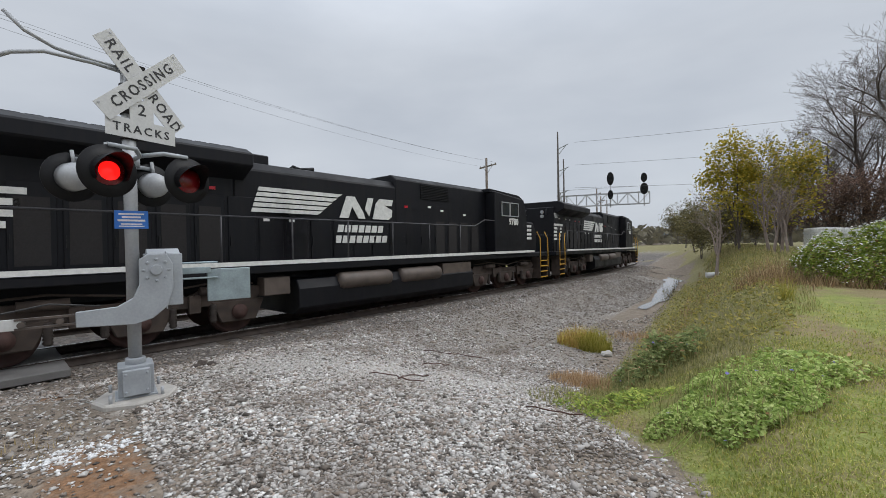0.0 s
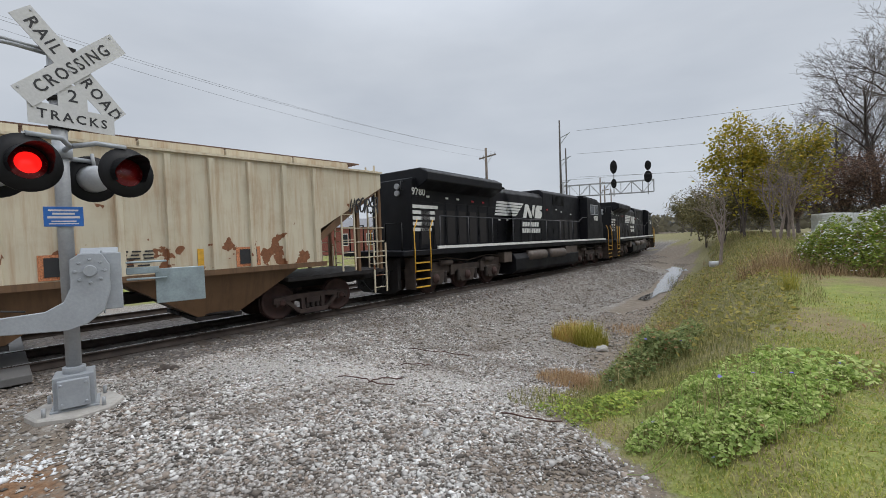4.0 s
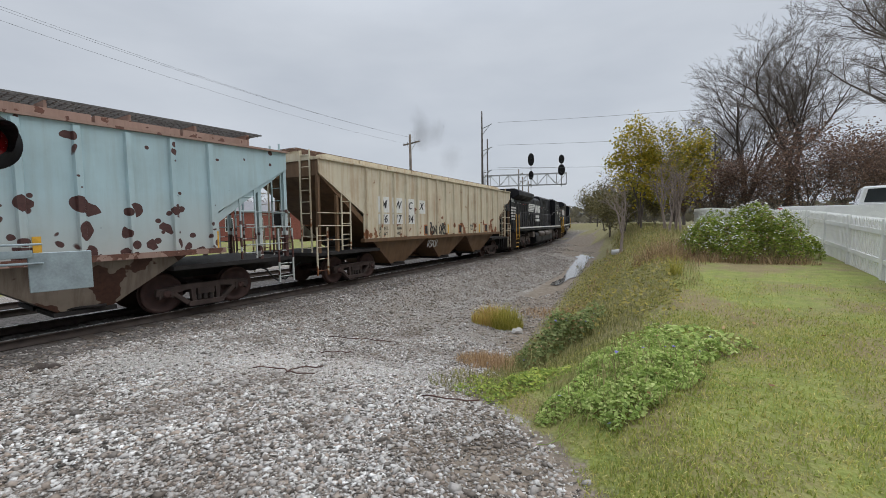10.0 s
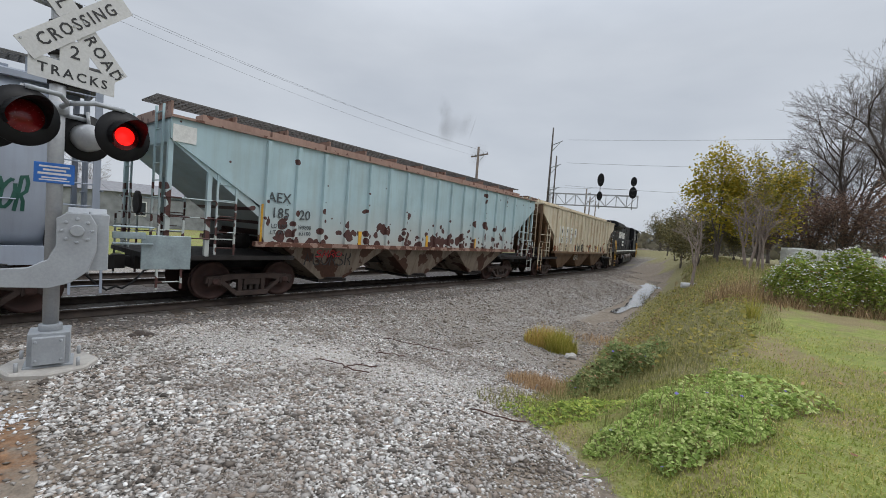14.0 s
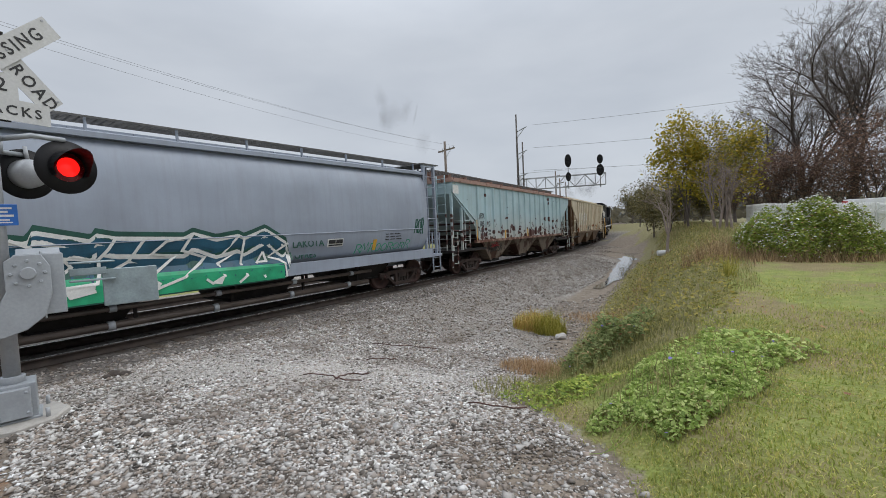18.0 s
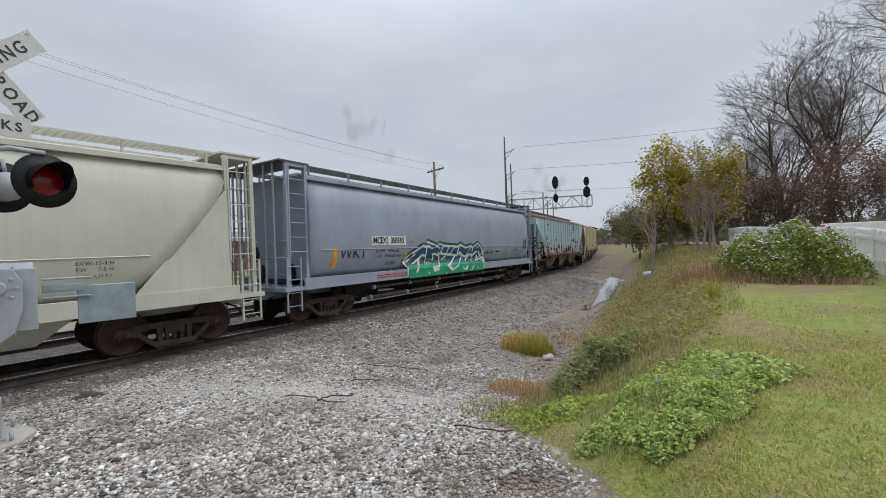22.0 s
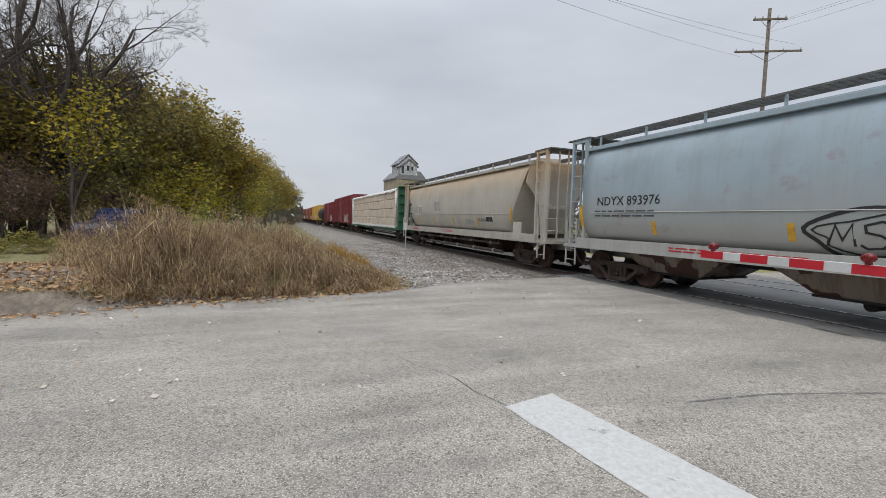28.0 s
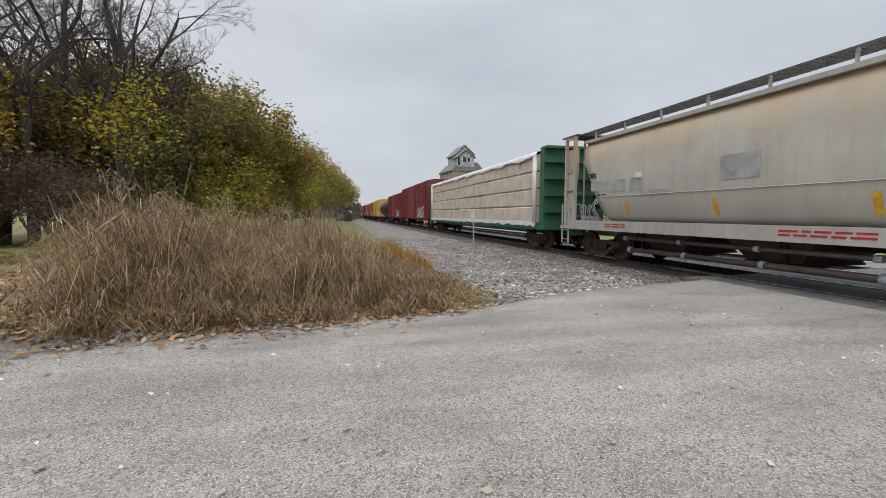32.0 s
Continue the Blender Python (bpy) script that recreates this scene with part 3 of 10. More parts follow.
ROAD_L = ((-30, -13.8), (-9.4, -13.6), (-7.85, -13.2), (-5.5, -12.35), (-3.7, -11.75), (-2.8, -11.2), (-1.26, -10.7), (-0.3, -10.5), (1.0, -10.3), (2.1, -10.12), (3.5, -9.6), (8.0, -8.2), (40.0, 0.0))


def line(pts, v):
    a = np.array(pts, float)
    return np.interp(v, a[:, 0], a[:, 1])


def road_z(x):
    return -0.11 * smooth(-4.0, -9.2, np.asarray(x, float)) - 0.025 * smooth(-9.2, -10.2, np.asarray(x, float))


def ground_z(x, y):
    x, y = np.asarray(x, float), np.asarray(y, float)
    u = x - track_x(y)
    mid = np.where(y > -6, 0.05 - 1.12 * smooth(2.2, 10.5, y) + 0.3 * smooth(39, 60, y), -0.1 - 0.3 * smooth(-13, -18, y))
    bed = -0.308 + grade(y - 1.4)
    z = bed + (mid - bed) * smooth(2.1, 4.6, u)
    foot, crest = line(FOOT, y), line(CREST, y)
    top = 0.36 + 0.034 * np.clip(y - 4, 0, 25)
    bank = smooth(0, 1, (x - foot) / (crest - foot))
    right = mid + (np.maximum(top, mid) - mid) * bank
    near_cam = smooth(0.9, 3.4, y)
    right = right * near_cam + (0.02 * (1 - near_cam))
    z = np.where((y > 0) & (x > foot), right, z)
    far_side = bed - 0.15 * smooth(-6.2, -9, u) + 0.35 * smooth(-9, -20, u)
    z = np.where(u < 0, far_side, z)
    left_bank = 0.12 * smooth(-5.0, -2.0, x) + 0.25 * smooth(-1, 3, x)
    z = np.where((y < -10) & (u > 0), bed + (mid + left_bank - bed) * smooth(2.1, 4.6, u), z)
    rr, rl = line(ROAD_R, x), line(ROAD_L, x)
    on_road = smooth(-0.5, 0.05, np.minimum(rr - y, y - rl))
    z = z * (1 - on_road) + (road_z(x) - 0.045) * on_road
    z = z + 0.12 * np.exp(-(((x + 5.9) / 1.3) ** 2 + ((y - 0.95) / 0.8) ** 2)) * (1 - on_road)
    away = smooth(60, 160, np.hypot(x, y))
    return z * (1 - away) - 0.4 * away


def spread(a, b, fine, far, n_far):
    mid = np.arange(a, b, fine)
    k = np.linspace(0, 1, n_far)[1:] ** 2.6
    return np.concatenate([(a - far * k)[::-1], mid, b + far * k])


gx, gy = spread(-17, 6, 0.16, 2500, 34), spread(-22, 30, 0.2, 2500, 38)
GX, GY = np.meshgrid(gx, gy)
GZ = ground_z(GX, GY)
lumps = np.array([noise.noise((float(a) * 1.3, float(b) * 1.3, 0.0)) for a, b in zip(GX.ravel(), GY.ravel())]).reshape(GX.shape)
in_road = (GY < line(ROAD_R, GX) + 0.1) & (GY > line(ROAD_L, GX) - 0.1)
GZ = GZ + np.where(in_road, 0, lumps * 0.010)
nx, ny = len(gx), len(gy)
idx = np.arange(nx * ny).reshape(ny, nx)
quads = np.stack([idx[:-1, :-1], idx[:-1, 1:], idx[1:, 1:], idx[1:, :-1]], -1).reshape(-1, 4)
g_mesh = arrays("ground", np.stack([GX, GY, GZ], -1).reshape(-1, 3), quads, M["ground"], True)
U = GX - track_x(GY)
foot_all, crest_all = line(FOOT, GY), line(CREST, GY)


def pale_at(x, y):
    """The strip of fine pale stone: 1 along its middle, less to the sides."""
    along, across = (x + 5.3) * 0.74 + (y - 4.0) * 0.67, (y - 4.0) * 0.74 - (x + 5.3) * 0.67
    return np.exp(-((along / 2.9) ** 2) - (across / 0.95) ** 2)


masks = {
    "pale": pale_at(GX, GY) * 0.85 + np.exp(-(((GX + 2.05) / 0.5) ** 2) - ((GY - 4.72) / 0.32) ** 2) * 0.9,
    "rust": np.exp(-(((GX + 4.2) / 1.3) ** 2 + ((GY - 0.5) / 0.7) ** 2)) * 0.62 + np.exp(-(((GX + 7.2) / 0.8) ** 2 + ((GY - 0.2) / 0.6) ** 2)) * 0.6 + np.exp(-(((GX + 3.2) / 0.8) ** 2 + ((GY - 6.6) / 0.8) ** 2)) * 0.6,
    "ballast": smooth(3.0, 2.2, np.abs(U)) * 0.9 + smooth(3.0, 2.2, np.abs(U + 4.0)) * 0.9,
    "earth": np.where((GY > 1.2) & (GX < crest_all), np.exp(-(((GX - foot_all + 0.35) / 0.8) ** 2)) * 0.7, 0) + np.exp(-(((GX + 1.7) / 0.85) ** 2 + ((GY - 3.85) / 0.62) ** 2)) * 1.0 + np.where((GY > 13) & (GY < 26), np.exp(-(((GX - np.interp(GY, [13, 17.3, 22, 26], [-6.6, -7.4, -8.2, -9.5])) / 0.9) ** 2)) * 0.6, 0) + smooth(1.9, 0.9, GY) * smooth(-2.5, -4.0, GX) * 0.45 * (GY > -3) + smooth(28, 36, GY) * (U > 2.6) * (GX < crest_all + 1.0) * 0.8 + np.where((GY > -3) & (GY < 2), np.exp(-(((GY - line(ROAD_R, GX) - 0.15) / 0.30) ** 2)) * 0.8, 0) + np.exp(-(((GX + 3.6) / 1.0) ** 2 + ((GY - 0.75) / 0.6) ** 2)) * 0.7 + np.exp(-(((GX + 6.6) / 0.9) ** 2 + ((GY - 0.1) / 0.5) ** 2)) * 0.6 + np.where((GY < line(ROAD_L, GX) - 0.1) & (GX > 1.5), smooth(1.5, 3.5, GX) * smooth(-24, -19, GY), 0) * 0.85,
    "dry": smooth(6.0, 7.5, GY) * smooth(-0.6, 0.5, GX - foot_all) * smooth(0.9, -0.6, GX - crest_all) + smooth(6.6, 7.7, U) * smooth(0.1, 0.4, line(ROAD_L, GX) - GY) * (1 - 0.8 * smooth(2.2, 4.0, GX) * smooth(-20, -16, GY)) + smooth(26, 33, GY) * ((GX > crest_all) | (U < -8)),
    "lawn": np.where(GY > 1.0, smooth(-0.5, 0.5, GX - np.where(GY < 7.0, foot_all + 0.25, crest_all)), 0) * smooth(34, 27, GY) + smooth(-8.5, -10, U) * smooth(60, 40, GY) + smooth(40, 60, np.hypot(GX, GY)) * (np.abs(U + 2) > 9) * ~((GY < -12) & (GX > -6) & (GX < 40)) * smooth(45, 30, GY),
}
for key, val in masks.items():
    at_layer = g_mesh.attributes.new(key, "FLOAT", "POINT")
    at_layer.data.foreach_set("value", np.clip(val, 0, 1.2).astype(np.float32).ravel())
tagged(new("ground", g_mesh), "gravel, ballast and grass ground beside the tracks", "ground", kind="structure")

# ---- the road ----
road_rows = np.linspace(0, 1, 40)


def road_patch(name, cols, label):
    RX, F = np.meshgrid(cols, road_rows)
    rag = np.array([noise.noise((float(a) * 2.5, 3.0, 0.0)) for a in cols]) * 0.09
    RY = line(ROAD_L, RX) * (1 - F) + (line(ROAD_R, RX) + rag[None, :]) * F
    RX = np.maximum(RX, track_x(RY) + 1.765) if cols[-1] > 0 else np.minimum(RX, track_x(RY) - 5.765)
    RZ = road_z(RX)
    n_c, n_r = len(cols), len(road_rows)
    top = np.stack([RX, RY, RZ], -1).reshape(-1, 3)
    i = np.arange(n_c * n_r).reshape(n_r, n_c)
    q = np.stack([i[:-1, :-1], i[:-1, 1:], i[1:, 1:], i[1:, :-1]], -1).reshape(-1, 4)
    low = top - np.array([0, 0, 0.12])
    o = n_c * n_r
    rim = np.concatenate([i[0, :], i[1:, -1], i[-1, -2::-1], i[-2:0:-1, 0]])
    nxt = np.roll(rim, -1)
    skirt = np.stack([rim, rim + o, nxt + o, nxt], -1)
    return tagged(new(name, arrays(name, np.concatenate([top, low]), np.concatenate([q, skirt]), M["asphalt"])), label, "road", kind="structure")


road_patch("road", np.concatenate([np.arange(-9.55, 3.0, 0.3), np.arange(3.5, 40, 3)]), "worn grey asphalt road with cracks and fallen leaves")
road_patch("road_far", np.arange(-40, -15.4, 0.8), "worn grey asphalt road across the tracks")

# ---- the tracks ----
def rail_mesh(name, side, material, shape):
    stations = np.concatenate([np.arange(-300, -60, 10), np.arange(-60, 130, 1.5), np.arange(130, 420, 8)])
    verts, faces = [], []
    k = len(shape)
    for s in stations:
        p, a = track_at(float(s), side)
        nrm = Vector((-math.sin(a), math.cos(a)))
        for off, z in shape:
            q = p + nrm * off
            verts.append((q.x, q.y, RAILZ + z + float(grade(s))))
    for i in range(len(stations) - 1):
        for j in range(k):
            faces.append((i * k + j, i * k + (j + 1) % k, (i + 1) * k + (j + 1) % k, (i + 1) * k + j))
    return arrays(name, verts, faces, material)


FOOT_SHAPE = [(-0.07, -0.17), (0.07, -0.17), (0.07, -0.155), (0.012, -0.135), (0.012, -0.045), (0.034, -0.035), (0.034, -0.006), (-0.034, -0.006), (-0.034, -0.035), (-0.012, -0.045), (-0.012, -0.135), (-0.07, -0.155)]
HEAD_SHAPE = [(-0.034, -0.0055), (0.034, -0.0055), (0.028, 0.0), (-0.028, 0.0)]
for t_name, t_side in (("near", 0.0), ("far", 4.0)):
    line_thing = tagged(thing("railway_track", "rusty railway track with polished rail heads on dark ties", "track", "railway tracks", "structure"))
    for r_side in (0.7525, -0.7525):
        rail = part("rail", rail_mesh("rail", t_side + r_side, M["rail_side"], FOOT_SHAPE), None, line_thing, "rusty brown steel rail")
        part("rail_head", rail_mesh("rail_head", t_side + r_side, M["rail_top"], HEAD_SHAPE), None, rail, "polished running surface")
    bm = bmesh.new()
    box(bm, -0.115, -1.3, -0.17, 0.115, 1.3, 0.0)
    tie_mesh = mesh_of("tie", bm, M["tie"], 0.012)
    near_ties, s = 0, -26.0
    while s < 58 and near_ties < 145:
        p, a = track_at(s, t_side)
        if not (-14.2 < p.y < -1.4):
            part("tie", tie_mesh, None, line_thing, at=pose(p.x, p.y, RAILZ + float(grade(s)) - 0.172 + rng.uniform(-0.012, 0.008), 0, 0, math.degrees(a) + rng.uniform(-1.2, 1.2)))
            near_ties += 1
        s += 0.52
    # rubber crossing panels between and beside the rails
    for lo, hi in ((-1.75 if t_side == 0 else -2.0, -0.84), (-0.66, 0.66), (0.84, 2.0 if t_side == 0 else 1.75)):
        s = -15.6
        while s < -2.6:
            p, a = track_at(s + 0.9, t_side)
            bm = bmesh.new()
            box(bm, -0.893, lo, -0.14, 0.893, hi, -0.012 + 0.002 * rng.random())
            part("crossing_panel", bm, M["panel"], line_thing, "worn grey rubber crossing panel", 0.01, at=pose(p.x, p.y, RAILZ, 0, 0, math.degrees(a)))
            s += 1.8

# ---- the train ----
# A car's own space: x ahead, y to its left, z up from the rail tops.
WHEEL_R, BASE = 0.457, 0.89


def wheelset_mesh(r):
    bm = bmesh.new()
    for sgn in (1, -1):
        prof = [(0.06, 0.70), (0.14, 0.70), (0.15, 0.735), (r * 0.55, 0.755), (r * 0.80, 0.735), (r * 0.83, 0.715), (r, 0.72), (r * 1.0, 0.80), (r * 0.985, 0.83), (r * 0.84, 0.83), (r * 0.80, 0.80), (r * 0.45, 0.80), (0.16, 0.86), (0.13, 0.87), (0.06, 0.87)]
        lathe(bm, [(a, b * sgn) for a, b in prof], "y", (0, 0, 0), 28)
        lathe(bm, [(r * 0.95, 0.695 * sgn), (r * 1.055, 0.70 * sgn), (r * 1.055, 0.72 * sgn), (r, 0.735 * sgn)], "y", (0, 0, 0), 28)
        lathe(bm, [(0.02, 0.87 * sgn), (0.085, 0.87 * sgn), (0.085, 1.09 * sgn), (0.02, 1.09 * sgn)], "y", (0, 0, 0), 12)
        for k in range(3):
            a = k * 2.094
            box(bm, 0.05 * math.cos(a) - 0.012, min(1.085 * sgn, 1.105 * sgn), 0.05 * math.sin(a) - 0.012, 0.05 * math.cos(a) + 0.012, max(1.085 * sgn, 1.105 * sgn), 0.05 * math.sin(a) + 0.012)
    rod(bm, (0, -0.72, 0), (0, 0.72, 0), 0.08, 12)
    return mesh_of("wheelset", bm, M["wheel"])


WHEELSET, LOCO_WHEELSET = wheelset_mesh(WHEEL_R), wheelset_mesh(0.52)
ROLLING = []


def sideframe_mesh():
    """One cast side frame with its spring window, in the plane of x and z."""
    bm = bmesh.new()
    w0, w1 = -0.06, 0.06
    top = [(-1.12, 0.42), (-1.1, 0.58), (-0.62, 0.63), (0.62, 0.63), (1.1, 0.58), (1.12, 0.42), (0.66, 0.46), (0.45, 0.5), (-0.45, 0.5), (-0.66, 0.46)]
    prism(bm, top, "y", w0, w1)
    prism(bm, [(-0.45, 0.16), (-0.40, 0.09), (0.40, 0.09), (0.45, 0.16), (0.40, 0.21), (-0.40, 0.21)], "y", w0 - 0.03, w1 + 0.03)
    for k in (1, -1):
        prism(bm, [(k * 0.45, 0.14), (k * 0.36, 0.2), (k * 0.72, 0.50), (k * 0.84, 0.47)], "y", w0, w1)
        prism(bm, [(k * 0.24, 0.2), (k * 0.34, 0.2), (k * 0.36, 0.52), (k * 0.24, 0.52)], "y", w0, w1)
        prism(bm, [(k * 0.76, 0.34), (k * 0.76, 0.54), (k * 1.06, 0.54), (k * 1.06, 0.34), (k * 0.99, 0.40), (k * 0.83, 0.40)], "y", w0 - 0.02, w1 + 0.02)
    return mesh_of("side_frame", bm, M["truckframe"], 0.008)


def spring_mesh():
    bm = bmesh.new()
    lathe(bm, [(0.04, 0.0)] + [(0.064 if k % 2 else 0.046, 0.012 + 0.022 * k) for k in range(12)] + [(0.04, 0.29)], "z", (0, 0, 0.21), 8)
    return mesh_of("spring", bm, M["spring"])


SIDEFRAME, SPRING = sideframe_mesh(), spring_mesh()


def truck(car, x):
    bm = bmesh.new()
    prism(bm, [(-1.05, 0.36), (1.05, 0.36), (1.05, 0.5), (0.45, 0.62), (-0.45, 0.62), (-1.05, 0.5)], "x", -0.2, 0.2)
    rod(bm, (0, 0, 0.6), (0, 0, 0.78), 0.2, 14)
    body = part("truck", bm, M["truckframe"], car, "brown grimy freight truck", at=pose(x, 0, 0))
    for sgn in (-1, 1):
        part("side_frame", SIDEFRAME, None, body, at=pose(0, sgn * 0.98, 0))
        for xx in (-0.15, 0.0, 0.15):
            part("spring", SPRING, None, body, at=pose(xx, sgn * 0.98, 0))
    for k in (-BASE, BASE):
        ROLLING.append((part("wheelset", WHEELSET, None, body, "rusty steel wheels on an axle", at=pose(k, 0, WHEEL_R)), k, WHEEL_R))
    return body


def coupler(car, end, k, z=0.88):
    bm = bmesh.new()
    x0, x1 = sorted((end - k * 1.0, end - k * 0.16))
    box(bm, x0, -0.11, z - 0.12, x1, 0.11, z + 0.1)
    lo, hi = sorted((end - k * 0.2, end + k * 0.03))
    box(bm, lo, -0.17, z - 0.16, hi, 0.02, z + 0.14)
    lo, hi = sorted((end - k * 0.2, end - k * 0.03))
    box(bm, lo, 0.03, z - 0.14, hi, 0.17, z + 0.14)
    box(bm, min(end - k * 0.75, end - k * 0.95), -0.24, z - 0.2, max(end - k * 0.75, end - k * 0.95), 0.24, z + 0.2)
    part("coupler", bm, M["under"], car, "rusty knuckle coupler", 0.01)
    bm = bmesh.new()
    pts = [(end - k * 0.75, -0.35, z - 0.1), (end - k * 0.5, -0.37, z - 0.2), (end - k * 0.3, -0.36, z - 0.45), (end - k * 0.12, -0.34, z - 0.58), (end + k * 0.02, -0.33, z - 0.52)]
    pipe(bm, pts, 0.025)
    part("brake_hose", bm, M["hose"], car, "black rubber brake hose")


def ladder(car, x, y, z0, z1, material, along="x", wide=0.42, step=0.36, name="ladder"):
    bm = bmesh.new()
    dx, dy = (wide / 2, 0) if along == "x" else (0, wide / 2)
    for k in (1, -1):
        box(bm, x + k * dx - 0.02, y + k * dy - 0.02, z0, x + k * dx + 0.02, y + k * dy + 0.02, z1)
    z = z0 + 0.15
    while z < z1:
        rod(bm, (x - dx, y - dy, z), (x + dx, y + dy, z), 0.013, 6)
        z += step
    return part(name, bm, material, car)


def walkway(car, x0, x1, y, z, material, wide=0.62):
    """A roof running board: lengthwise bars with cross bars."""
    bm = bmesh.new()
    for i in range(6):
        yy = y - wide / 2 + wide * i / 5
        box(bm, x0, yy - 0.012, z - 0.035, x1, yy + 0.012, z + 0.004)
    n = int((x1 - x0) / 0.14)
    for i in range(n + 1):
        xx = x0 + (x1 - x0) * i / n
        box(bm, xx - 0.008, y - wide / 2, z - 0.02, xx + 0.008, y + wide / 2, z - 0.002)
    return part("running_board", bm, material, car, "steel grating walkway along the roof")


def stroke(car, pts, y, wide, material, name="graffiti_stroke", yfun=None, group=None):
    """A painted line on the car's near side through points of (x, z), as one bent ribbon."""
    bm = bmesh.new()
    p = [Vector(q) for q in pts]
    p = [p[0]] + [q for o, q in zip(p, p[1:]) if (q - o).length > 1e-4]
    rings = []
    for i, q in enumerate(p):
        d0 = (q - p[i - 1]).normalized() if i else (p[1] - q).normalized()
        d1 = (p[i + 1] - q).normalized() if i + 1 < len(p) else d0
        d = d0 + d1
        d = d.normalized() if d.length > 0.15 else d0
        n = Vector((-d.y, d.x)) * (wide / 2) / max(0.55, abs(d.dot(d0)))
        ring = []
        for c, dy in ((q + n, -0.004), (q - n, -0.004), (q - n, 0.004), (q + n, 0.004)):
            ring.append(bm.verts.new((c.x, (yfun(c.y) if yfun else y) + dy, c.y)))
        rings.append(ring)
    for u, v in zip(rings, rings[1:]):
        for k in range(4):
            bm.faces.new((u[k], u[(k + 1) % 4], v[(k + 1) % 4], v[k]))
    bm.faces.new(rings[0][::-1])
    bm.faces.new(rings[-1])
    return part(name, bm, material, car)


def scrawl(car, x, z, w, h, y, material, seed, n=7, wide=0.035, yfun=None, loops=True):
    """An unreadable painted tag of looping strokes."""
    r = random.Random(seed)
    for k in range(n):
        cx, cw = x + w * (k + 0.5) / n, w / n * r.uniform(0.8, 1.25)
        lean = r.uniform(0.05, 0.3)
        lift, tall = r.uniform(-0.06, 0.06) * h, h * r.uniform(0.75, 1.05)
        kind = r.choice(("bowl", "zig", "hook", "ring")) if loops else "zig"
        if kind == "ring":
            g = [(0.42 * math.cos(a + 1.2), 0.5 + 0.45 * math.sin(a + 1.2)) for a in np.linspace(0, 5.9, 12)]
        elif kind == "bowl":
            g = [(-0.35, 0.0), (-0.3, 0.5), (-0.28, 0.98), (0.1, 1.0), (0.36, 0.82), (0.3, 0.58), (-0.05, 0.46), (0.2, 0.3), (0.42, 0.0)]
        elif kind == "hook":
            g = [(0.4, 0.88), (0.1, 1.0), (-0.3, 0.85), (-0.25, 0.6), (0.1, 0.5), (0.35, 0.3), (0.2, 0.05), (-0.2, 0.0), (-0.42, 0.14)]
        else:
            g = [(-0.42, 0.02), (-0.25, 0.95), (0.02, 0.3), (0.28, 1.0), (0.42, 0.05)]
        pts = [(cx + gx * cw + lean * (gz_ - 0.5) * tall + r.uniform(-0.03, 0.03) * cw, z + lift + gz_ * tall) for gx, gz_ in g]
        stroke(car, pts, y, wide, material, yfun=yfun)


def bars(car, x, y, z, w, rows, material, high=0.06, gap=0.13, seed=1, yfun=None):
    """Small lettering that cannot be read, as plain bars."""
    r = random.Random(seed)
    for i in range(rows):
        zz, xx = z - i * gap, x
        bm = bmesh.new()
        while xx < x + w:
            l = min(r.uniform(0.12, 0.4), x + w - xx)
            if l < 0.05:
                break
            yy = yfun(zz) if yfun else y
            box(bm, xx, yy - 0.004, zz - high / 2, xx + l, yy + 0.004, zz + high / 2)
            xx += l + 0.06
        part("stencil_line", bm, material, car)


def panel(car, x0, x1, y, z0, z1, material, name="patch", label="", yfun=None):
    """A thin painted or fixed panel on the near side."""
    bm = bmesh.new()
    n = 4
    zs = [z0 + (z1 - z0) * i / n for i in range(n + 1)]
    f = lambda z: (yfun(z) if yfun else y)
    lo = [[bm.verts.new((x, f(z) - 0.005, z)) for z in zs] for x in (x0, x1)]
    hi = [[bm.verts.new((x, f(z) + 0.006, z)) for z in zs] for x in (x0, x1)]
    for i in range(n):
        bm.faces.new((lo[0][i], lo[1][i], lo[1][i + 1], lo[0][i + 1]))
        bm.faces.new((hi[0][i], hi[0][i + 1], hi[1][i + 1], hi[1][i]))
        bm.faces.new((lo[0][i], lo[0][i + 1], hi[0][i + 1], hi[0][i]))
        bm.faces.new((lo[1][i], hi[1][i], hi[1][i + 1], lo[1][i + 1]))
    bm.faces.new((lo[0][0], hi[0][0], hi[1][0], lo[1][0]))
    bm.faces.new((lo[0][n], lo[1][n], hi[1][n], hi[0][n]))
    return part(name, bm, material, car, label)


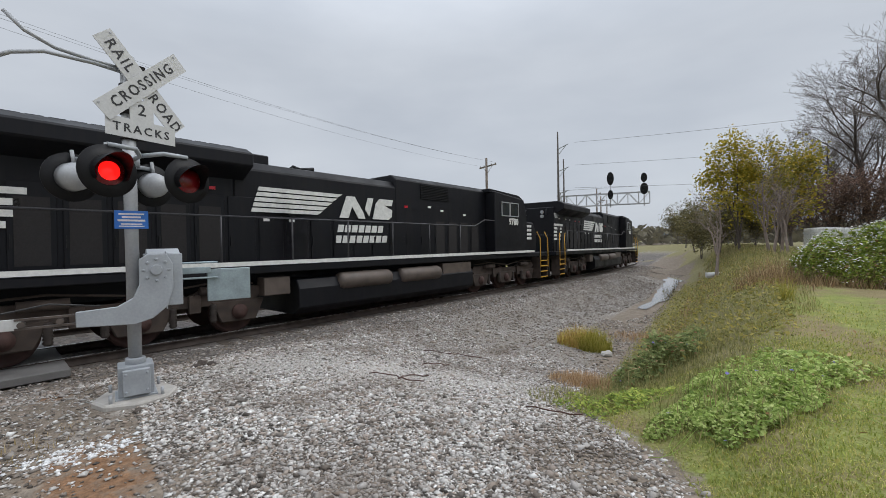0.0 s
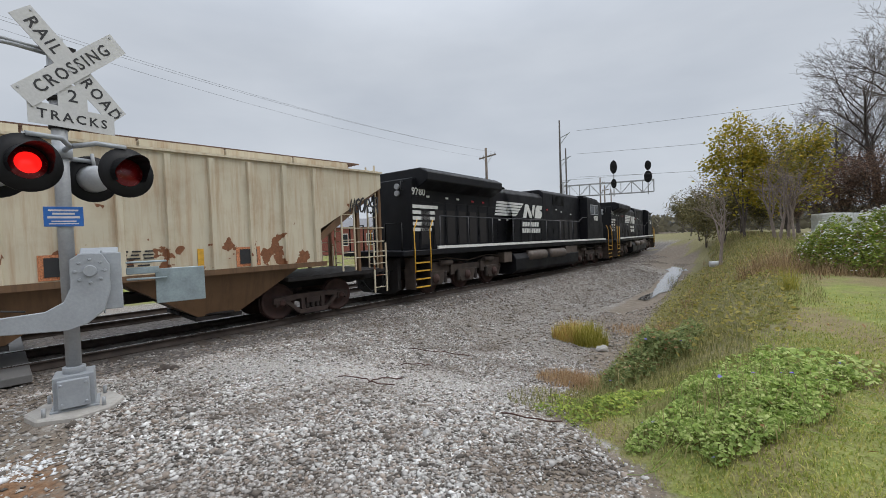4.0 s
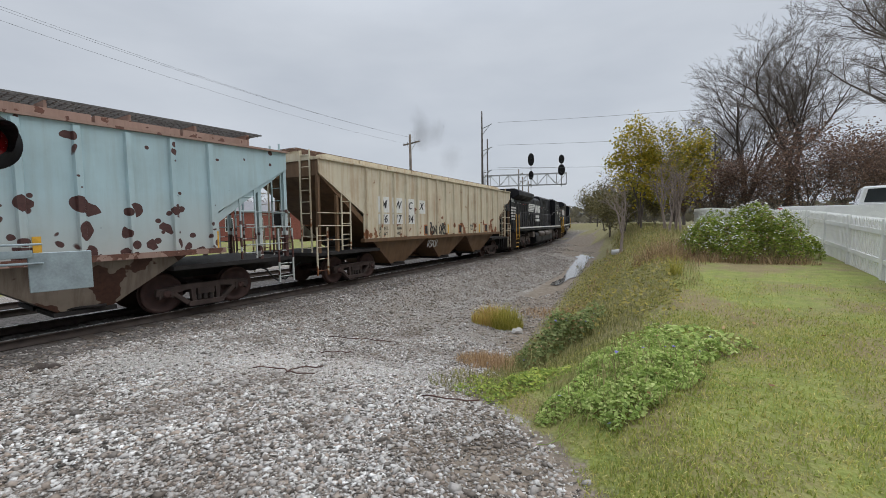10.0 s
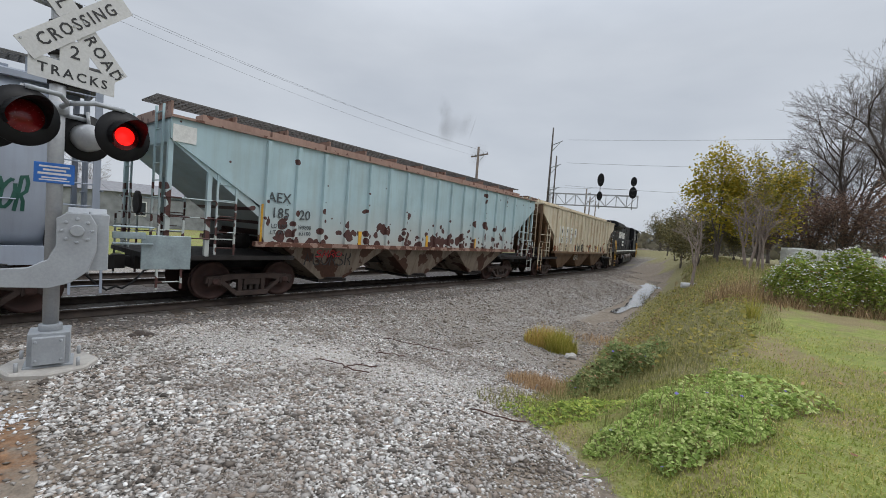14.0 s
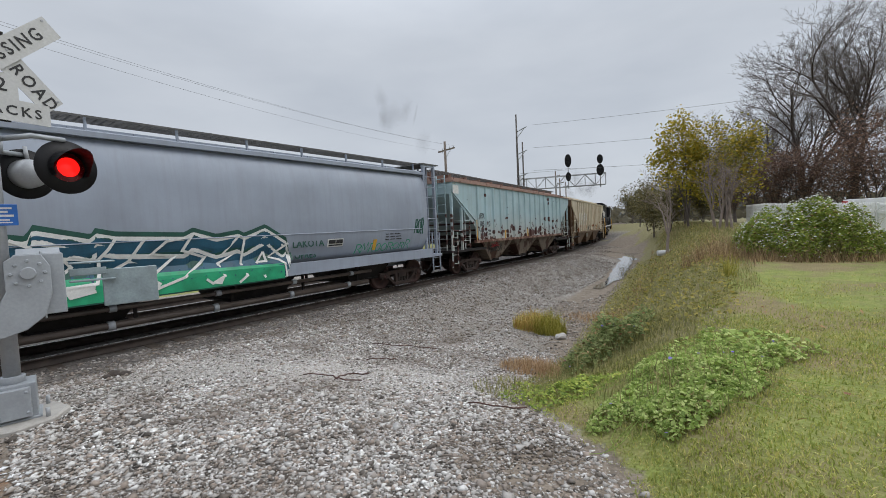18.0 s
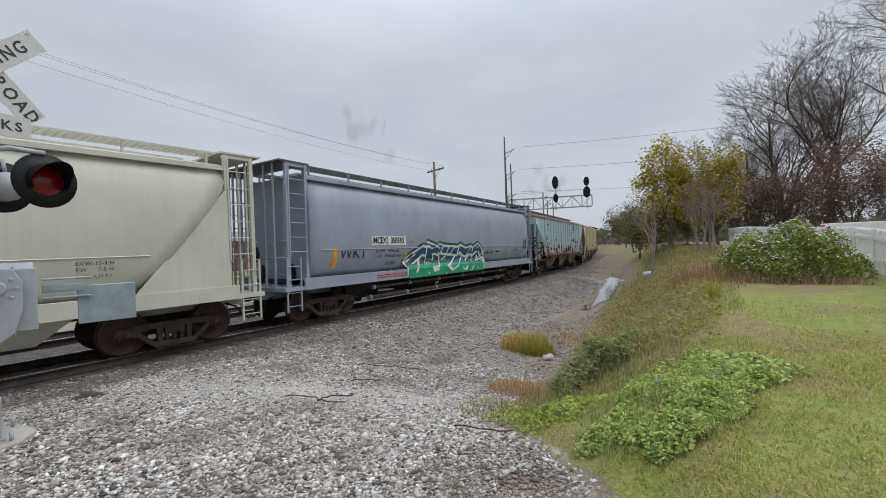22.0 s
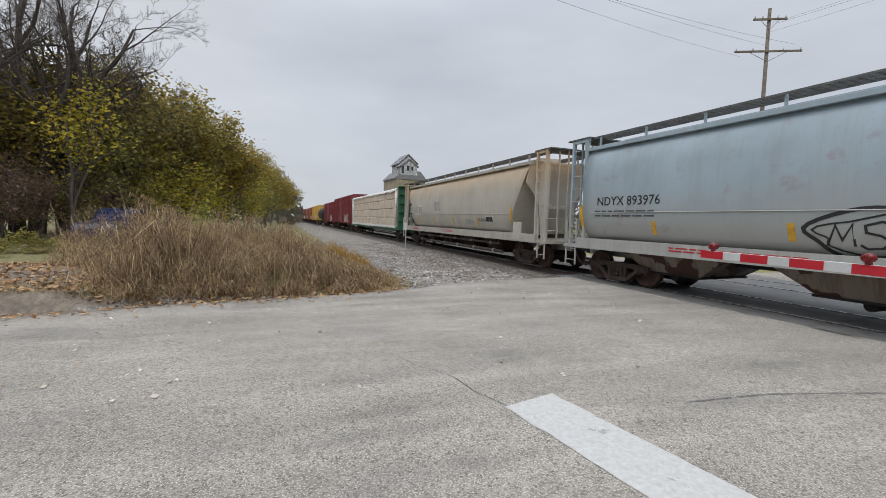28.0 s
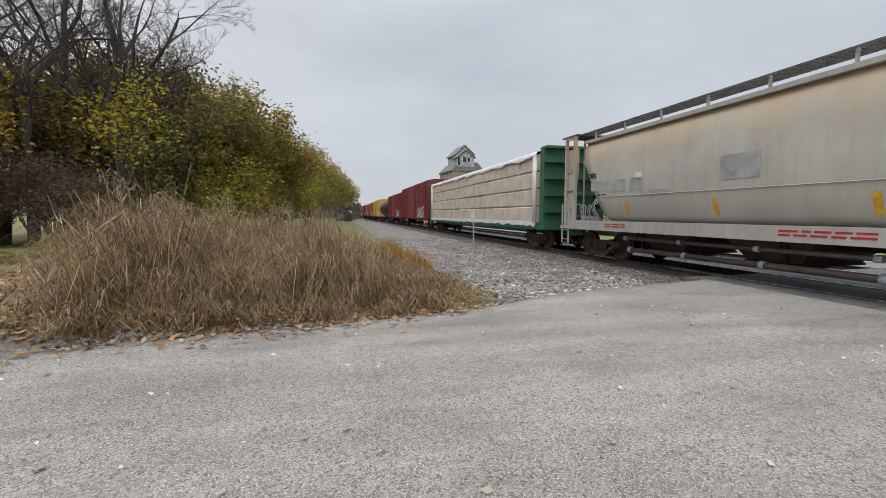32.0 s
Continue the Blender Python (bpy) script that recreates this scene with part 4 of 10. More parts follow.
def rib_hopper(length, label, paint, low, roof_paint, deck, nribs, deck_up=0.46, panel_end=2.65, knee=1.5):
    """A rib-sided covered hopper with three sloped pockets and open ends."""
    car = thing("covered_hopper", label, "freight car", "cars of the train")
    half = length / 2
    e = half - 0.5                      # the roof's end
    sx, zt, zs = e - panel_end, 3.98, 1.45   # the side's foot, its top, its sill
    sl = e - 2.65                            # the slope sheet's foot
    y = 1.5
    for sgn in (-1, 1):
        bm = bmesh.new()
        prism(bm, [(-sx, zs), (sx, zs), (sx, knee), (e - 0.02, 3.55), (e - 0.02, zt), (-e + 0.02, zt), (-e + 0.02, 3.55), (-sx, knee)], "y", min(sgn * y, sgn * (y - 0.04)), max(sgn * y, sgn * (y - 0.04)))
        side = part("side_wall", bm, paint, car)
        ribs = np.linspace(-sx + 0.15, sx - 0.15, nribs)
        for xr in ribs:
            bm = bmesh.new()
            prism(bm, [(xr - 0.075, sgn * y), (xr - 0.05, sgn * (y + 0.075)), (xr + 0.05, sgn * (y + 0.075)), (xr + 0.075, sgn * y)], "z", zs + 0.02, zt - 0.05)
            part("rib", bm, paint, side)
        bm = bmesh.new()
        box(bm, -sx - 0.1, min(sgn * 1.42, sgn * 1.585), zs - 0.09, sx + 0.1, max(sgn * 1.42, sgn * 1.585), zs + 0.03)
        part("side_sill", bm, low if paint is M["tan"] else roof_paint, car)
        bm = bmesh.new()
        prism(bm, [(sgn * 1.57, zt - 0.0), (sgn * 1.57, zt + 0.05), (sgn * 1.3, zt + 0.1), (sgn * 1.3, zt - 0.0)], "x", -e, e)
        part("roof_edge", bm, roof_paint, car)
    bm = bmesh.new()
    prism(bm, [(-1.4, zt), (-1.3, zt + 0.1), (-0.5, zt + 0.24), (0.5, zt + 0.24), (1.3, zt + 0.1), (1.4, zt)], "x", -e, e)
    part("roof", bm, roof_paint, car)
    for k in (1, -1):
        bm = bmesh.new()   # sloping floor sheet at each end
        prism(bm, [(k * (e - 0.05), zt), (k * (e - 0.05), 3.5), (k * (sl - 0.35), 1.35), (k * (sl - 0.55), 1.35), (k * (e - 0.35), 3.6)], "y", -1.46, 1.46)
        # the tan car's sheets take dark brown, standing in for the end bays' shade
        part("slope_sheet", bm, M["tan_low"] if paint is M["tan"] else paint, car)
    w = (2 * sl) / 3
    for i in range(3):
        c = -sl + w * (i + 0.5)
        for sgn in (-1, 1):
            bm = bmesh.new()
            a = [bm.verts.new(p) for p in ((c - w / 2, sgn * 1.40, zs - 0.05), (c + w / 2, sgn * 1.40, zs - 0.05), (c + w / 2, sgn * 0.1, zs - 0.05), (c - w / 2, sgn * 0.1, zs - 0.05))]
            b = [bm.verts.new(p) for p in ((c - 0.45, sgn * 1.12, 0.42), (c + 0.45, sgn * 1.12, 0.42), (c + 0.45, sgn * 0.1, 0.42), (c - 0.45, sgn * 0.1, 0.42))]
            for q in range(4):
                bm.faces.new((a[q], a[(q + 1) % 4], b[(q + 1) % 4], b[q]))
            bm.faces.new(b)
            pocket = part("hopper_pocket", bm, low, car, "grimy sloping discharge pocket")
            bm = bmesh.new()
            box(bm, c - 0.5, min(sgn * 0.1, sgn * 1.15), 0.33, c + 0.5, max(sgn * 0.1, sgn * 1.15), 0.41)
            rod(bm, (c - 0.3, sgn * 1.1, 0.45), (c + 0.3, sgn * 1.22, 0.45), 0.03)
            part("outlet_gate", bm, M["under"], pocket)
    hopper_ends(car, half, paint, y, zt, e, sl)
    walkway(car, -half + 0.55, half - 0.55, 0.0, zt + deck_up, deck, 0.95)
    for xx in np.linspace(-e + 0.4, e - 0.4, 12):
        bm = bmesh.new()
        box(bm, xx - 0.025, -0.36, zt + 0.2, xx + 0.025, 0.42, zt + deck_up - 0.035)
        part("walkway_bracket", bm, roof_paint, car)
    for sgn in (-1, 1):
        for i in range(9):
            xx = -e + 0.8 + (2 * e - 1.6) * i / 9
            bm = bmesh.new()
            box(bm, xx, sgn * 0.82 - 0.2, zt + 0.16, xx + (2 * e - 1.6) / 9 - 0.06, sgn * 0.82 + 0.2, zt + 0.30)
            part("hatch_cover", bm, roof_paint, car)
    finish_car(car, half)
    return car


def hopper_ends(car, half, paint, y, zt, e, sx):
    for k in (1, -1):
        bm = bmesh.new()
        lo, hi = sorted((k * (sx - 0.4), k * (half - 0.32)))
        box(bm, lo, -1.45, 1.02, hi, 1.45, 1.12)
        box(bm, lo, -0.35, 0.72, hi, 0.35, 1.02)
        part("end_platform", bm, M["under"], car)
        for sgn in (-1, 1):
            bm = bmesh.new()
            for xx in (half - 0.55, half - 1.35):
                box(bm, k * xx - 0.045, sgn * 1.40 - 0.05, 1.1, k * xx + 0.045, sgn * 1.40 + 0.05, zt - 0.05)
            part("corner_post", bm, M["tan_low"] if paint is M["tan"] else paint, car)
            ladder(car, k * (half - 1.72), sgn * 1.47, 1.15, 3.1, paint)
            ladder(car, k * (half - 0.62), sgn * 1.47, 0.42, 1.9, paint, wide=0.45)
            bm = bmesh.new()
            for zz in (1.5, 1.95, 2.35):
                rod(bm, (k * (half - 0.45), sgn * 1.47, zz), (k * (half - 1.9), sgn * 1.47, zz), 0.014)
            part("grab_iron", bm, paint, car)
        ladder(car, k * (half - 0.48), 0.95, 1.1, zt + 0.3, paint, along="y")
        ladder(car, k * (half - 0.48), -0.95, 1.1, zt + 0.3, paint, along="y")
    bm = bmesh.new()
    lathe(bm, [(0.20, -0.02), (0.27, -0.02), (0.27, 0.02), (0.20, 0.02)], "x", (-(half - 0.5), 0.3, 2.2), 18)
    for i in range(5):
        a = i * 1.2566
        rod(bm, (-(half - 0.5), 0.3, 2.2), (-(half - 0.5), 0.3 + 0.22 * math.cos(a), 2.2 + 0.22 * math.sin(a)), 0.012)
    part("brake_wheel", bm, M["under"], car, "spoked hand brake wheel")
    bm = bmesh.new()
    rod(bm, (-(half - 2.3), -0.65, 1.42), (-(half - 1.65), -0.65, 1.42), 0.16, 14)
    rod(bm, (-(half - 2.75), -0.45, 1.42), (-(half - 2.3), -0.45, 1.42), 0.2, 14)
    part("brake_cylinder", bm, M["under"], car, "grey brake cylinder and reservoir")


def finish_car(car, half, inset=2.65):
    for k in (1, -1):
        truck(car, k * (half - inset))
        coupler(car, k * half, k)
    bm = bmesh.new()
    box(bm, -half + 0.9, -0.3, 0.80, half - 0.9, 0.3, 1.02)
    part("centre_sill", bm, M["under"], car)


CF = ((4.16, 0.75), (4.12, 1.05), (4.0, 1.28), (3.75, 1.42), (3.3, 1.5), (2.7, 1.525), (2.1, 1.52), (1.8, 1.47), (1.5, 1.36), (1.25, 1.22))


def cf_y(z):
    """Half width of the round-sided car at height z."""
    a = np.array(CF[::-1])
    return float(np.interp(z, a[:, 0], a[:, 1]))


def round_hopper(length, label, paint, low, pockets, sloped, deck, sill, inset=0.0, edge=None, pocket_half=0.49, rise=0.0, piped=False, bay=1.15):
    """A smooth round-sided covered hopper; inset draws its ends in from the couplers."""
    car = thing("covered_hopper", label, "freight car", "cars of the train")
    whole = length / 2
    half = whole - inset
    e = half - bay
    lean = float(sloped)
    shape = [(z + rise * float(smooth(2.7, 4.0, z)), w) for z, w in CF]
    prof = [(-w, z) for z, w in shape[::-1]] + [(w, z) for z, w in shape]
    bm = bmesh.new()
    rings = []
    for t in np.linspace(-1, 1, 41):
        ring = []
        for yy, z in prof:
            pull = lean * max(0.0, (3.6 - z) / 2.2) if sloped else 0.10 * max(0.0, (1.9 - z))
            ring.append(bm.verts.new((t * (e - pull), yy, z)))
        rings.append(ring)
    for a, b in zip(rings, rings[1:]):
        for i in range(len(prof) - 1):
            f = bm.faces.new((a[i], a[i + 1], b[i + 1], b[i]))
            f.smooth = True
    for a, b in zip(rings, rings[1:]):
        bm.faces.new((a[-1], a[0], b[0], b[-1]))
    bm.faces.new(rings[0])
    bm.faces.new(rings[-1][::-1])
    part("body_shell", bm, paint, car, "smooth curved steel shell")
    for sgn in (-1, 1):
        bm = bmesh.new()
        prism(bm, [(sgn * 1.36, 1.30), (sgn * 1.53, 1.30), (sgn * 1.53, 0.98), (sgn * 1.46, 0.98), (sgn * 1.46, 1.24), (sgn * 1.36, 1.24)], "x", -half + 0.95, half - 0.95)
        part("side_sill", bm, sill, car, "pale side sill plate")
        bm = bmesh.new()
        prism(bm, [(sgn * 1.528, 2.075), (sgn * 1.545, 2.085), (sgn * 1.528, 2.10)], "x", -e + 0.4 + lean * 0.7, e - 0.4 - lean * 0.7)
        part("seam", bm, sill, car)
        bm = bmesh.new()
        prism(bm, [(sgn * 1.28, 4.0 + rise), (sgn * 1.42, 4.0 + rise), (sgn * 1.42, 4.10 + rise), (sgn * 1.05, 4.2 + rise), (sgn * 1.05, 4.1 + rise)], "x", -e, e)
        part("roof_edge", bm, edge or paint, car)
    w = (2 * (e - lean * 0.9) - 1.6) / pockets
    for i in range(pockets):
        c = -(e - lean * 0.9) + 0.8 + w * (i + 0.5)
        bm = bmesh.new()
        ph = w * pocket_half
        top = [(c - ph, -1.2), (c + ph, -1.2), (c + ph, 1.2), (c - ph, 1.2)]
        bot = [(c - w * 0.19, -0.85), (c + w * 0.19, -0.85), (c + w * 0.19, 0.85), (c - w * 0.19, 0.85)]
        a = [bm.verts.new((px, py, 1.26)) for px, py in top]
        b = [bm.verts.new((px, py, 0.46)) for px, py in bot]
        for q in range(4):
            bm.faces.new((a[q], a[(q + 1) % 4], b[(q + 1) % 4], b[q]))
        bm.faces.new(b)
        pocket = part("hopper_pocket", bm, low, car, "grimy sloping discharge pocket")
        bm = bmesh.new()
        rod(bm, (c, -0.75, 0.40), (c, 0.75, 0.40), 0.11, 12)
        box(bm, c - w * 0.21, -0.9, 0.44, c + w * 0.21, 0.9, 0.49)
        part("outlet", bm, M["under"], pocket)
    if piped:
        for py, pz, pr in ((-1.3, 0.78, 0.05), (-1.12, 0.42, 0.075)):
            bm = bmesh.new()
            rod(bm, (-half + 4.0, py, pz), (half - 4.0, py, pz), pr, 12)
            tube = part("discharge_pipe", bm, M["tank"], car, "brown steel pipe under the pockets")
            for xx in np.linspace(-half + 4.4, half - 4.4, 6):
                bm = bmesh.new()
                box(bm, xx - 0.03, py + 0.02, pz, xx + 0.03, py + 0.08, 1.0)
                part("pipe_hanger", bm, M["under"], tube)
                bm = bmesh.new()
                rod(bm, (xx - 0.5, py, pz), (xx - 0.38, py, pz), pr + 0.02, 12)
                part("pipe_coupling", bm, M["galv_grey"], tube)
    # ends
    for k in (1, -1):
        bm = bmesh.new()
        lo, hi = sorted((k * (half - 3.2), k * (half - 0.3)))
        box(bm, lo, -1.5, 0.98, hi, 1.5, 1.08)
        box(bm, lo, -0.35, 0.72, hi, 0.35, 0.98)
        part("end_platform", bm, sill, car)
        if sloped:
            for sgn in (-1, 1) if lean > 1.5 else ():
                bm = bmesh.new()
                prism(bm, [(k * (e - 0.02), 3.6), (k * (e + 0.02), 1.06), (k * (e - 2.5), 1.06), (k * (e - 1.9), 1.3)], "y", min(sgn * 1.44, sgn * 1.5), max(sgn * 1.44, sgn * 1.5))
                part("end_gusset", bm, paint, car, "triangular end plate")
            bm = bmesh.new()
            lo, hi = sorted((k * (e - 0.08), k * e))
            prism(bm, [(-1.45, 3.3), (-1.3, 4.0), (1.3, 4.0), (1.45, 3.3), (0.6, 2.3), (-0.6, 2.3)], "x", lo, hi)
            part("end_bulkhead", bm, paint, car)
        else:
            for sgn in (-1, 1):
                bm = bmesh.new()
                lathe(bm, [(0.02, 0.0), (0.13, 0.0), (0.13, 0.012), (0.02, 0.012)], "x", (k * (e + 0.0), sgn * 0.72, 0), 16)
                bmesh.ops.scale(bm, vec=(1, 1, 2.0), verts=bm.verts)
                bmesh.ops.translate(bm, vec=(k * 0.006, 0, 1.45), verts=bm.verts)
                # solid black disc: the hole's inner shade is its colour, nothing is cut
                part("end_opening_disc", bm, M["black"], car, "black oval disc standing in for an opening in the end wall")
        for sgn in (-1, 1) if bay > 1.5 else ():
            bm = bmesh.new()
            prism(bm, [(k * (half - 0.44), 3.95), (k * (half - 1.2), 3.95), (k * (half - 1.2), 3.1), (k * (half - 0.85), 1.08), (k * (half - 0.5), 1.08)], "y", sgn * 1.3 - 0.02, sgn * 1.3 + 0.02)
            end_plate = part("end_plate", bm, paint, car, "solid plate closing the end frame")
            for zz in (1.7, 2.4, 3.1):
                bm = bmesh.new()
                box(bm, min(k * (half - 0.46), k * (half - 0.85)), sgn * 1.34 - 0.025, zz, max(k * (half - 0.46), k * (half - 0.85)), sgn * 1.34 + 0.025, zz + 0.06)
                part("stiffener", bm, paint, end_plate)
        for sgn in (-1, 1):
            bm = bmesh.new()
            for xx in (half - 0.5, half - 1.12):
                box(bm, k * xx - 0.045, sgn * 1.38 - 0.05, 1.06, k * xx + 0.045, sgn * 1.38 + 0.05, 4.40 + rise)
            box(bm, min(k * (half - 0.45), k * (half - 1.2)), sgn * 1.38 - 0.04, 4.30 + rise, max(k * (half - 0.45), k * (half - 1.2)), sgn * 1.38 + 0.04, 4.42 + rise)
            part("corner_post", bm, paint, car)
            ladder(car, k * (half - 0.62), sgn * 1.46, 0.42, 1.9, paint, wide=0.45)
            ladder(car, k * (half - 0.81), sgn * 1.43, 1.9, 4.3 + rise, paint, wide=0.55, step=0.4)
            bm = bmesh.new()
            for zz in (1.45, 1.9, 2.35):
                rod(bm, (k * (half - 0.4), sgn * 1.40, zz), (k * (half - 0.4), sgn * 0.5, zz), 0.014)
            for yy in (0.55, 0.95):
                box(bm, k * (half - 0.4) - 0.025, sgn * yy - 0.025, 1.06, k * (half - 0.4) + 0.025, sgn * yy + 0.025, 4.4 + rise)
            part("end_rail", bm, paint, car)
        bm = bmesh.new()
        lo, hi = sorted((k * (half - 1.25), k * (half - 0.25)))
        box(bm, lo, -1.45, 4.40 + rise, hi, 1.45, 4.44 + rise)
        part("roof_platform", bm, deck, car)
    for sgn in (-1, 1):
        walkway(car, -half + 1.1, half - 1.1, sgn * 0.98, 4.43 + rise, deck, 0.56)
        for xx in np.linspace(-e + 0.3, e - 0.3, 11):
            bm = bmesh.new()
            box(bm, xx - 0.02, sgn * 1.18 - 0.03, 4.05 + rise, xx + 0.02, sgn * 1.18 + 0.03, 4.41 + rise)
            part("walkway_bracket", bm, edge or paint, car)
    bm = bmesh.new()
    box(bm, -e + 0.5, -0.42, 4.12 + rise, e - 0.5, 0.42, 4.38 + rise)
    for xx in np.linspace(-e + 1.0, e - 1.0, 14):
        box(bm, xx - 0.03, -0.48, 4.28 + rise, xx + 0.03, 0.48, 4.36 + rise)
    part("roof_hatch", bm, edge or paint, car, "long trough hatch on the roof")
    bm = bmesh.new()
    lathe(bm, [(0.20, -0.02), (0.27, -0.02), (0.27, 0.02), (0.20, 0.02)], "x", (-(half - 0.45), 0.1, 2.0), 18)
    rod(bm, (-(half - 0.45), -0.17, 2.0), (-(half - 0.45), 0.37, 2.0), 0.012)
    rod(bm, (-(half - 0.45), 0.1, 1.73), (-(half - 0.45), 0.1, 2.27), 0.012)
    part("brake_wheel", bm, M["under"], car, "spoked hand brake wheel")
    finish_car(car, whole, 2.2 + inset)
    return car


def near(z):
    return -cf_y(z) - 0.006


# ---- locomotives ----
bm = bmesh.new()
lathe(bm, [(0.05, 0.0)] + [(0.085 if k % 2 else 0.062, 0.02 + 0.033 * k) for k in range(12)] + [(0.05, 0.42)], "z", (0, 0, 0), 10)
LOCO_SPRING = mesh_of("spring", bm, M["spring"])


def loco_truck(car, x):
    bm = bmesh.new()
    box(bm, -2.3, -0.4, 0.55, 2.3, 0.4, 0.85)
    body = part("truck", bm, M["locotruck"], car, "brown dusty six-wheel locomotive truck", at=pose(x, 0, 0))
    for sgn in (-1, 1):
        bm = bmesh.new()
        y0, y1 = sorted((sgn * 0.98, sgn * 1.12))
        prism(bm, [(-2.6, 0.95), (-2.45, 1.12), (-1.2, 1.12), (-0.9, 0.98), (0.9, 0.98), (1.2, 1.12), (2.45, 1.12), (2.6, 0.95), (2.3, 0.72), (-2.3, 0.72)], "y", y0, y1)
        for xx in (-1.0, 1.0):
            box(bm, xx - 0.12, min(sgn * 1.1, sgn * 1.2), 0.6, xx + 0.12, max(sgn * 1.1, sgn * 1.2), 1.0)
        part("side_frame", bm, M["locotruck"], body, bevel=0.012)
        for ax in (-1.98, 0.0, 1.98):
            bm = bmesh.new()
            prism(bm, [(ax - 0.62, 0.80), (ax + 0.62, 0.80), (ax + 0.50, 0.52), (ax + 0.40, 0.30), (ax - 0.40, 0.30), (ax - 0.50, 0.52)], "y", min(sgn * 1.0, sgn * 1.15), max(sgn * 1.0, sgn * 1.15))
            box_part = part("axle_box", bm, M["locotruck"], body, bevel=0.02)
            bm = bmesh.new()
            lathe(bm, [(0.02, sgn * 1.15), (0.18, sgn * 1.15), (0.18, sgn * 1.19), (0.13, sgn * 1.2), (0.12, sgn * 1.24), (0.02, sgn * 1.245)], "y", (ax, 0, 0.53), 18)
            part("bearing_cap", bm, M["wheel"], body, "rusty round bearing cap")
            for dx in (-0.62, 0.62):
                if abs(ax + dx) < 2.2:
                    part("spring", LOCO_SPRING, None, body, at=pose(ax + dx * 0.94, sgn * 1.13, 0.34))
        for xx in (-1.45, 1.45):
            bm = bmesh.new()
            rod(bm, (xx - 0.35, sgn * 1.2, 1.08), (xx + 0.35, sgn * 1.2, 1.08), 0.1, 12)
            part("brake_cylinder", bm, M["locotruck"], body)
        bm = bmesh.new()
        pipe(bm, [(-2.4, sgn * 1.16, 1.2), (-1.4, sgn * 1.2, 1.26), (0, sgn * 1.2, 1.1), (1.4, sgn * 1.2, 1.26), (2.3, sgn * 1.16, 1.18)], 0.025)
        part("sand_pipe", bm, M["locotruck"], body)
    for ax in (-1.98, 0.0, 1.98):
        ROLLING.append((part("wheelset", LOCO_WHEELSET, None, body, "steel driving wheels on an axle", at=pose(ax, 0, 0.52)), ax, 0.52))


bm = bmesh.new()
box(bm, -0.018, -0.014, -0.12, 0.018, 0.014, 0.12)
LATCH = mesh_of("latch", bm, M["black"])
bm = bmesh.new()
prism(bm, [(-0.24, -0.62), (0.24, -0.62), (0.24, 0.62), (-0.24, 0.62)], "y", -0.006, 0.006)
SCREEN = mesh_of("door_screen", bm, M["screen"])


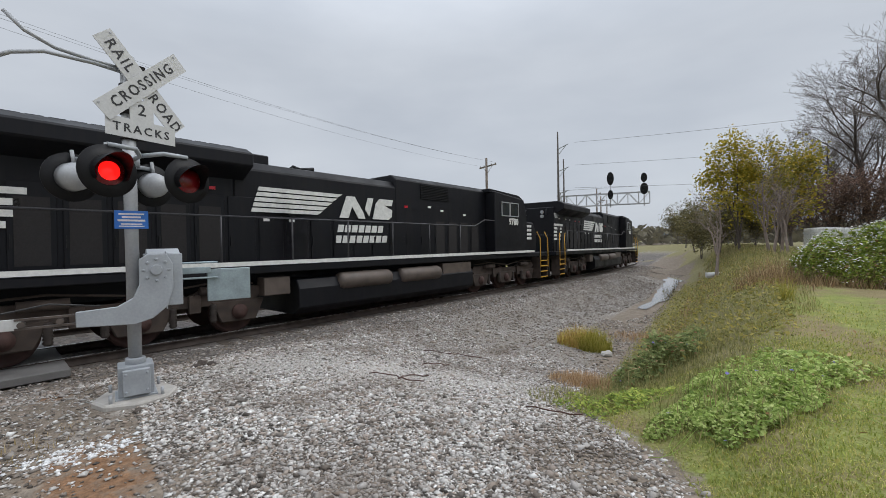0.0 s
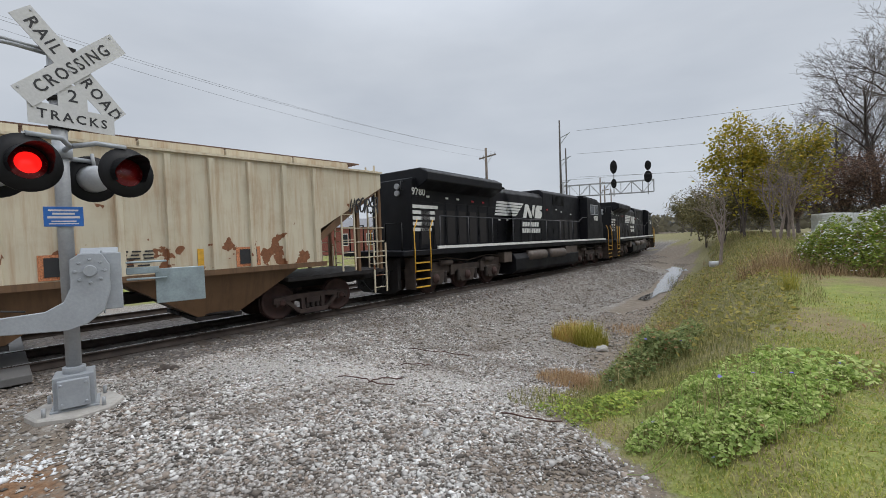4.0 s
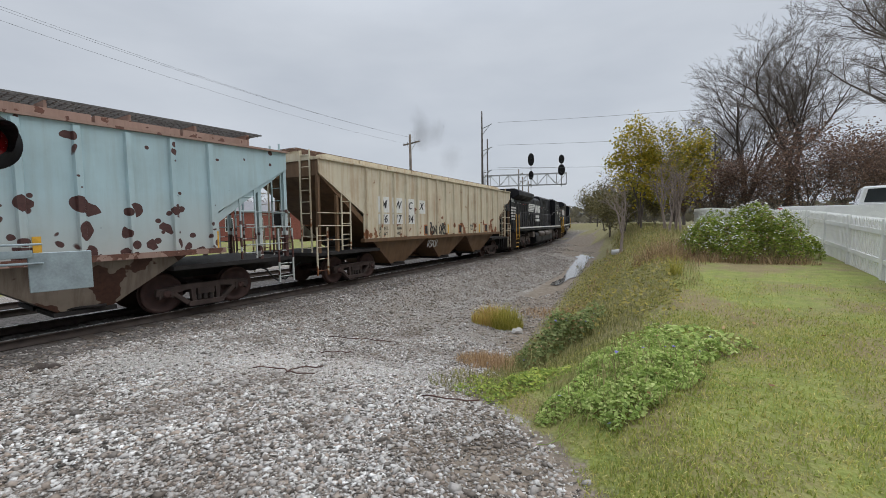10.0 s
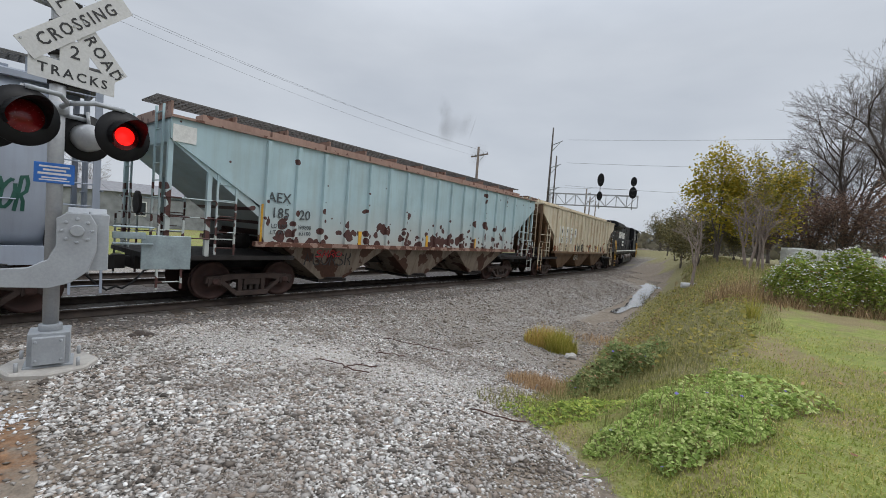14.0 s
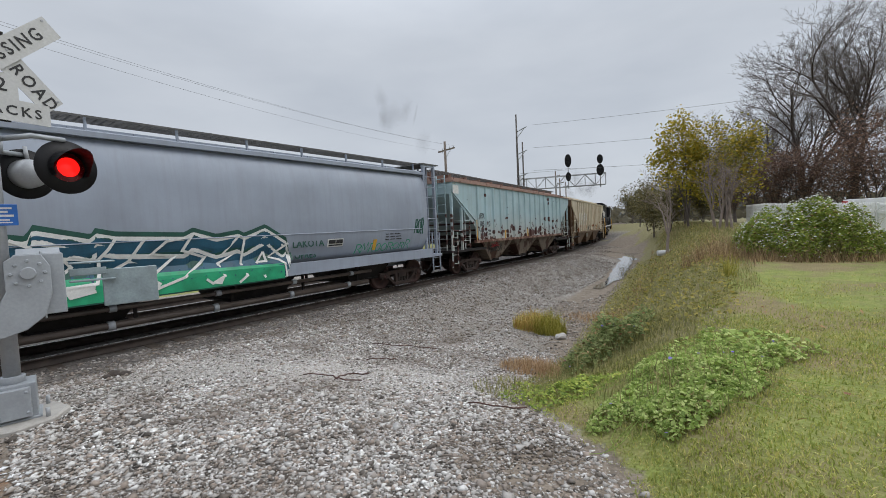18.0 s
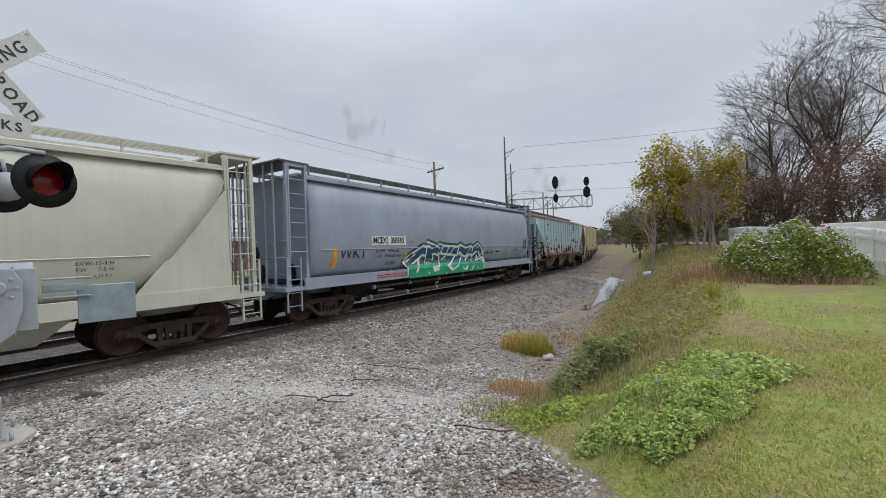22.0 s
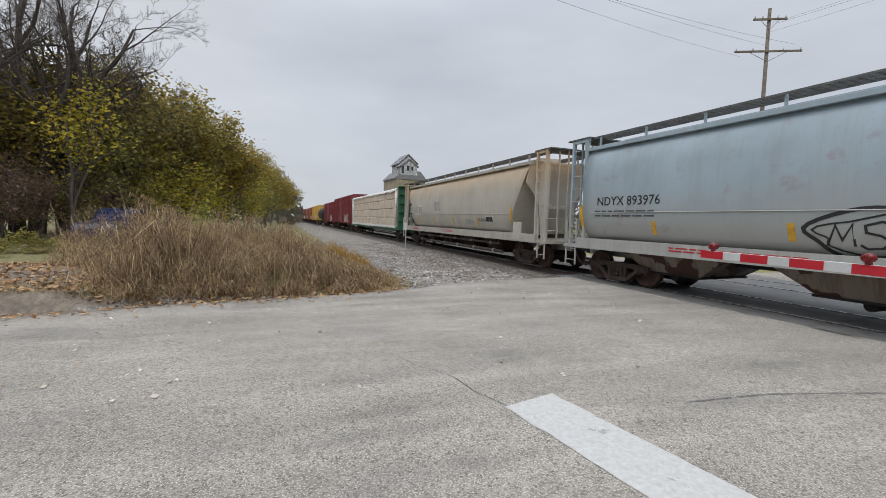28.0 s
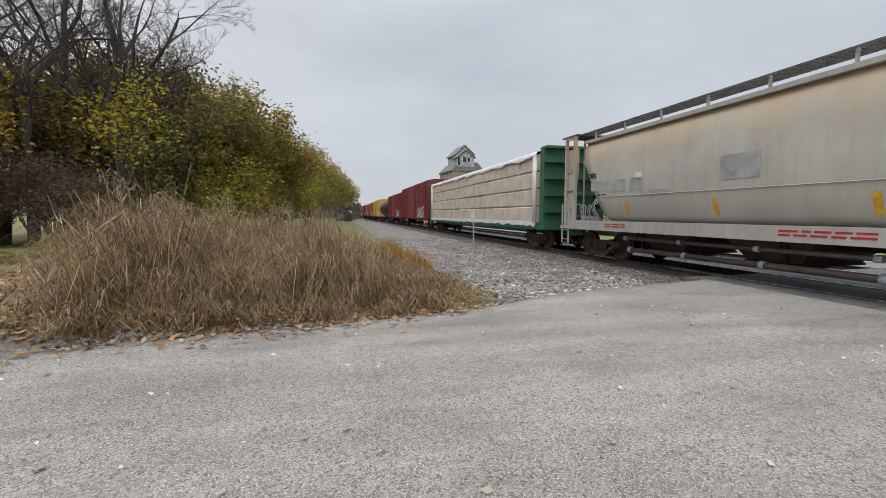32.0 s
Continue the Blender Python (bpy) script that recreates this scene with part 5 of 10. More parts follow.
def locomotive(label, number, length=22.3):
    car = thing("locomotive", label, "locomotive", "locomotives of the train")
    half = length / 2
    bk = M["loco"]
    bm = bmesh.new()
    box(bm, -10.95, -1.5, 1.42, 10.4, 1.5, 1.6)
    box(bm, -10.2, -0.6, 1.0, 10.2, 0.6, 1.38)
    part("deck", bm, bk, car, "black walkway deck", 0.02)
    for sgn in (-1, 1):
        bm = bmesh.new()
        box(bm, -9.2, min(sgn * 1.47, sgn * 1.52), 1.62, 9.0, max(sgn * 1.47, sgn * 1.52), 1.72)
        part("sill_stripe", bm, M["letter_white"], car, "white stripe along the walkway edge")
    bm = bmesh.new()
    prism(bm, [(-1.0, 1.5), (-1.0, 4.0), (-0.8, 4.22), (0.8, 4.22), (1.0, 4.0), (1.0, 1.5)], "x", -5.0, 1.6)
    part("engine_hood", bm, bk, car, "black engine hood with doors", 0.03)
    bm = bmesh.new()
    prism(bm, [(-1.02, 1.5), (-1.02, 4.3), (-0.8, 4.46), (0.8, 4.46), (1.02, 4.3), (1.02, 1.5)], "x", 0.3, 5.6)
    part("equipment_cabinet", bm, bk, car, "taller black equipment cabinet behind the cab", 0.03)
    bm = bmesh.new()
    prism(bm, [(-1.0, 1.5), (-1.0, 3.7), (-1.0, 4.1), (1.0, 4.1), (1.0, 1.5)], "x", -9.95, -5.0)
    part("radiator_hood", bm, bk, car, "black radiator hood at the rear", 0.03)
    for yy in (-0.62, 0.62):
        bm = bmesh.new()
        pipe(bm, [(-9.94, yy, 3.7), (-10.08, yy, 3.7), (-10.08, yy, 4.0), (-9.94, yy, 4.0)], 0.018, 6)
        part("grab_iron", bm, M["rail_grey"], car)
    bm = bmesh.new()
    prism(bm, [(-0.95, 3.68), (-1.53, 3.98), (-1.53, 4.28), (-1.2, 4.44), (1.2, 4.44), (1.53, 4.28), (1.53, 3.98), (0.95, 3.68)], "x", -9.72, -4.75)
    part("radiator_wing", bm, bk, car, "overhanging radiator wings", 0.03)
    for sgn in (-1, 1):
        yy = sgn * 1.005
        for i, xx in enumerate(np.arange(-9.6, 5.2, 0.74)):
            bm = bmesh.new()
            top = 3.3 if xx < -5 else 2.85
            lo, hi = sorted((yy, yy + sgn * 0.022))
            box(bm, xx, lo, 1.62, xx + 0.66, hi, top)
            door = part("hood_door", bm, bk, car, bevel=0.012)
            part("latch", LATCH, None, door, at=pose(xx + 0.055, yy + sgn * 0.03, 2.22))
            if xx < -5.2 or xx > 2.0:
                part("door_screen", SCREEN, None, door, "dusty dark mesh screen", at=pose(xx + 0.33, yy + sgn * 0.024, 2.4 if xx < -5 else 2.3))
        bm = bmesh.new()
        for k in range(9):
            box(bm, 1.5, min(yy, yy + sgn * 0.05), 3.72 + k * 0.06, 3.1, max(yy, yy + sgn * 0.05), 3.75 + k * 0.06)
        part("intake_grille", bm, M["black"], car, "louvred air intake")
        # handrail along the walkway
        bm = bmesh.new()
        pts = [(-9.0, sgn * 1.45, 2.78), (4.2, sgn * 1.45, 2.78), (4.9, sgn * 1.45, 3.05), (5.8, sgn * 1.45, 3.05)]
        pipe(bm, pts, 0.02)
        for xx in np.arange(-9.0, 5.0, 1.75):
            rod(bm, (xx, sgn * 1.45, 1.58), (xx, sgn * 1.45, 2.78), 0.022)
        part("handrail", bm, M["rail_grey"], car)
        # corner steps
        for k in (1, -1):
            lo, hi = sorted((k * 9.67, k * 10.38))
            for xx in (9.62, 10.40):
                bm = bmesh.new()
                prism(bm, [(sgn * 1.02, 0.3), (sgn * 1.5, 0.3), (sgn * 1.5, 1.36), (sgn * 1.02, 1.36)], "x", k * xx - 0.02, k * xx + 0.02)
                part("step_well", bm, M["locotruck"], car, "brown grimy step side plate", 0.01)
            for i in range(4):
                bm = bmesh.new()
                box(bm, lo, min(sgn * 1.1, sgn * 1.49), 0.36 + i * 0.27, hi, max(sgn * 1.1, sgn * 1.49), 0.39 + i * 0.27)
                tread = part("step", bm, M["under"], car, "dark step with a yellow edge")
                bm = bmesh.new()
                box(bm, lo, sgn * 1.505 - 0.012, 0.352 + i * 0.27, hi, sgn * 1.505 + 0.012, 0.395 + i * 0.27)
                part("step_edge", bm, M["yellow"], tread)
            for xx in (9.62, 10.42):
                bm = bmesh.new()
                pipe(bm, [(k * xx, sgn * 1.52, 0.85), (k * xx, sgn * 1.52, 1.6), (k * xx, sgn * 1.5, 2.3), (k * (xx - 0.22), sgn * 1.45, 2.62)], 0.02)
                part("step_rail", bm, M["yellow"], car, "yellow curved step handrail")
        # lettering blocks and the striped emblem
        if sgn < 0:
            emb = -1.028
            for i in range(5):
                z0 = 2.95 + i * 0.135
                bm = bmesh.new()
                prism(bm, [(-4.62 + i * 0.045, z0), (-2.72 + i * 0.17, z0), (-2.56 + i * 0.17, z0 + 0.1), (-4.58 + i * 0.045, z0 + 0.1)], "y", emb - 0.012, emb + 0.012)
                part("emblem_stripe", bm, M["letter_white"], car, "white emblem stripe")
            for pts in ([(-1.98, 2.9), (-1.72, 3.56), (-1.42, 3.56), (-1.1, 3.1), (-1.02, 2.9), (-1.28, 2.9), (-1.52, 3.26), (-1.66, 2.9)], [(-1.02, 3.2), (-0.9, 3.56), (-0.68, 3.56), (-0.86, 2.98)],
                        [(-0.72, 2.9), (-0.58, 3.4), (-0.42, 3.56), (0.16, 3.56), (0.1, 3.36), (-0.22, 3.36), (0.12, 3.22), (0.1, 3.0), (-0.04, 2.9)]):
                bm = bmesh.new()
                prism(bm, pts, "y", emb - 0.012, emb + 0.012)
                part("emblem_shape", bm, M["letter_white"], car, "white emblem shape")
            for zz, xa, count in ((2.58, -2.04, 7), (2.26, -2.13, 8)):
                for i in range(count):
                    xx = xa + i * 0.257
                    bm = bmesh.new()
                    prism(bm, [(xx - 0.03, zz - 0.11), (xx + 0.17, zz - 0.11), (xx + 0.22, zz + 0.11), (xx + 0.02, zz + 0.11)], "y", emb - 0.012, emb + 0.012)
                    part("name_bar", bm, M["letter_white"], car, "white slanted name bar")
        for i in range(5):
            z0 = 2.25 + i * 0.2
            for k, xa, xb in ((-1, -9.94, -8.95 + i * 0.09), (1, 8.3, 9.6)):
                bm = bmesh.new()
                lo, hi = sorted((sgn * 1.015, sgn * 1.035))
                if k > 0 and i > 3:
                    continue
                box(bm, xa, lo, z0, xb, hi, z0 + 0.12)
                part("end_stripe", bm, M["letter_white"], car, "white stripe on the hood's end")
        for xx, zz in ((-9.2, 3.45), (-8.1, 3.45), (-7.4, 3.45), (-6.4, 3.42), (-5.6, 3.42), (-4.3, 2.72), (-3.6, 2.72), (0.7, 3.35), (1.9, 3.4), (2.6, 3.3), (4.0, 3.2)):
            bm = bmesh.new()
            lo, hi = sorted((sgn * 1.02, sgn * 1.034))
            box(bm, xx, lo, zz, xx + 0.16, hi, zz + 0.07)
            part("placard", bm, M["red"] if xx in (-6.4, -5.6, 0.7) else M["letter_white"], car)
    # rear number boards and lamps
    for sgn in (-1, 1):
        bm = bmesh.new()
        prism(bm, [(-9.97, 3.45), (-9.25, 3.45), (-9.25, 3.9), (-9.97, 3.9)], "y", min(sgn * 0.99, sgn * 1.02), max(sgn * 0.99, sgn * 1.02))
        part("number_board", bm, bk, car)
    lettering(car, number, -9.62, -1.03, 3.62, 0.36, M["letter_white"], 0.006)
    lettering(car, number, 7.1, -1.515, 3.02, 0.40, M["letter_white"], 0.016)
    bm = bmesh.new()
    for dz in (0, 0.24):
        rod(bm, (-9.94, -0.35, 3.6 + dz), (-10.03, -0.35, 3.6 + dz), 0.1, 14)
    part("headlight", bm, M["galv"], car, "paired rear headlight")
    # cab and nose
    bm = bmesh.new()
    prism(bm, [(5.6, 1.5), (8.35, 1.5), (8.35, 3.2), (8.05, 4.1), (5.6, 4.3)], "y", -1.5, 1.5)
    part("cab", bm, bk, car, "wide black cab", 0.03)
    bm = bmesh.new()
    prism(bm, [(5.5, 4.28), (8.2, 4.08), (8.25, 4.16), (7.9, 4.3), (5.5, 4.42)], "y", -1.3, 1.3)
    part("cab_roof", bm, bk, car)
    for sgn in (-1, 1):
        for x0, x1 in ((6.15, 6.75), (6.85, 7.5)):
            bm = bmesh.new()
            lo, hi = sorted((sgn * 1.49, sgn * 1.515))
            box(bm, x0, lo, 3.3, x1, hi, 3.85)
            win = part("cab_window", bm, M["glass"], car, "dark cab side window")
            bm = bmesh.new()
            for a, b, c, d in ((x0 - 0.04, x1 + 0.04, 3.26, 3.3), (x0 - 0.04, x1 + 0.04, 3.85, 3.89), (x0 - 0.04, x0, 3.3, 3.85), (x1, x1 + 0.04, 3.3, 3.85)):
                box(bm, a, min(sgn * 1.49, sgn * 1.53), c, b, max(sgn * 1.49, sgn * 1.53), d)
            part("window_frame", bm, M["galv"], win)
    bm = bmesh.new()
    prism(bm, [(8.35, 1.5), (10.2, 1.5), (10.2, 2.6), (9.9, 3.1), (8.35, 3.2)], "y", -1.0, 1.0)
    part("nose", bm, bk, car, "short black nose", 0.06)
    bm = bmesh.new()
    for yy in (-0.75, -0.25, 0.25, 0.75):
        box(bm, 8.22, yy - 0.2, 3.4, 8.3, yy + 0.2, 3.95)
    part("windshield", bm, M["glass"], car)
    # roof details
    bm = bmesh.new()
    box(bm, -4.75, -0.5, 4.2, -3.85, 0.5, 4.52)
    part("exhaust_box", bm, bk, car, "square exhaust stack", 0.03)
    bm = bmesh.new()
    box(bm, -3.0, -0.05, 4.2, -2.4, 0.05, 4.3)
    for i, l in enumerate((0.42, 0.34, 0.28)):
        rod(bm, (-2.7, -0.14 + i * 0.14, 4.36), (-2.7 + l, -0.14 + i * 0.14, 4.38), 0.025, 10, 0.08)
        rod(bm, (-2.7, -0.14 + i * 0.14, 4.36), (-2.7 - l * 0.6, -0.14 + i * 0.14, 4.37), 0.025, 10, 0.07)
    part("air_horn", bm, M["black"], car, "cluster of black air horns")
    bm = bmesh.new()
    for xx in np.arange(-9.5, -5.0, 0.3):
        box(bm, xx, -1.15, 4.435, xx + 0.24, 1.15, 4.46)
    part("radiator_grille", bm, M["black"], car)
    # below the deck
    bm = bmesh.new()
    prism(bm, [(-1.35, 1.2), (-1.48, 0.95), (-1.48, 0.45), (-1.2, 0.26), (1.2, 0.26), (1.48, 0.45), (1.48, 0.95), (1.35, 1.2)], "x", -3.6, 4.0)
    part("fuel_tank", bm, bk, car, "black fuel tank slung under the frame", 0.02)
    for sgn in (-1, 1):
        for x0, x1 in ((-2.35, -0.35), (0.05, 2.05)):
            bm = bmesh.new()
            lathe(bm, [(0.02, x0), (0.2, x0 + 0.02), (0.25, x0 + 0.12), (0.25, x1 - 0.12), (0.2, x1 - 0.02), (0.02, x1)], "x", (0, sgn * 1.36, 1.06), 20)
            part("air_reservoir", bm, M["tank"], car, "brown cylindrical air reservoir")
        bm = bmesh.new()
        box(bm, 2.2, min(sgn * 1.1, sgn * 1.46), 0.75, 3.9, max(sgn * 1.1, sgn * 1.46), 1.36)
        part("battery_box", bm, M["tank"], car, bevel=0.02)
        bm = bmesh.new()
        box(bm, -4.5, min(sgn * 1.0, sgn * 1.4), 0.85, -3.8, max(sgn * 1.0, sgn * 1.4), 1.3)
        part("equipment_box", bm, M["tank"], car, bevel=0.02)
    for k in (1, -1):
        bm = bmesh.new()
        prism(bm, [(-1.02, 0.3), (-1.02, 1.36), (1.02, 1.36), (1.02, 0.3), (0.7, 0.16), (-0.7, 0.16)], "x", min(k * 10.6, k * 10.75), max(k * 10.6, k * 10.75))
        part("pilot_plate", bm, M["under"], car)
        coupler(car, k * half, k)
        for yy, drop in ((-0.72, 0.62), (-0.58, 0.55), (-0.46, 0.6), (0.5, 0.6), (0.66, 0.55)):
            bm = bmesh.new()
            pipe(bm, [(k * 10.72, yy, 0.95), (k * 10.86, yy, 0.9), (k * 10.92, yy, 0.9 - drop * 0.6), (k * 10.86, yy * 0.97, 0.95 - drop)], 0.025, 6)
            part("air_hose", bm, M["hose"], car, "hanging black air hose")
        for sg in (-1, 1):
            bm = bmesh.new()
            pipe(bm, [(k * 10.8, sg * 1.3, 1.4), (k * 10.8, sg * 1.3, 2.5), (k * 10.8, sg * 0.55, 2.5), (k * 10.8, sg * 0.55, 1.4)], 0.03)
            part("end_railing", bm, M["black"], car)
        loco_truck(car, k * 6.98)
    return car


# ---- the cars, one by one ----
TRAIN = []
loco_a = locomotive("black diesel locomotive with grey lettering, leading the train", "7537")
loco_b = locomotive("black diesel locomotive with white emblem and stripes", "9780")
TRAIN += [(loco_a, 22.3), (loco_b, 22.2)]

tan = rib_hopper(18.0, "tan rib-sided covered hopper with rust streaks and brown pockets", M["tan"], M["tan_low"], M["tan"], M["grating_rust"], 16, 0.44, 2.1, 2.35)
for x0, x1, z0, z1 in ((-5.6, -4.93, 2.42, 3.0), (-5.6, -4.93, 1.98, 2.36), (-4.72, -4.05, 2.42, 3.0), (-4.72, -4.05, 1.98, 2.36), (-3.85, -3.17, 1.98, 3.0), (-2.97, -2.3, 2.42, 2.98)):
    panel(tan, x0, x1, -1.512, z0, z1, M["letter_white"], "white_patch", "white repainted square")
for tx, x, z in (("M", -5.27, 2.71), ("W", -4.38, 2.71), ("C", -3.5, 2.71), ("X", -2.63, 2.71), ("46", -5.27, 2.17), ("17", -4.38, 2.17), ("34", -3.5, 2.17)):
    lettering(tan, tx, x, -1.524, z, 0.42, M["letter_black"], 0.006, 0.2)
for x in (-6.28, -2.95, -0.25, 3.4, 6.2):
    panel(tan, x, x + 0.12, -1.512, 1.52, 2.35 if x < -5 else 1.95, M["yellow"], "reflector", "yellow reflective strip")
for x in (-2.42, 0.9, 4.2):
    panel(tan, x, x + 0.55, -1.512, 1.50, 1.95, M["orange"], "placard_border", "orange primer square")
    panel(tan, x + 0.08, x + 0.47, -1.522, 1.56, 1.9, M["letter_black"], "placard", "black data panel")
scrawl(tan, -2.0, 1.5, 1.6, 0.5, -1.516, M["letter_black"], 5, 7, 0.06)
scrawl(tan, -1.9, 0.95, 0.9, 0.35, -1.36, M["letter_white"], 6, 5, 0.02)
scrawl(tan, 7.35, 2.8, 1.0, 0.45, -1.525, M["letter_black"], 15, 6, 0.05)
lettering(tan, "LD.LMT.", -5.3, -1.518, 1.82, 0.17, M["letter_black"], 0.0)
lettering(tan, "LT. WT.", -5.3, -1.518, 1.62, 0.17, M["letter_black"], 0.0)
lettering(tan, "202600", -4.38, -1.518, 1.82, 0.17, M["letter_black"], 0.0)
lettering(tan, "60400", -4.38, -1.518, 1.62, 0.17, M["letter_black"], 0.0)
bars(tan, 2.0, -1.516, 1.95, 0.6, 5, M["letter_black"], 0.03, 0.07, 4)
TRAIN.append((tan, 18.0))

blu = rib_hopper(17.7, "pale blue rib-sided covered hopper with large rust patches", M["bluegreen"], M["bg_low"], M["rustroof"], M["grating"], 16, 0.62, 2.0, 2.35)
for text, x, z, high in (("AEX", -5.86, 2.58, 0.36), ("185", -5.81, 2.2, 0.36), ("20", -5.11, 2.2, 0.36), ("LD LMT", -5.81, 1.88, 0.15), ("LT WT", -5.85, 1.72, 0.15), ("199800", -5.11, 1.88, 0.15), ("63100", -5.08, 1.72, 0.15)):
    lettering(blu, text, x, -1.52, z, high, M["letter_faded"], 0.002 if high > 0.3 else 0.0, wide=0.95)
for x in (-6.32, -3.23, -0.1, 3.0, 6.2):
    panel(blu, x, x + 0.12, -1.512, 1.47, 2.4 if x < -5 else 1.88, M["yellow"], "reflector", "yellow reflective strip")
scrawl(blu, -4.6, 1.08, 0.9, 0.22, -1.37, M["red"], 17, 4, 0.025)
scrawl(blu, -4.9, 0.85, 1.6, 0.4, -1.34, M["letter_black"], 15, 6, 0.035)
panel(blu, -8.3, -7.85, -1.512, 3.5, 3.85, M["letter_white"], "white_patch")
TRAIN.append((blu, 17.7))

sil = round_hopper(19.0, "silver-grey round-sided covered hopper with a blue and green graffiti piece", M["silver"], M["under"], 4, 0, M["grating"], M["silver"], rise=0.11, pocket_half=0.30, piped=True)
lettering(sil, "MCEX", -5.4, near(2.36) - 0.014, 2.36, 0.30, M["letter_black"], 0.006, wide=0.85)
lettering(sil, "350593", -4.45, near(2.36) - 0.014, 2.36, 0.30, M["letter_black"], 0.006, wide=0.85)
panel(sil, -5.8, -5.02, 0, 2.2, 2.52, M["letter_white"], "white_patch", "", near)
panel(sil, -4.95, -3.95, 0, 2.2, 2.52, M["letter_white"], "white_patch", "", near)
lettering(sil, "LD LMT   197900 LBS", -4.95, near(2.0), 2.0, 0.14, M["letter_black"], 0.0, wide=1.0)
lettering(sil, "LT WT    65300 LBS  NEW  3-95", -4.75, near(1.83), 1.83, 0.14, M["letter_black"], 0.0, wide=0.95)
panel(sil, -7.5, -7.32, 0, 1.5, 2.15, M["yellow"], "reflector", "yellow reflective strip", near)
panel(sil, 3.7, 4.28, 0, 1.66, 1.9, M["letter_white"], "placard", "white-edged data panel", near)
for x, z0, z1, w in ((3.74, 1.76, 1.87, 0.24), (4.01, 1.76, 1.87, 0.24), (3.74, 1.69, 1.73, 0.51)):
    panel(sil, x, x + w, 0, z0, z1, M["letter_black"], "placard_field", "", lambda z: near(z) - 0.012)
panel(sil, -4.0, -3.85, 0, 1.5, 1.95, M["yellow"], "reflector", "faded orange reflective strip", near)
lettering(sil, "703", -3.6, near(2.28) - 0.006, 2.28, 0.3, M["faded_patch"], 0.004, wide=0.9)
bars(sil, 6.1, 0, 1.95, 0.8, 3, M["letter_black"], 0.03, 0.09, 28, near)
panel(sil, 5.55, 5.7, 0, 1.45, 1.8, M["yellow"], "reflector", "faded orange reflective strip", near)
bars(sil, -5.6, -1.535, 1.18, 1.8, 2, M["red"], 0.035, 0.08, 24)
scrawl(sil, 4.8, 1.4, 2.6, 0.3, 0, M["graf_green"], 26, 9, 0.025, near)
scrawl(sil, 7.6, 1.9, 0.5, 0.6, 0, M["graf_dark"], 27, 3, 0.05, near)


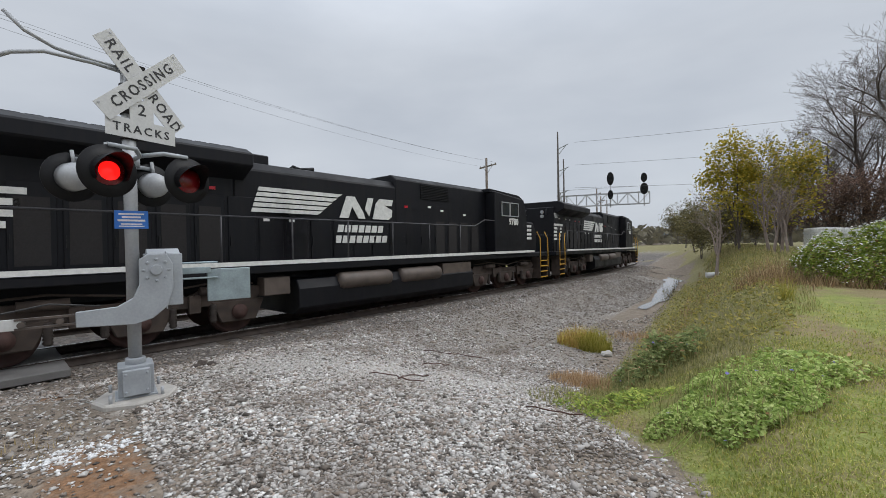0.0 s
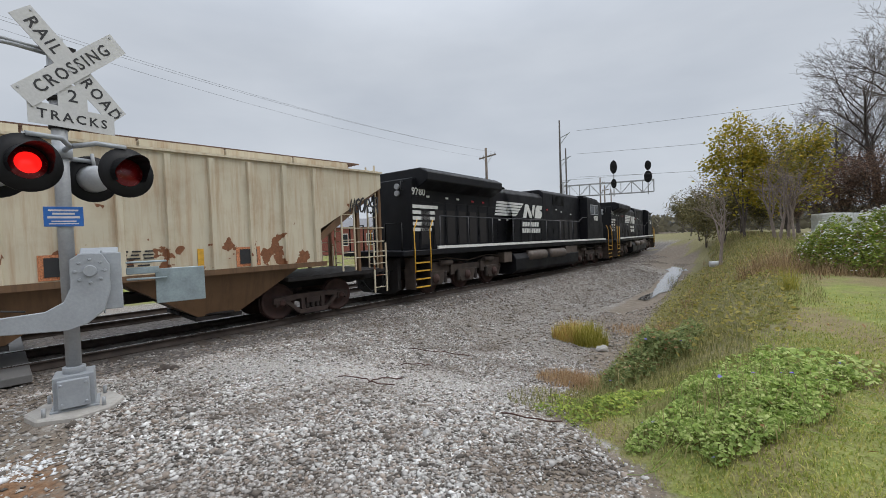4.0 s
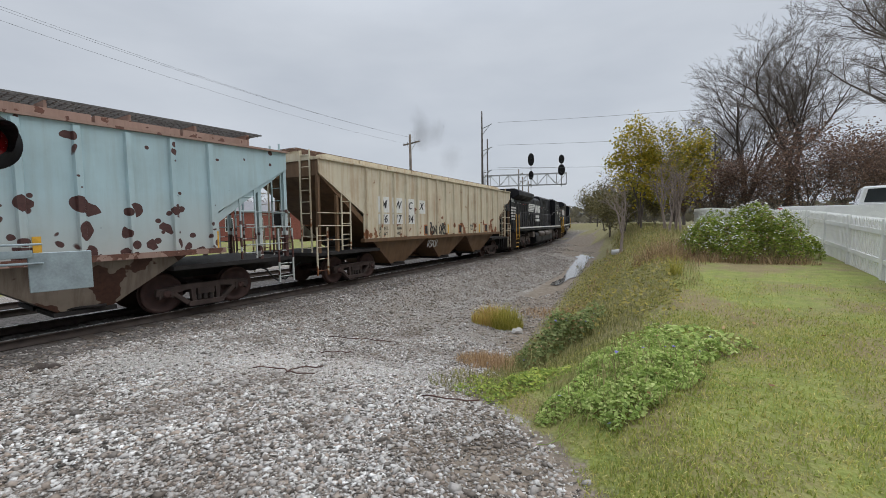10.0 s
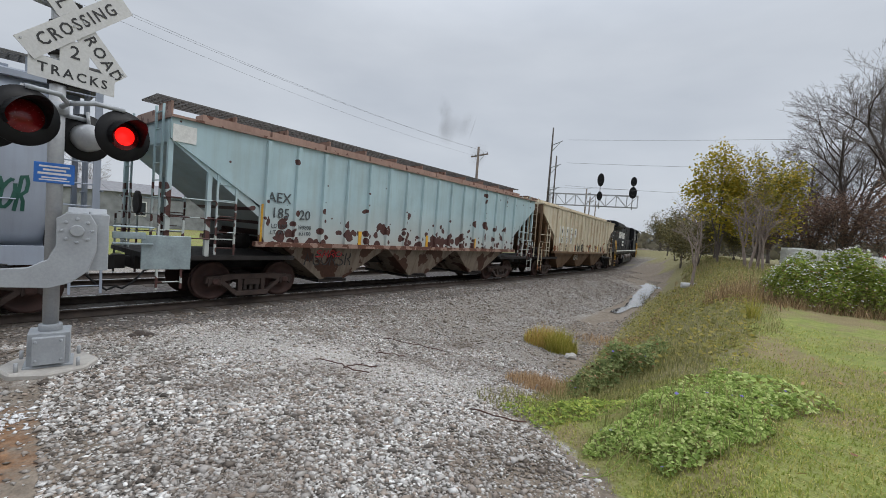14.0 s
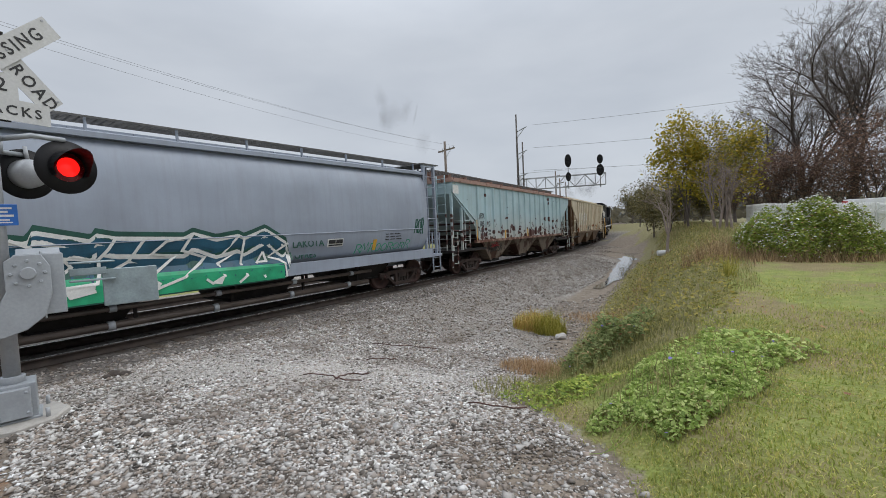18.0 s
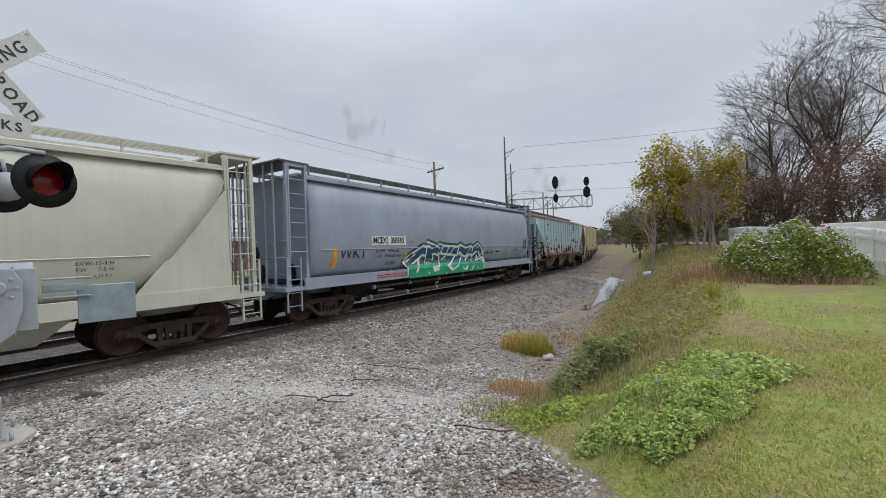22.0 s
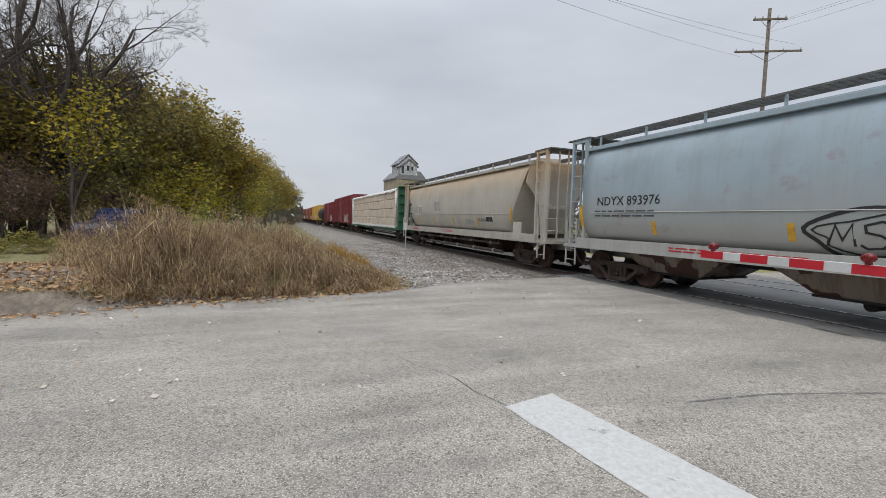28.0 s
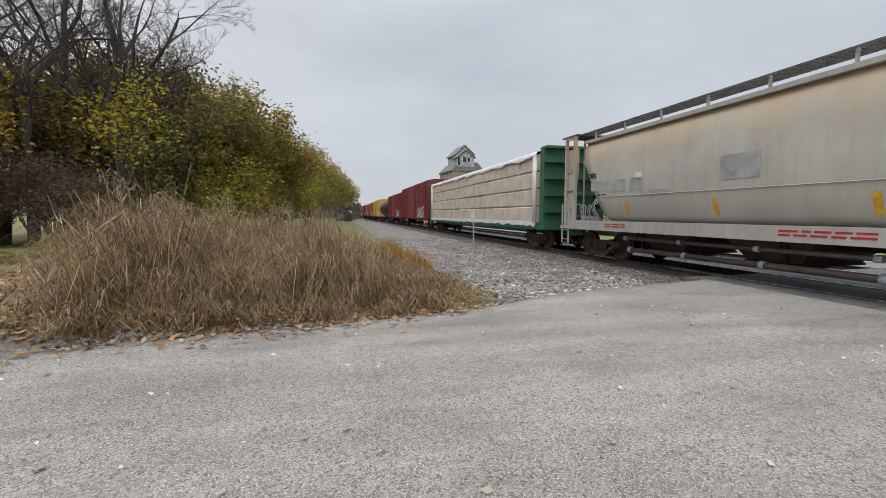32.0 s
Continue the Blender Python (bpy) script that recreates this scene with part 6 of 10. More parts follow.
def graffiti_piece(car, x0, z0):
    """Big angular letters: green halo, white edge, blue to green fill, over the shell and the sill below it."""
    def skin(z):
        return -1.537 if z < 1.31 else min(near(z), -1.537 + 0.5 * (z - 1.31))

    def slab(pts, depth, material, name):
        bm = bmesh.new()
        n = len(pts)
        cx = sum(p[0] for p in pts) / n
        cz = sum(p[1] for p in pts) / n
        lo = [bm.verts.new((x, skin(z) - depth, z)) for x, z in pts]
        hi = [bm.verts.new((x, skin(z) + 0.01, z)) for x, z in pts]
        for i in range(n):
            bm.faces.new((lo[i], lo[(i + 1) % n], hi[(i + 1) % n], hi[i]))
        bmesh.ops.triangulate(bm, faces=[bm.faces.new(lo)])
        return part(name, bm, material, car)

    def grid_slab(outline_top, outline_bot, xs, depth, material, name):
        bm = bmesh.new()
        rows = []
        for x in xs:
            t0, b0 = np.interp(x, *zip(*outline_top)), np.interp(x, *zip(*outline_bot))
            rows.append([bm.verts.new((x, skin(float(z)) - depth, float(z))) for z in np.linspace(b0, t0, 7)])
        for a, b in zip(rows, rows[1:]):
            for i in range(6):
                bm.faces.new((a[i], b[i], b[i + 1], a[i + 1]))
        return part(name, bm, material, car)

    top = [(0, 0.6), (0.25, 0.83), (1.2, 1.22), (1.42, 1.18), (1.5, 1.38), (2.3, 1.18), (2.35, 1.3), (2.68, 1.22), (3.9, 1.16), (4.08, 1.26), (4.58, 1.1), (5.1, 1.18), (5.24, 1.1), (5.8, 1.3), (6.4, 0.92), (6.5, 0.52)]
    bot = [(0, 0.55), (0.08, 0.42), (0.2, 0.4), (0.24, -0.02), (6.3, -0.02), (6.5, 0.46)]
    split = [(0.2, 0.45), (1.4, 0.48), (3.5, 0.43), (6.4, 0.36)]
    place = lambda pts, d=0.0: [(x0 + x, z0 + z + d) for x, z in pts]
    xs = np.linspace(x0, x0 + 6.5, 110)
    wide_xs = np.linspace(x0 - 0.07, x0 + 6.57, 110)
    grid_slab(place(top, 0.10), place(bot, -0.03), wide_xs, 0.004, M["graf_dark"], "graffiti_halo")
    grid_slab(place(top), place(bot), xs, 0.007, M["letter_white"], "graffiti_edge")
    grid_slab(place(top, -0.085), place(bot, 0.03), xs[2:-2], 0.010, M["graf_blue"], "graffiti_fill")
    grid_slab(place(split), place(bot, 0.0), xs[4:-4], 0.013, M["graf_green"], "graffiti_fill")
    r = random.Random(4)
    for k in range(26):
        x = 0.35 + 6.0 * k / 26 + r.uniform(-0.08, 0.08)
        z = float(np.interp(x, *zip(*split)))
        stroke(car, place([(x, z + 0.05), (x + 0.01, z - r.uniform(0.08, 0.26))]), 0, r.uniform(0.02, 0.045), M["graf_blue"], "graffiti_drip", yfun=lambda z: skin(z) - 0.016)
    edge = lambda pts, w=0.055: stroke(car, place(pts), 0, w, M["letter_white"], yfun=lambda z: skin(z) - 0.021)
    for pts in ([(0.2, 0.4), (0.14, 0.1)], [(1.2, 1.22), (1.44, 1.08), (1.36, 0.52), (1.56, 0.06)], [(1.87, 0.85), (2.38, 0.78), (2.55, 0.98), (2.68, 1.2)], [(1.87, 0.85), (1.99, 0.68), (1.87, 0.57)],
                [(2.39, 0.76), (2.39, 0.52), (2.33, 0.34), (1.83, 0.31), (1.93, 0.13), (2.3, 0.2)], [(3.16, 1.16), (2.87, 0.71), (2.64, 0.58), (2.86, -0.02)], [(2.87, 0.71), (3.09, 0.61), (2.9, 0.59)],
                [(3.9, 1.14), (3.55, 1.08), (3.27, 0.83), (3.7, 0.75), (3.32, 0.44), (2.96, 0.31), (3.3, 0.1), (3.85, 0.28)], [(4.08, 1.22), (3.85, 0.86), (4.32, 0.68), (4.22, 0.56), (3.85, 0.28)],
                [(5.12, 1.15), (4.7, 0.69), (4.94, 0.68), (4.59, 0.51), (4.71, 0.21), (4.42, 0.07), (4.29, 0.18)], [(5.24, 1.06), (5.12, 0.47), (5.25, 0.16), (5.04, 0.01)],
                [(5.73, 0.7), (5.53, 0.46), (5.78, 0.46), (5.73, 0.7)], [(6.44, 0.88), (5.86, 0.56), (6.14, 0.47), (6.3, 0.36), (6.32, 0.0)], [(5.53, 0.46), (5.72, 0.05)]):
        edge(pts)
    for pts in ([(0.62, 0.13), (0.76, 0.33), (0.95, 0.4), (0.98, 0.5), (0.86, 0.22)], [(0.9, 0.68), (1.04, 0.74), (0.98, 0.5), (0.8, 0.36)], [(1.85, 0.3), (1.93, 0.13), (2.28, 0.2), (2.3, 0.33)], [(2.98, 0.3), (3.3, 0.1), (3.4, 0.2), (3.22, 0.36)], [(4.42, 0.07), (4.71, 0.21), (4.62, 0.02)]):
        slab(place(pts), 0.021, M["letter_white"], "graffiti_edge")


graffiti_piece(sil, -4.05, 0.98)
lettering(sil, "LAKOTA", 3.05, near(1.8) - 0.004, 1.8, 0.28, M["graf_dark"], 0.004, wide=0.95)
lettering(sil, "OPRES", 3.0, near(1.48) - 0.004, 1.48, 0.26, M["graf_dark"], 0.004, wide=0.95)
lettering(sil, "WKT", -6.65, near(1.95) - 0.004, 1.95, 0.5, M["letter_black"], 0.0, 0.15, wide=1.05)
lettering(sil, "STAY", -4.72, near(1.6) - 0.004, 1.6, 0.28, M["graf_dark"], 0.004, 0.1)
lettering(sil, "OUT...", -4.62, near(1.36) - 0.004, 1.36, 0.28, M["graf_dark"], 0.004, 0.1)
TRAIN.append((sil, 19.0))

cre = round_hopper(19.36, "clean cream round-sided covered hopper", M["cream"], M["cream"], 4, 1.75, M["cream"], M["cream"], rise=0.06)
lettering(cre, "CRDX", -5.9, near(2.62), 2.62, 0.34, M["letter_black"], 0.003, wide=1.05)
lettering(cre, "11029", -5.9, near(2.2), 2.2, 0.34, M["letter_black"], 0.003, wide=1.0)
lettering(cre, "LD LMT  194400 LB", -5.55, near(1.78), 1.78, 0.15, M["letter_faded"], 0.0, wide=1.0)
lettering(cre, "LT WT    68600 LB", -5.55, near(1.61), 1.61, 0.15, M["letter_faded"], 0.0, wide=1.0)
lettering(cre, "CU FT 5125", -5.78, near(1.45), 1.45, 0.15, M["letter_faded"], 0.0, wide=1.0)
lettering(cre, "MAXIMUM OPERATING PRESSURE 14.7 PSI", -5.45, -1.533, 1.2, 0.095, M["red"], 0.0, wide=1.0)
lettering(cre, "CAR EQUIPPED WITH SAFETY RELIEF VALVES", -5.38, -1.533, 1.08, 0.095, M["red"], 0.0, wide=1.0)
bars(cre, -3.2, 0, 1.65, 1.1, 2, M["red"], 0.04, 0.09, 33, near)
bars(cre, -3.1, -1.535, 1.2, 1.8, 2, M["red"], 0.035, 0.07, 34)
lettering(cre, "EXW-10-4 H", 6.0, near(1.98), 1.98, 0.11, M["letter_faded"], 0.0, wide=1.0)
lettering(cre, "EW     7-5 H", 6.0, near(1.86), 1.86, 0.11, M["letter_faded"], 0.0, wide=1.0)
lettering(cre, "5125 CU FT", 6.0, near(1.74), 1.74, 0.11, M["letter_faded"], 0.0, wide=1.0)
TRAIN.append((cre, 19.36))

ndy = round_hopper(19.6, "faded blue-grey round-sided covered hopper with a black graffiti tag", M["paleblue"], M["bg_low"], 4, 0, M["grating"], M["sill_pale"])
lettering(ndy, "NDYX 893976", -6.92, near(2.4), 2.4, 0.36, M["letter_black"], 0.0, wide=1.0)
bars(ndy, -8.1, 0, 2.12, 2.1, 2, M["letter_faded"], 0.04, 0.13, 41, near)
stroke(ndy, [(-1.2 + 1.5 * math.cos(a) * (1 + 0.06 * math.sin(5 * a)), 1.66 + (0.46 + 0.07 * math.sin(3 * a + 1)) * math.sin(a)) for a in np.linspace(0, 6.28, 40)], 0, 0.07, M["letter_black"], yfun=near)
stroke(ndy, [(-1.2 + 1.32 * math.cos(a) * (1 + 0.09 * math.sin(7 * a)), 1.66 + (0.36 + 0.06 * math.sin(5 * a)) * math.sin(a)) for a in np.linspace(0.4, 6.0, 36)], 0, 0.03, M["letter_black"], yfun=near)
scrawl(ndy, -2.4, 1.42, 2.3, 0.5, 0, M["letter_black"], 44, 5, 0.04, near)
scrawl(ndy, 0.3, 1.25, 0.7, 0.25, 0, M["letter_black"], 42, 5, 0.03, near)
for x in (-8.75, -6.1, -3.0, 1.9, 5.0, 8.3):
    panel(ndy, x, x + 0.12, 0, 1.5, 2.3 if abs(x) > 8 else 1.85, M["yellow"], "reflector", "yellow reflective strip", near)
panel(ndy, 4.25, 4.75, 0, 1.72, 1.98, M["letter_white"], "placard", "", near)
panel(ndy, 4.29, 4.5, -1, 1.75, 1.95, M["letter_black"], "placard", "", lambda z: near(z) - 0.012)
panel(ndy, 4.52, 4.71, -1, 1.75, 1.95, M["letter_black"], "placard", "", lambda z: near(z) - 0.012)
for x, w, z in ((6.3, 0.7, 1.85), (7.15, 0.35, 1.85), (7.75, 0.35, 1.85), (5.2, 0.9, 1.65)):
    panel(ndy, x, x + w, 0, z - 0.15, z + 0.15, M["galv_grey"], "patch", "", near)
bars(ndy, -5.5, -1.535, 1.2, 3.0, 2, M["red"], 0.03, 0.07, 43)
TRAIN.append((ndy, 19.6))

tcm = round_hopper(20.33, "faded beige-grey round-sided covered hopper with orange streaks", M["beige"], M["wheel"], 4, 1.3, M["grating"], M["beige_edge"], 0.5, M["beige_edge"], 0.40, piped=True, bay=1.75)
lettering(tcm, "TCMX", -7.35, near(2.8), 2.8, 0.26, M["letter_black"], 0.008, wide=0.9)
lettering(tcm, "460049", -7.35, near(2.45), 2.45, 0.26, M["letter_black"], 0.008, wide=0.75)
for x, w, z0, z1 in ((-6.3, 0.75, 2.22, 2.6), (-5.35, 0.55, 2.22, 2.6), (-2.3, 0.95, 2.3, 2.85), (-4.9, 1.1, 2.05, 2.2), (2.3, 0.9, 1.6, 1.85), (-7.3, 0.9, 2.3, 2.6)):
    panel(tcm, x, x + w, 0, z0, z1, M["faded_patch"], "patch", "patch of faded grey overpaint", near)
bars(tcm, -7.3, 0, 2.16, 0.8, 1, M["letter_black"], 0.03, 0.07, 58, near)
bars(tcm, 3.85, 0, 1.85, 0.8, 2, M["letter_black"], 0.03, 0.09, 59, near)
panel(tcm, -5.1, -4.85, 0, 2.5, 2.75, M["letter_white"], "placard", "", near)
bm = bmesh.new()
box(bm, 7.15, -1.56, 1.02, 7.6, -1.40, 1.75)
part("jacking_bracket", bm, M["beige"], tcm, "beige bracket at the body's end", 0.02)
for x in (-5.6, -2.5, 0.55, 3.6, 6.85):
    panel(tcm, x, x + 0.12, 0, 1.5 if x < 6 else 1.75, 1.9 if x < 6 else 2.35, M["yellow"], "reflector", "yellow reflective strip", near)
panel(tcm, -8.15, -7.2, 0, 1.0, 1.45, M["tag_wash"], "graffiti_fill", "pale washed graffiti fill", lambda z: near(z) - 0.004)
scrawl(tcm, -8.2, 1.05, 1.15, 0.85, 0, M["tag_wash"], 51, 4, 0.11, near)
scrawl(tcm, -8.2, 1.05, 1.15, 0.85, 0, M["letter_black"], 51, 4, 0.022, lambda z: near(z) - 0.012)
panel(tcm, 4.6, 5.3, 0, 1.7, 1.98, M["letter_white"], "placard", "", near)
panel(tcm, 4.65, 4.95, 0, 1.73, 1.95, M["letter_black"], "placard", "", lambda z: near(z) - 0.012)
panel(tcm, 4.98, 5.26, 0, 1.73, 1.95, M["letter_black"], "placard", "", lambda z: near(z) - 0.012)
bars(tcm, -6.5, -1.535, 1.2, 1.0, 2, M["red"], 0.03, 0.07, 53)
bars(tcm, -0.9, -1.535, 1.2, 1.6, 2, M["red"], 0.035, 0.08, 54)
TRAIN.append((tcm, 20.33))


def centrebeam(length):
    car = thing("lumber_flatcar", "green bulkhead flatcar loaded with wrapped lumber", "freight car", "cars of the train")
    half = length / 2
    bm = bmesh.new()
    box(bm, -half + 0.7, -1.45, 0.85, half - 0.7, 1.45, 1.1)
    box(bm, -half + 0.6, -0.35, 0.6, half - 0.6, 0.35, 0.85)
    part("deck", bm, M["green"], car, "green deck and sills")
    for k in (1, -1):
        bm = bmesh.new()
        xa, xb = sorted((k * (half - 0.75), k * (half - 0.95)))
        box(bm, xa, -1.45, 1.1, xb, 1.45, 4.4)
        wall = part("bulkhead", bm, M["green"], car, "tall green end bulkhead")
        for yy in (-1.4, -0.5, 0.5, 1.3):
            x2, x3 = sorted((k * (half - 0.95), k * (half - 1.2)))
            bm = bmesh.new()
            box(bm, x2, yy, 1.1, x3, yy + 0.1, 4.4)
            part("post", bm, M["green"], wall)
        for zz in (1.6, 2.3, 3.0, 3.7, 4.3):
            x2, x3 = sorted((k * (half - 0.5), k * (half - 0.76)))
            bm = bmesh.new()
            box(bm, x2, -1.45, zz, x3, 1.45, zz + 0.1)
            part("stiffener", bm, M["green"], wall)
    wrap = plain("pale_lumber_wrap", (0.60, 0.50, 0.41), 0.5, 0, 0.22, 1.4)
    sheet = plain("clear_white_sheeting", (0.68, 0.66, 0.64), 0.4, 0, 0.15, 2.0)
    n = 12
    w = (length - 3.0) / n
    r = random.Random(3)
    for i in range(n):
        x0 = -half + 1.5 + i * w
        z0 = 1.12
        for j in range(4):
            z1 = z0 + 0.77
            d = r.uniform(-0.04, 0.02)
            bm = bmesh.new()
            box(bm, x0 + 0.02, -1.42 + d, z0, x0 + w - 0.02, 1.42, z1 - 0.025 + (r.uniform(-0.05, 0.06) if j == 3 else 0))
            part("lumber_pack", bm, wrap, car, "lumber in pale wrapping", 0.05)
            z0 = z1
    # loose sheeting: hangs over the top edge, gathers at the ends and along the foot
    for name, lab, make in (("top_sheet", "white sheeting folded over the load", 0), ("foot_sheet", "torn hem of white sheeting", 1)):
        bm = bmesh.new()
        cols = 90
        rows = []
        for i in range(cols + 1):
            x = -half + 1.45 + (length - 2.9) * i / cols
            hem = 0.12 + 0.08 * r.random() + 0.04 * math.sin(i * 0.55)
            out = 0.012 * r.random()
            if make == 0:
                ring = [(-1.49 - out, 4.2 - hem), (-1.495 - out, 4.12), (-1.40, 4.27 + 0.03 * r.random()), (0.0, 4.36 + 0.05 * r.random()), (1.45, 4.25)]
            else:
                ring = [(-1.50 - out, 1.06 - 0.1 * r.random()), (-1.495 - out, 1.12), (-1.485, 1.18 + 0.25 * hem)]
            rows.append([bm.verts.new((x, yy, zz)) for yy, zz in ring])
        for p, q in zip(rows, rows[1:]):
            for k in range(len(p) - 1):
                bm.faces.new((p[k], q[k], q[k + 1], p[k + 1])).smooth = True
        part(name, bm, sheet, car, lab)
    for k in (1, -1):
        for i in range(4):
            bm = bmesh.new()
            x = k * (half - 1.52 - 0.11 * i * r.uniform(0.7, 1.2))
            rod(bm, (x, -1.45, 1.05), (x + r.uniform(-0.06, 0.06), -1.45, 4.18), 0.045 + 0.02 * r.random(), 8)
            part("gathered_sheet", bm, sheet, car, "gathered fold of white sheeting")
    finish_car(car, half, 2.4)
    return car


cbm = centrebeam(24.7)
TRAIN.append((cbm, 24.7))


def boxcar(length, paint, label, height=4.6):
    car = thing("boxcar", label, "freight car", "cars of the train")
    half = length / 2
    e = half - 0.55
    bm = bmesh.new()
    prism(bm, [(-1.45, 1.0), (-1.45, height - 0.15), (-0.8, height), (0.8, height), (1.45, height - 0.15), (1.45, 1.0)], "x", -e, e)
    part("body", bm, paint, car)
    for sgn in (-1, 1):
        for xx in np.arange(-e + 0.3, e, 0.95):
            if abs(xx) < 1.6:
                continue
            bm = bmesh.new()
            box(bm, xx - 0.05, min(sgn * 1.45, sgn * 1.53), 1.0, xx + 0.05, max(sgn * 1.45, sgn * 1.53), height - 0.2)
            part("side_post", bm, paint, car)
        bm = bmesh.new()
        box(bm, -1.6, min(sgn * 1.45, sgn * 1.56), 1.05, 1.6, max(sgn * 1.45, sgn * 1.56), height - 0.3)
        door = part("sliding_door", bm, paint, car, "ribbed sliding door")
        for zz in np.arange(1.4, height - 0.5, 0.5):
            bm = bmesh.new()
            box(bm, -1.55, min(sgn * 1.56, sgn * 1.6), zz, 1.55, max(sgn * 1.56, sgn * 1.6), zz + 0.1)
            part("door_rib", bm, paint, door)
        ladder(car, e - 0.4, sgn * 1.55, 0.6, height - 0.3, paint)
        ladder(car, -e + 0.4, sgn * 1.55, 0.6, 2.4, paint)
    scrawl(car, e - 5.0, 1.2, 3.6, 1.0, -1.545, M["letter_white"], int(length * 7 + height * 10), 6, 0.1)
    finish_car(car, half, 2.3)
    return car


for paint, label, l, h in ((M["boxred"], "dark red high-cube boxcar with graffiti", 18.3, 5.0), (M["boxred"], "dark red boxcar with pale graffiti", 17.2, 4.7)):
    TRAIN.append((boxcar(l, paint, label, h), l))


def tank_car(length):
    car = thing("tank_car", "black tank car far down the train", "freight car", "cars of the train")
    half = length / 2
    bm = bmesh.new()
    lathe(bm, [(0.1, -half + 1.0), (1.2, -half + 1.15), (1.45, -half + 1.6), (1.45, half - 1.6), (1.2, half - 1.15), (0.1, half - 1.0)], "x", (0, 0, 2.55), 28)
    part("tank", bm, M["black"], car)
    bm = bmesh.new()
    rod(bm, (0, 0, 3.9), (0, 0, 4.4), 0.5, 16)
    box(bm, -1.2, -1.0, 4.1, 1.2, 1.0, 4.15)
    part("dome", bm, M["black"], car)
    finish_car(car, half, 2.3)
    return car


TRAIN.append((tank_car(16.5), 16.5))
for paint, label, l, h in ((M["boxyellow"], "yellow and brown weathered steel boxcar", 17.0, 4.8), (M["boxbrown"], "rust-brown steel boxcar with graffiti", 17.0, 4.7), (M["boxbrown"], "rust-brown steel boxcar with graffiti", 16.0, 4.5), (M["boxred"], "dark red steel boxcar with graffiti", 17.0, 4.7)):
    TRAIN.append((boxcar(l, paint, label, h), l))
for l in (17.0, 17.5, 17.0, 17.0):
    TRAIN.append((copy_thing(TRAIN[9][0] if l > 17.2 else TRAIN[-2][0], pose(0, 0, 0)), l))

# ---- the crossing signal ----
SX, SY, SZ, FACE, ARM_FACE = -5.9, 0.95, 0.02, 22.0, -3.0
FLASH = []


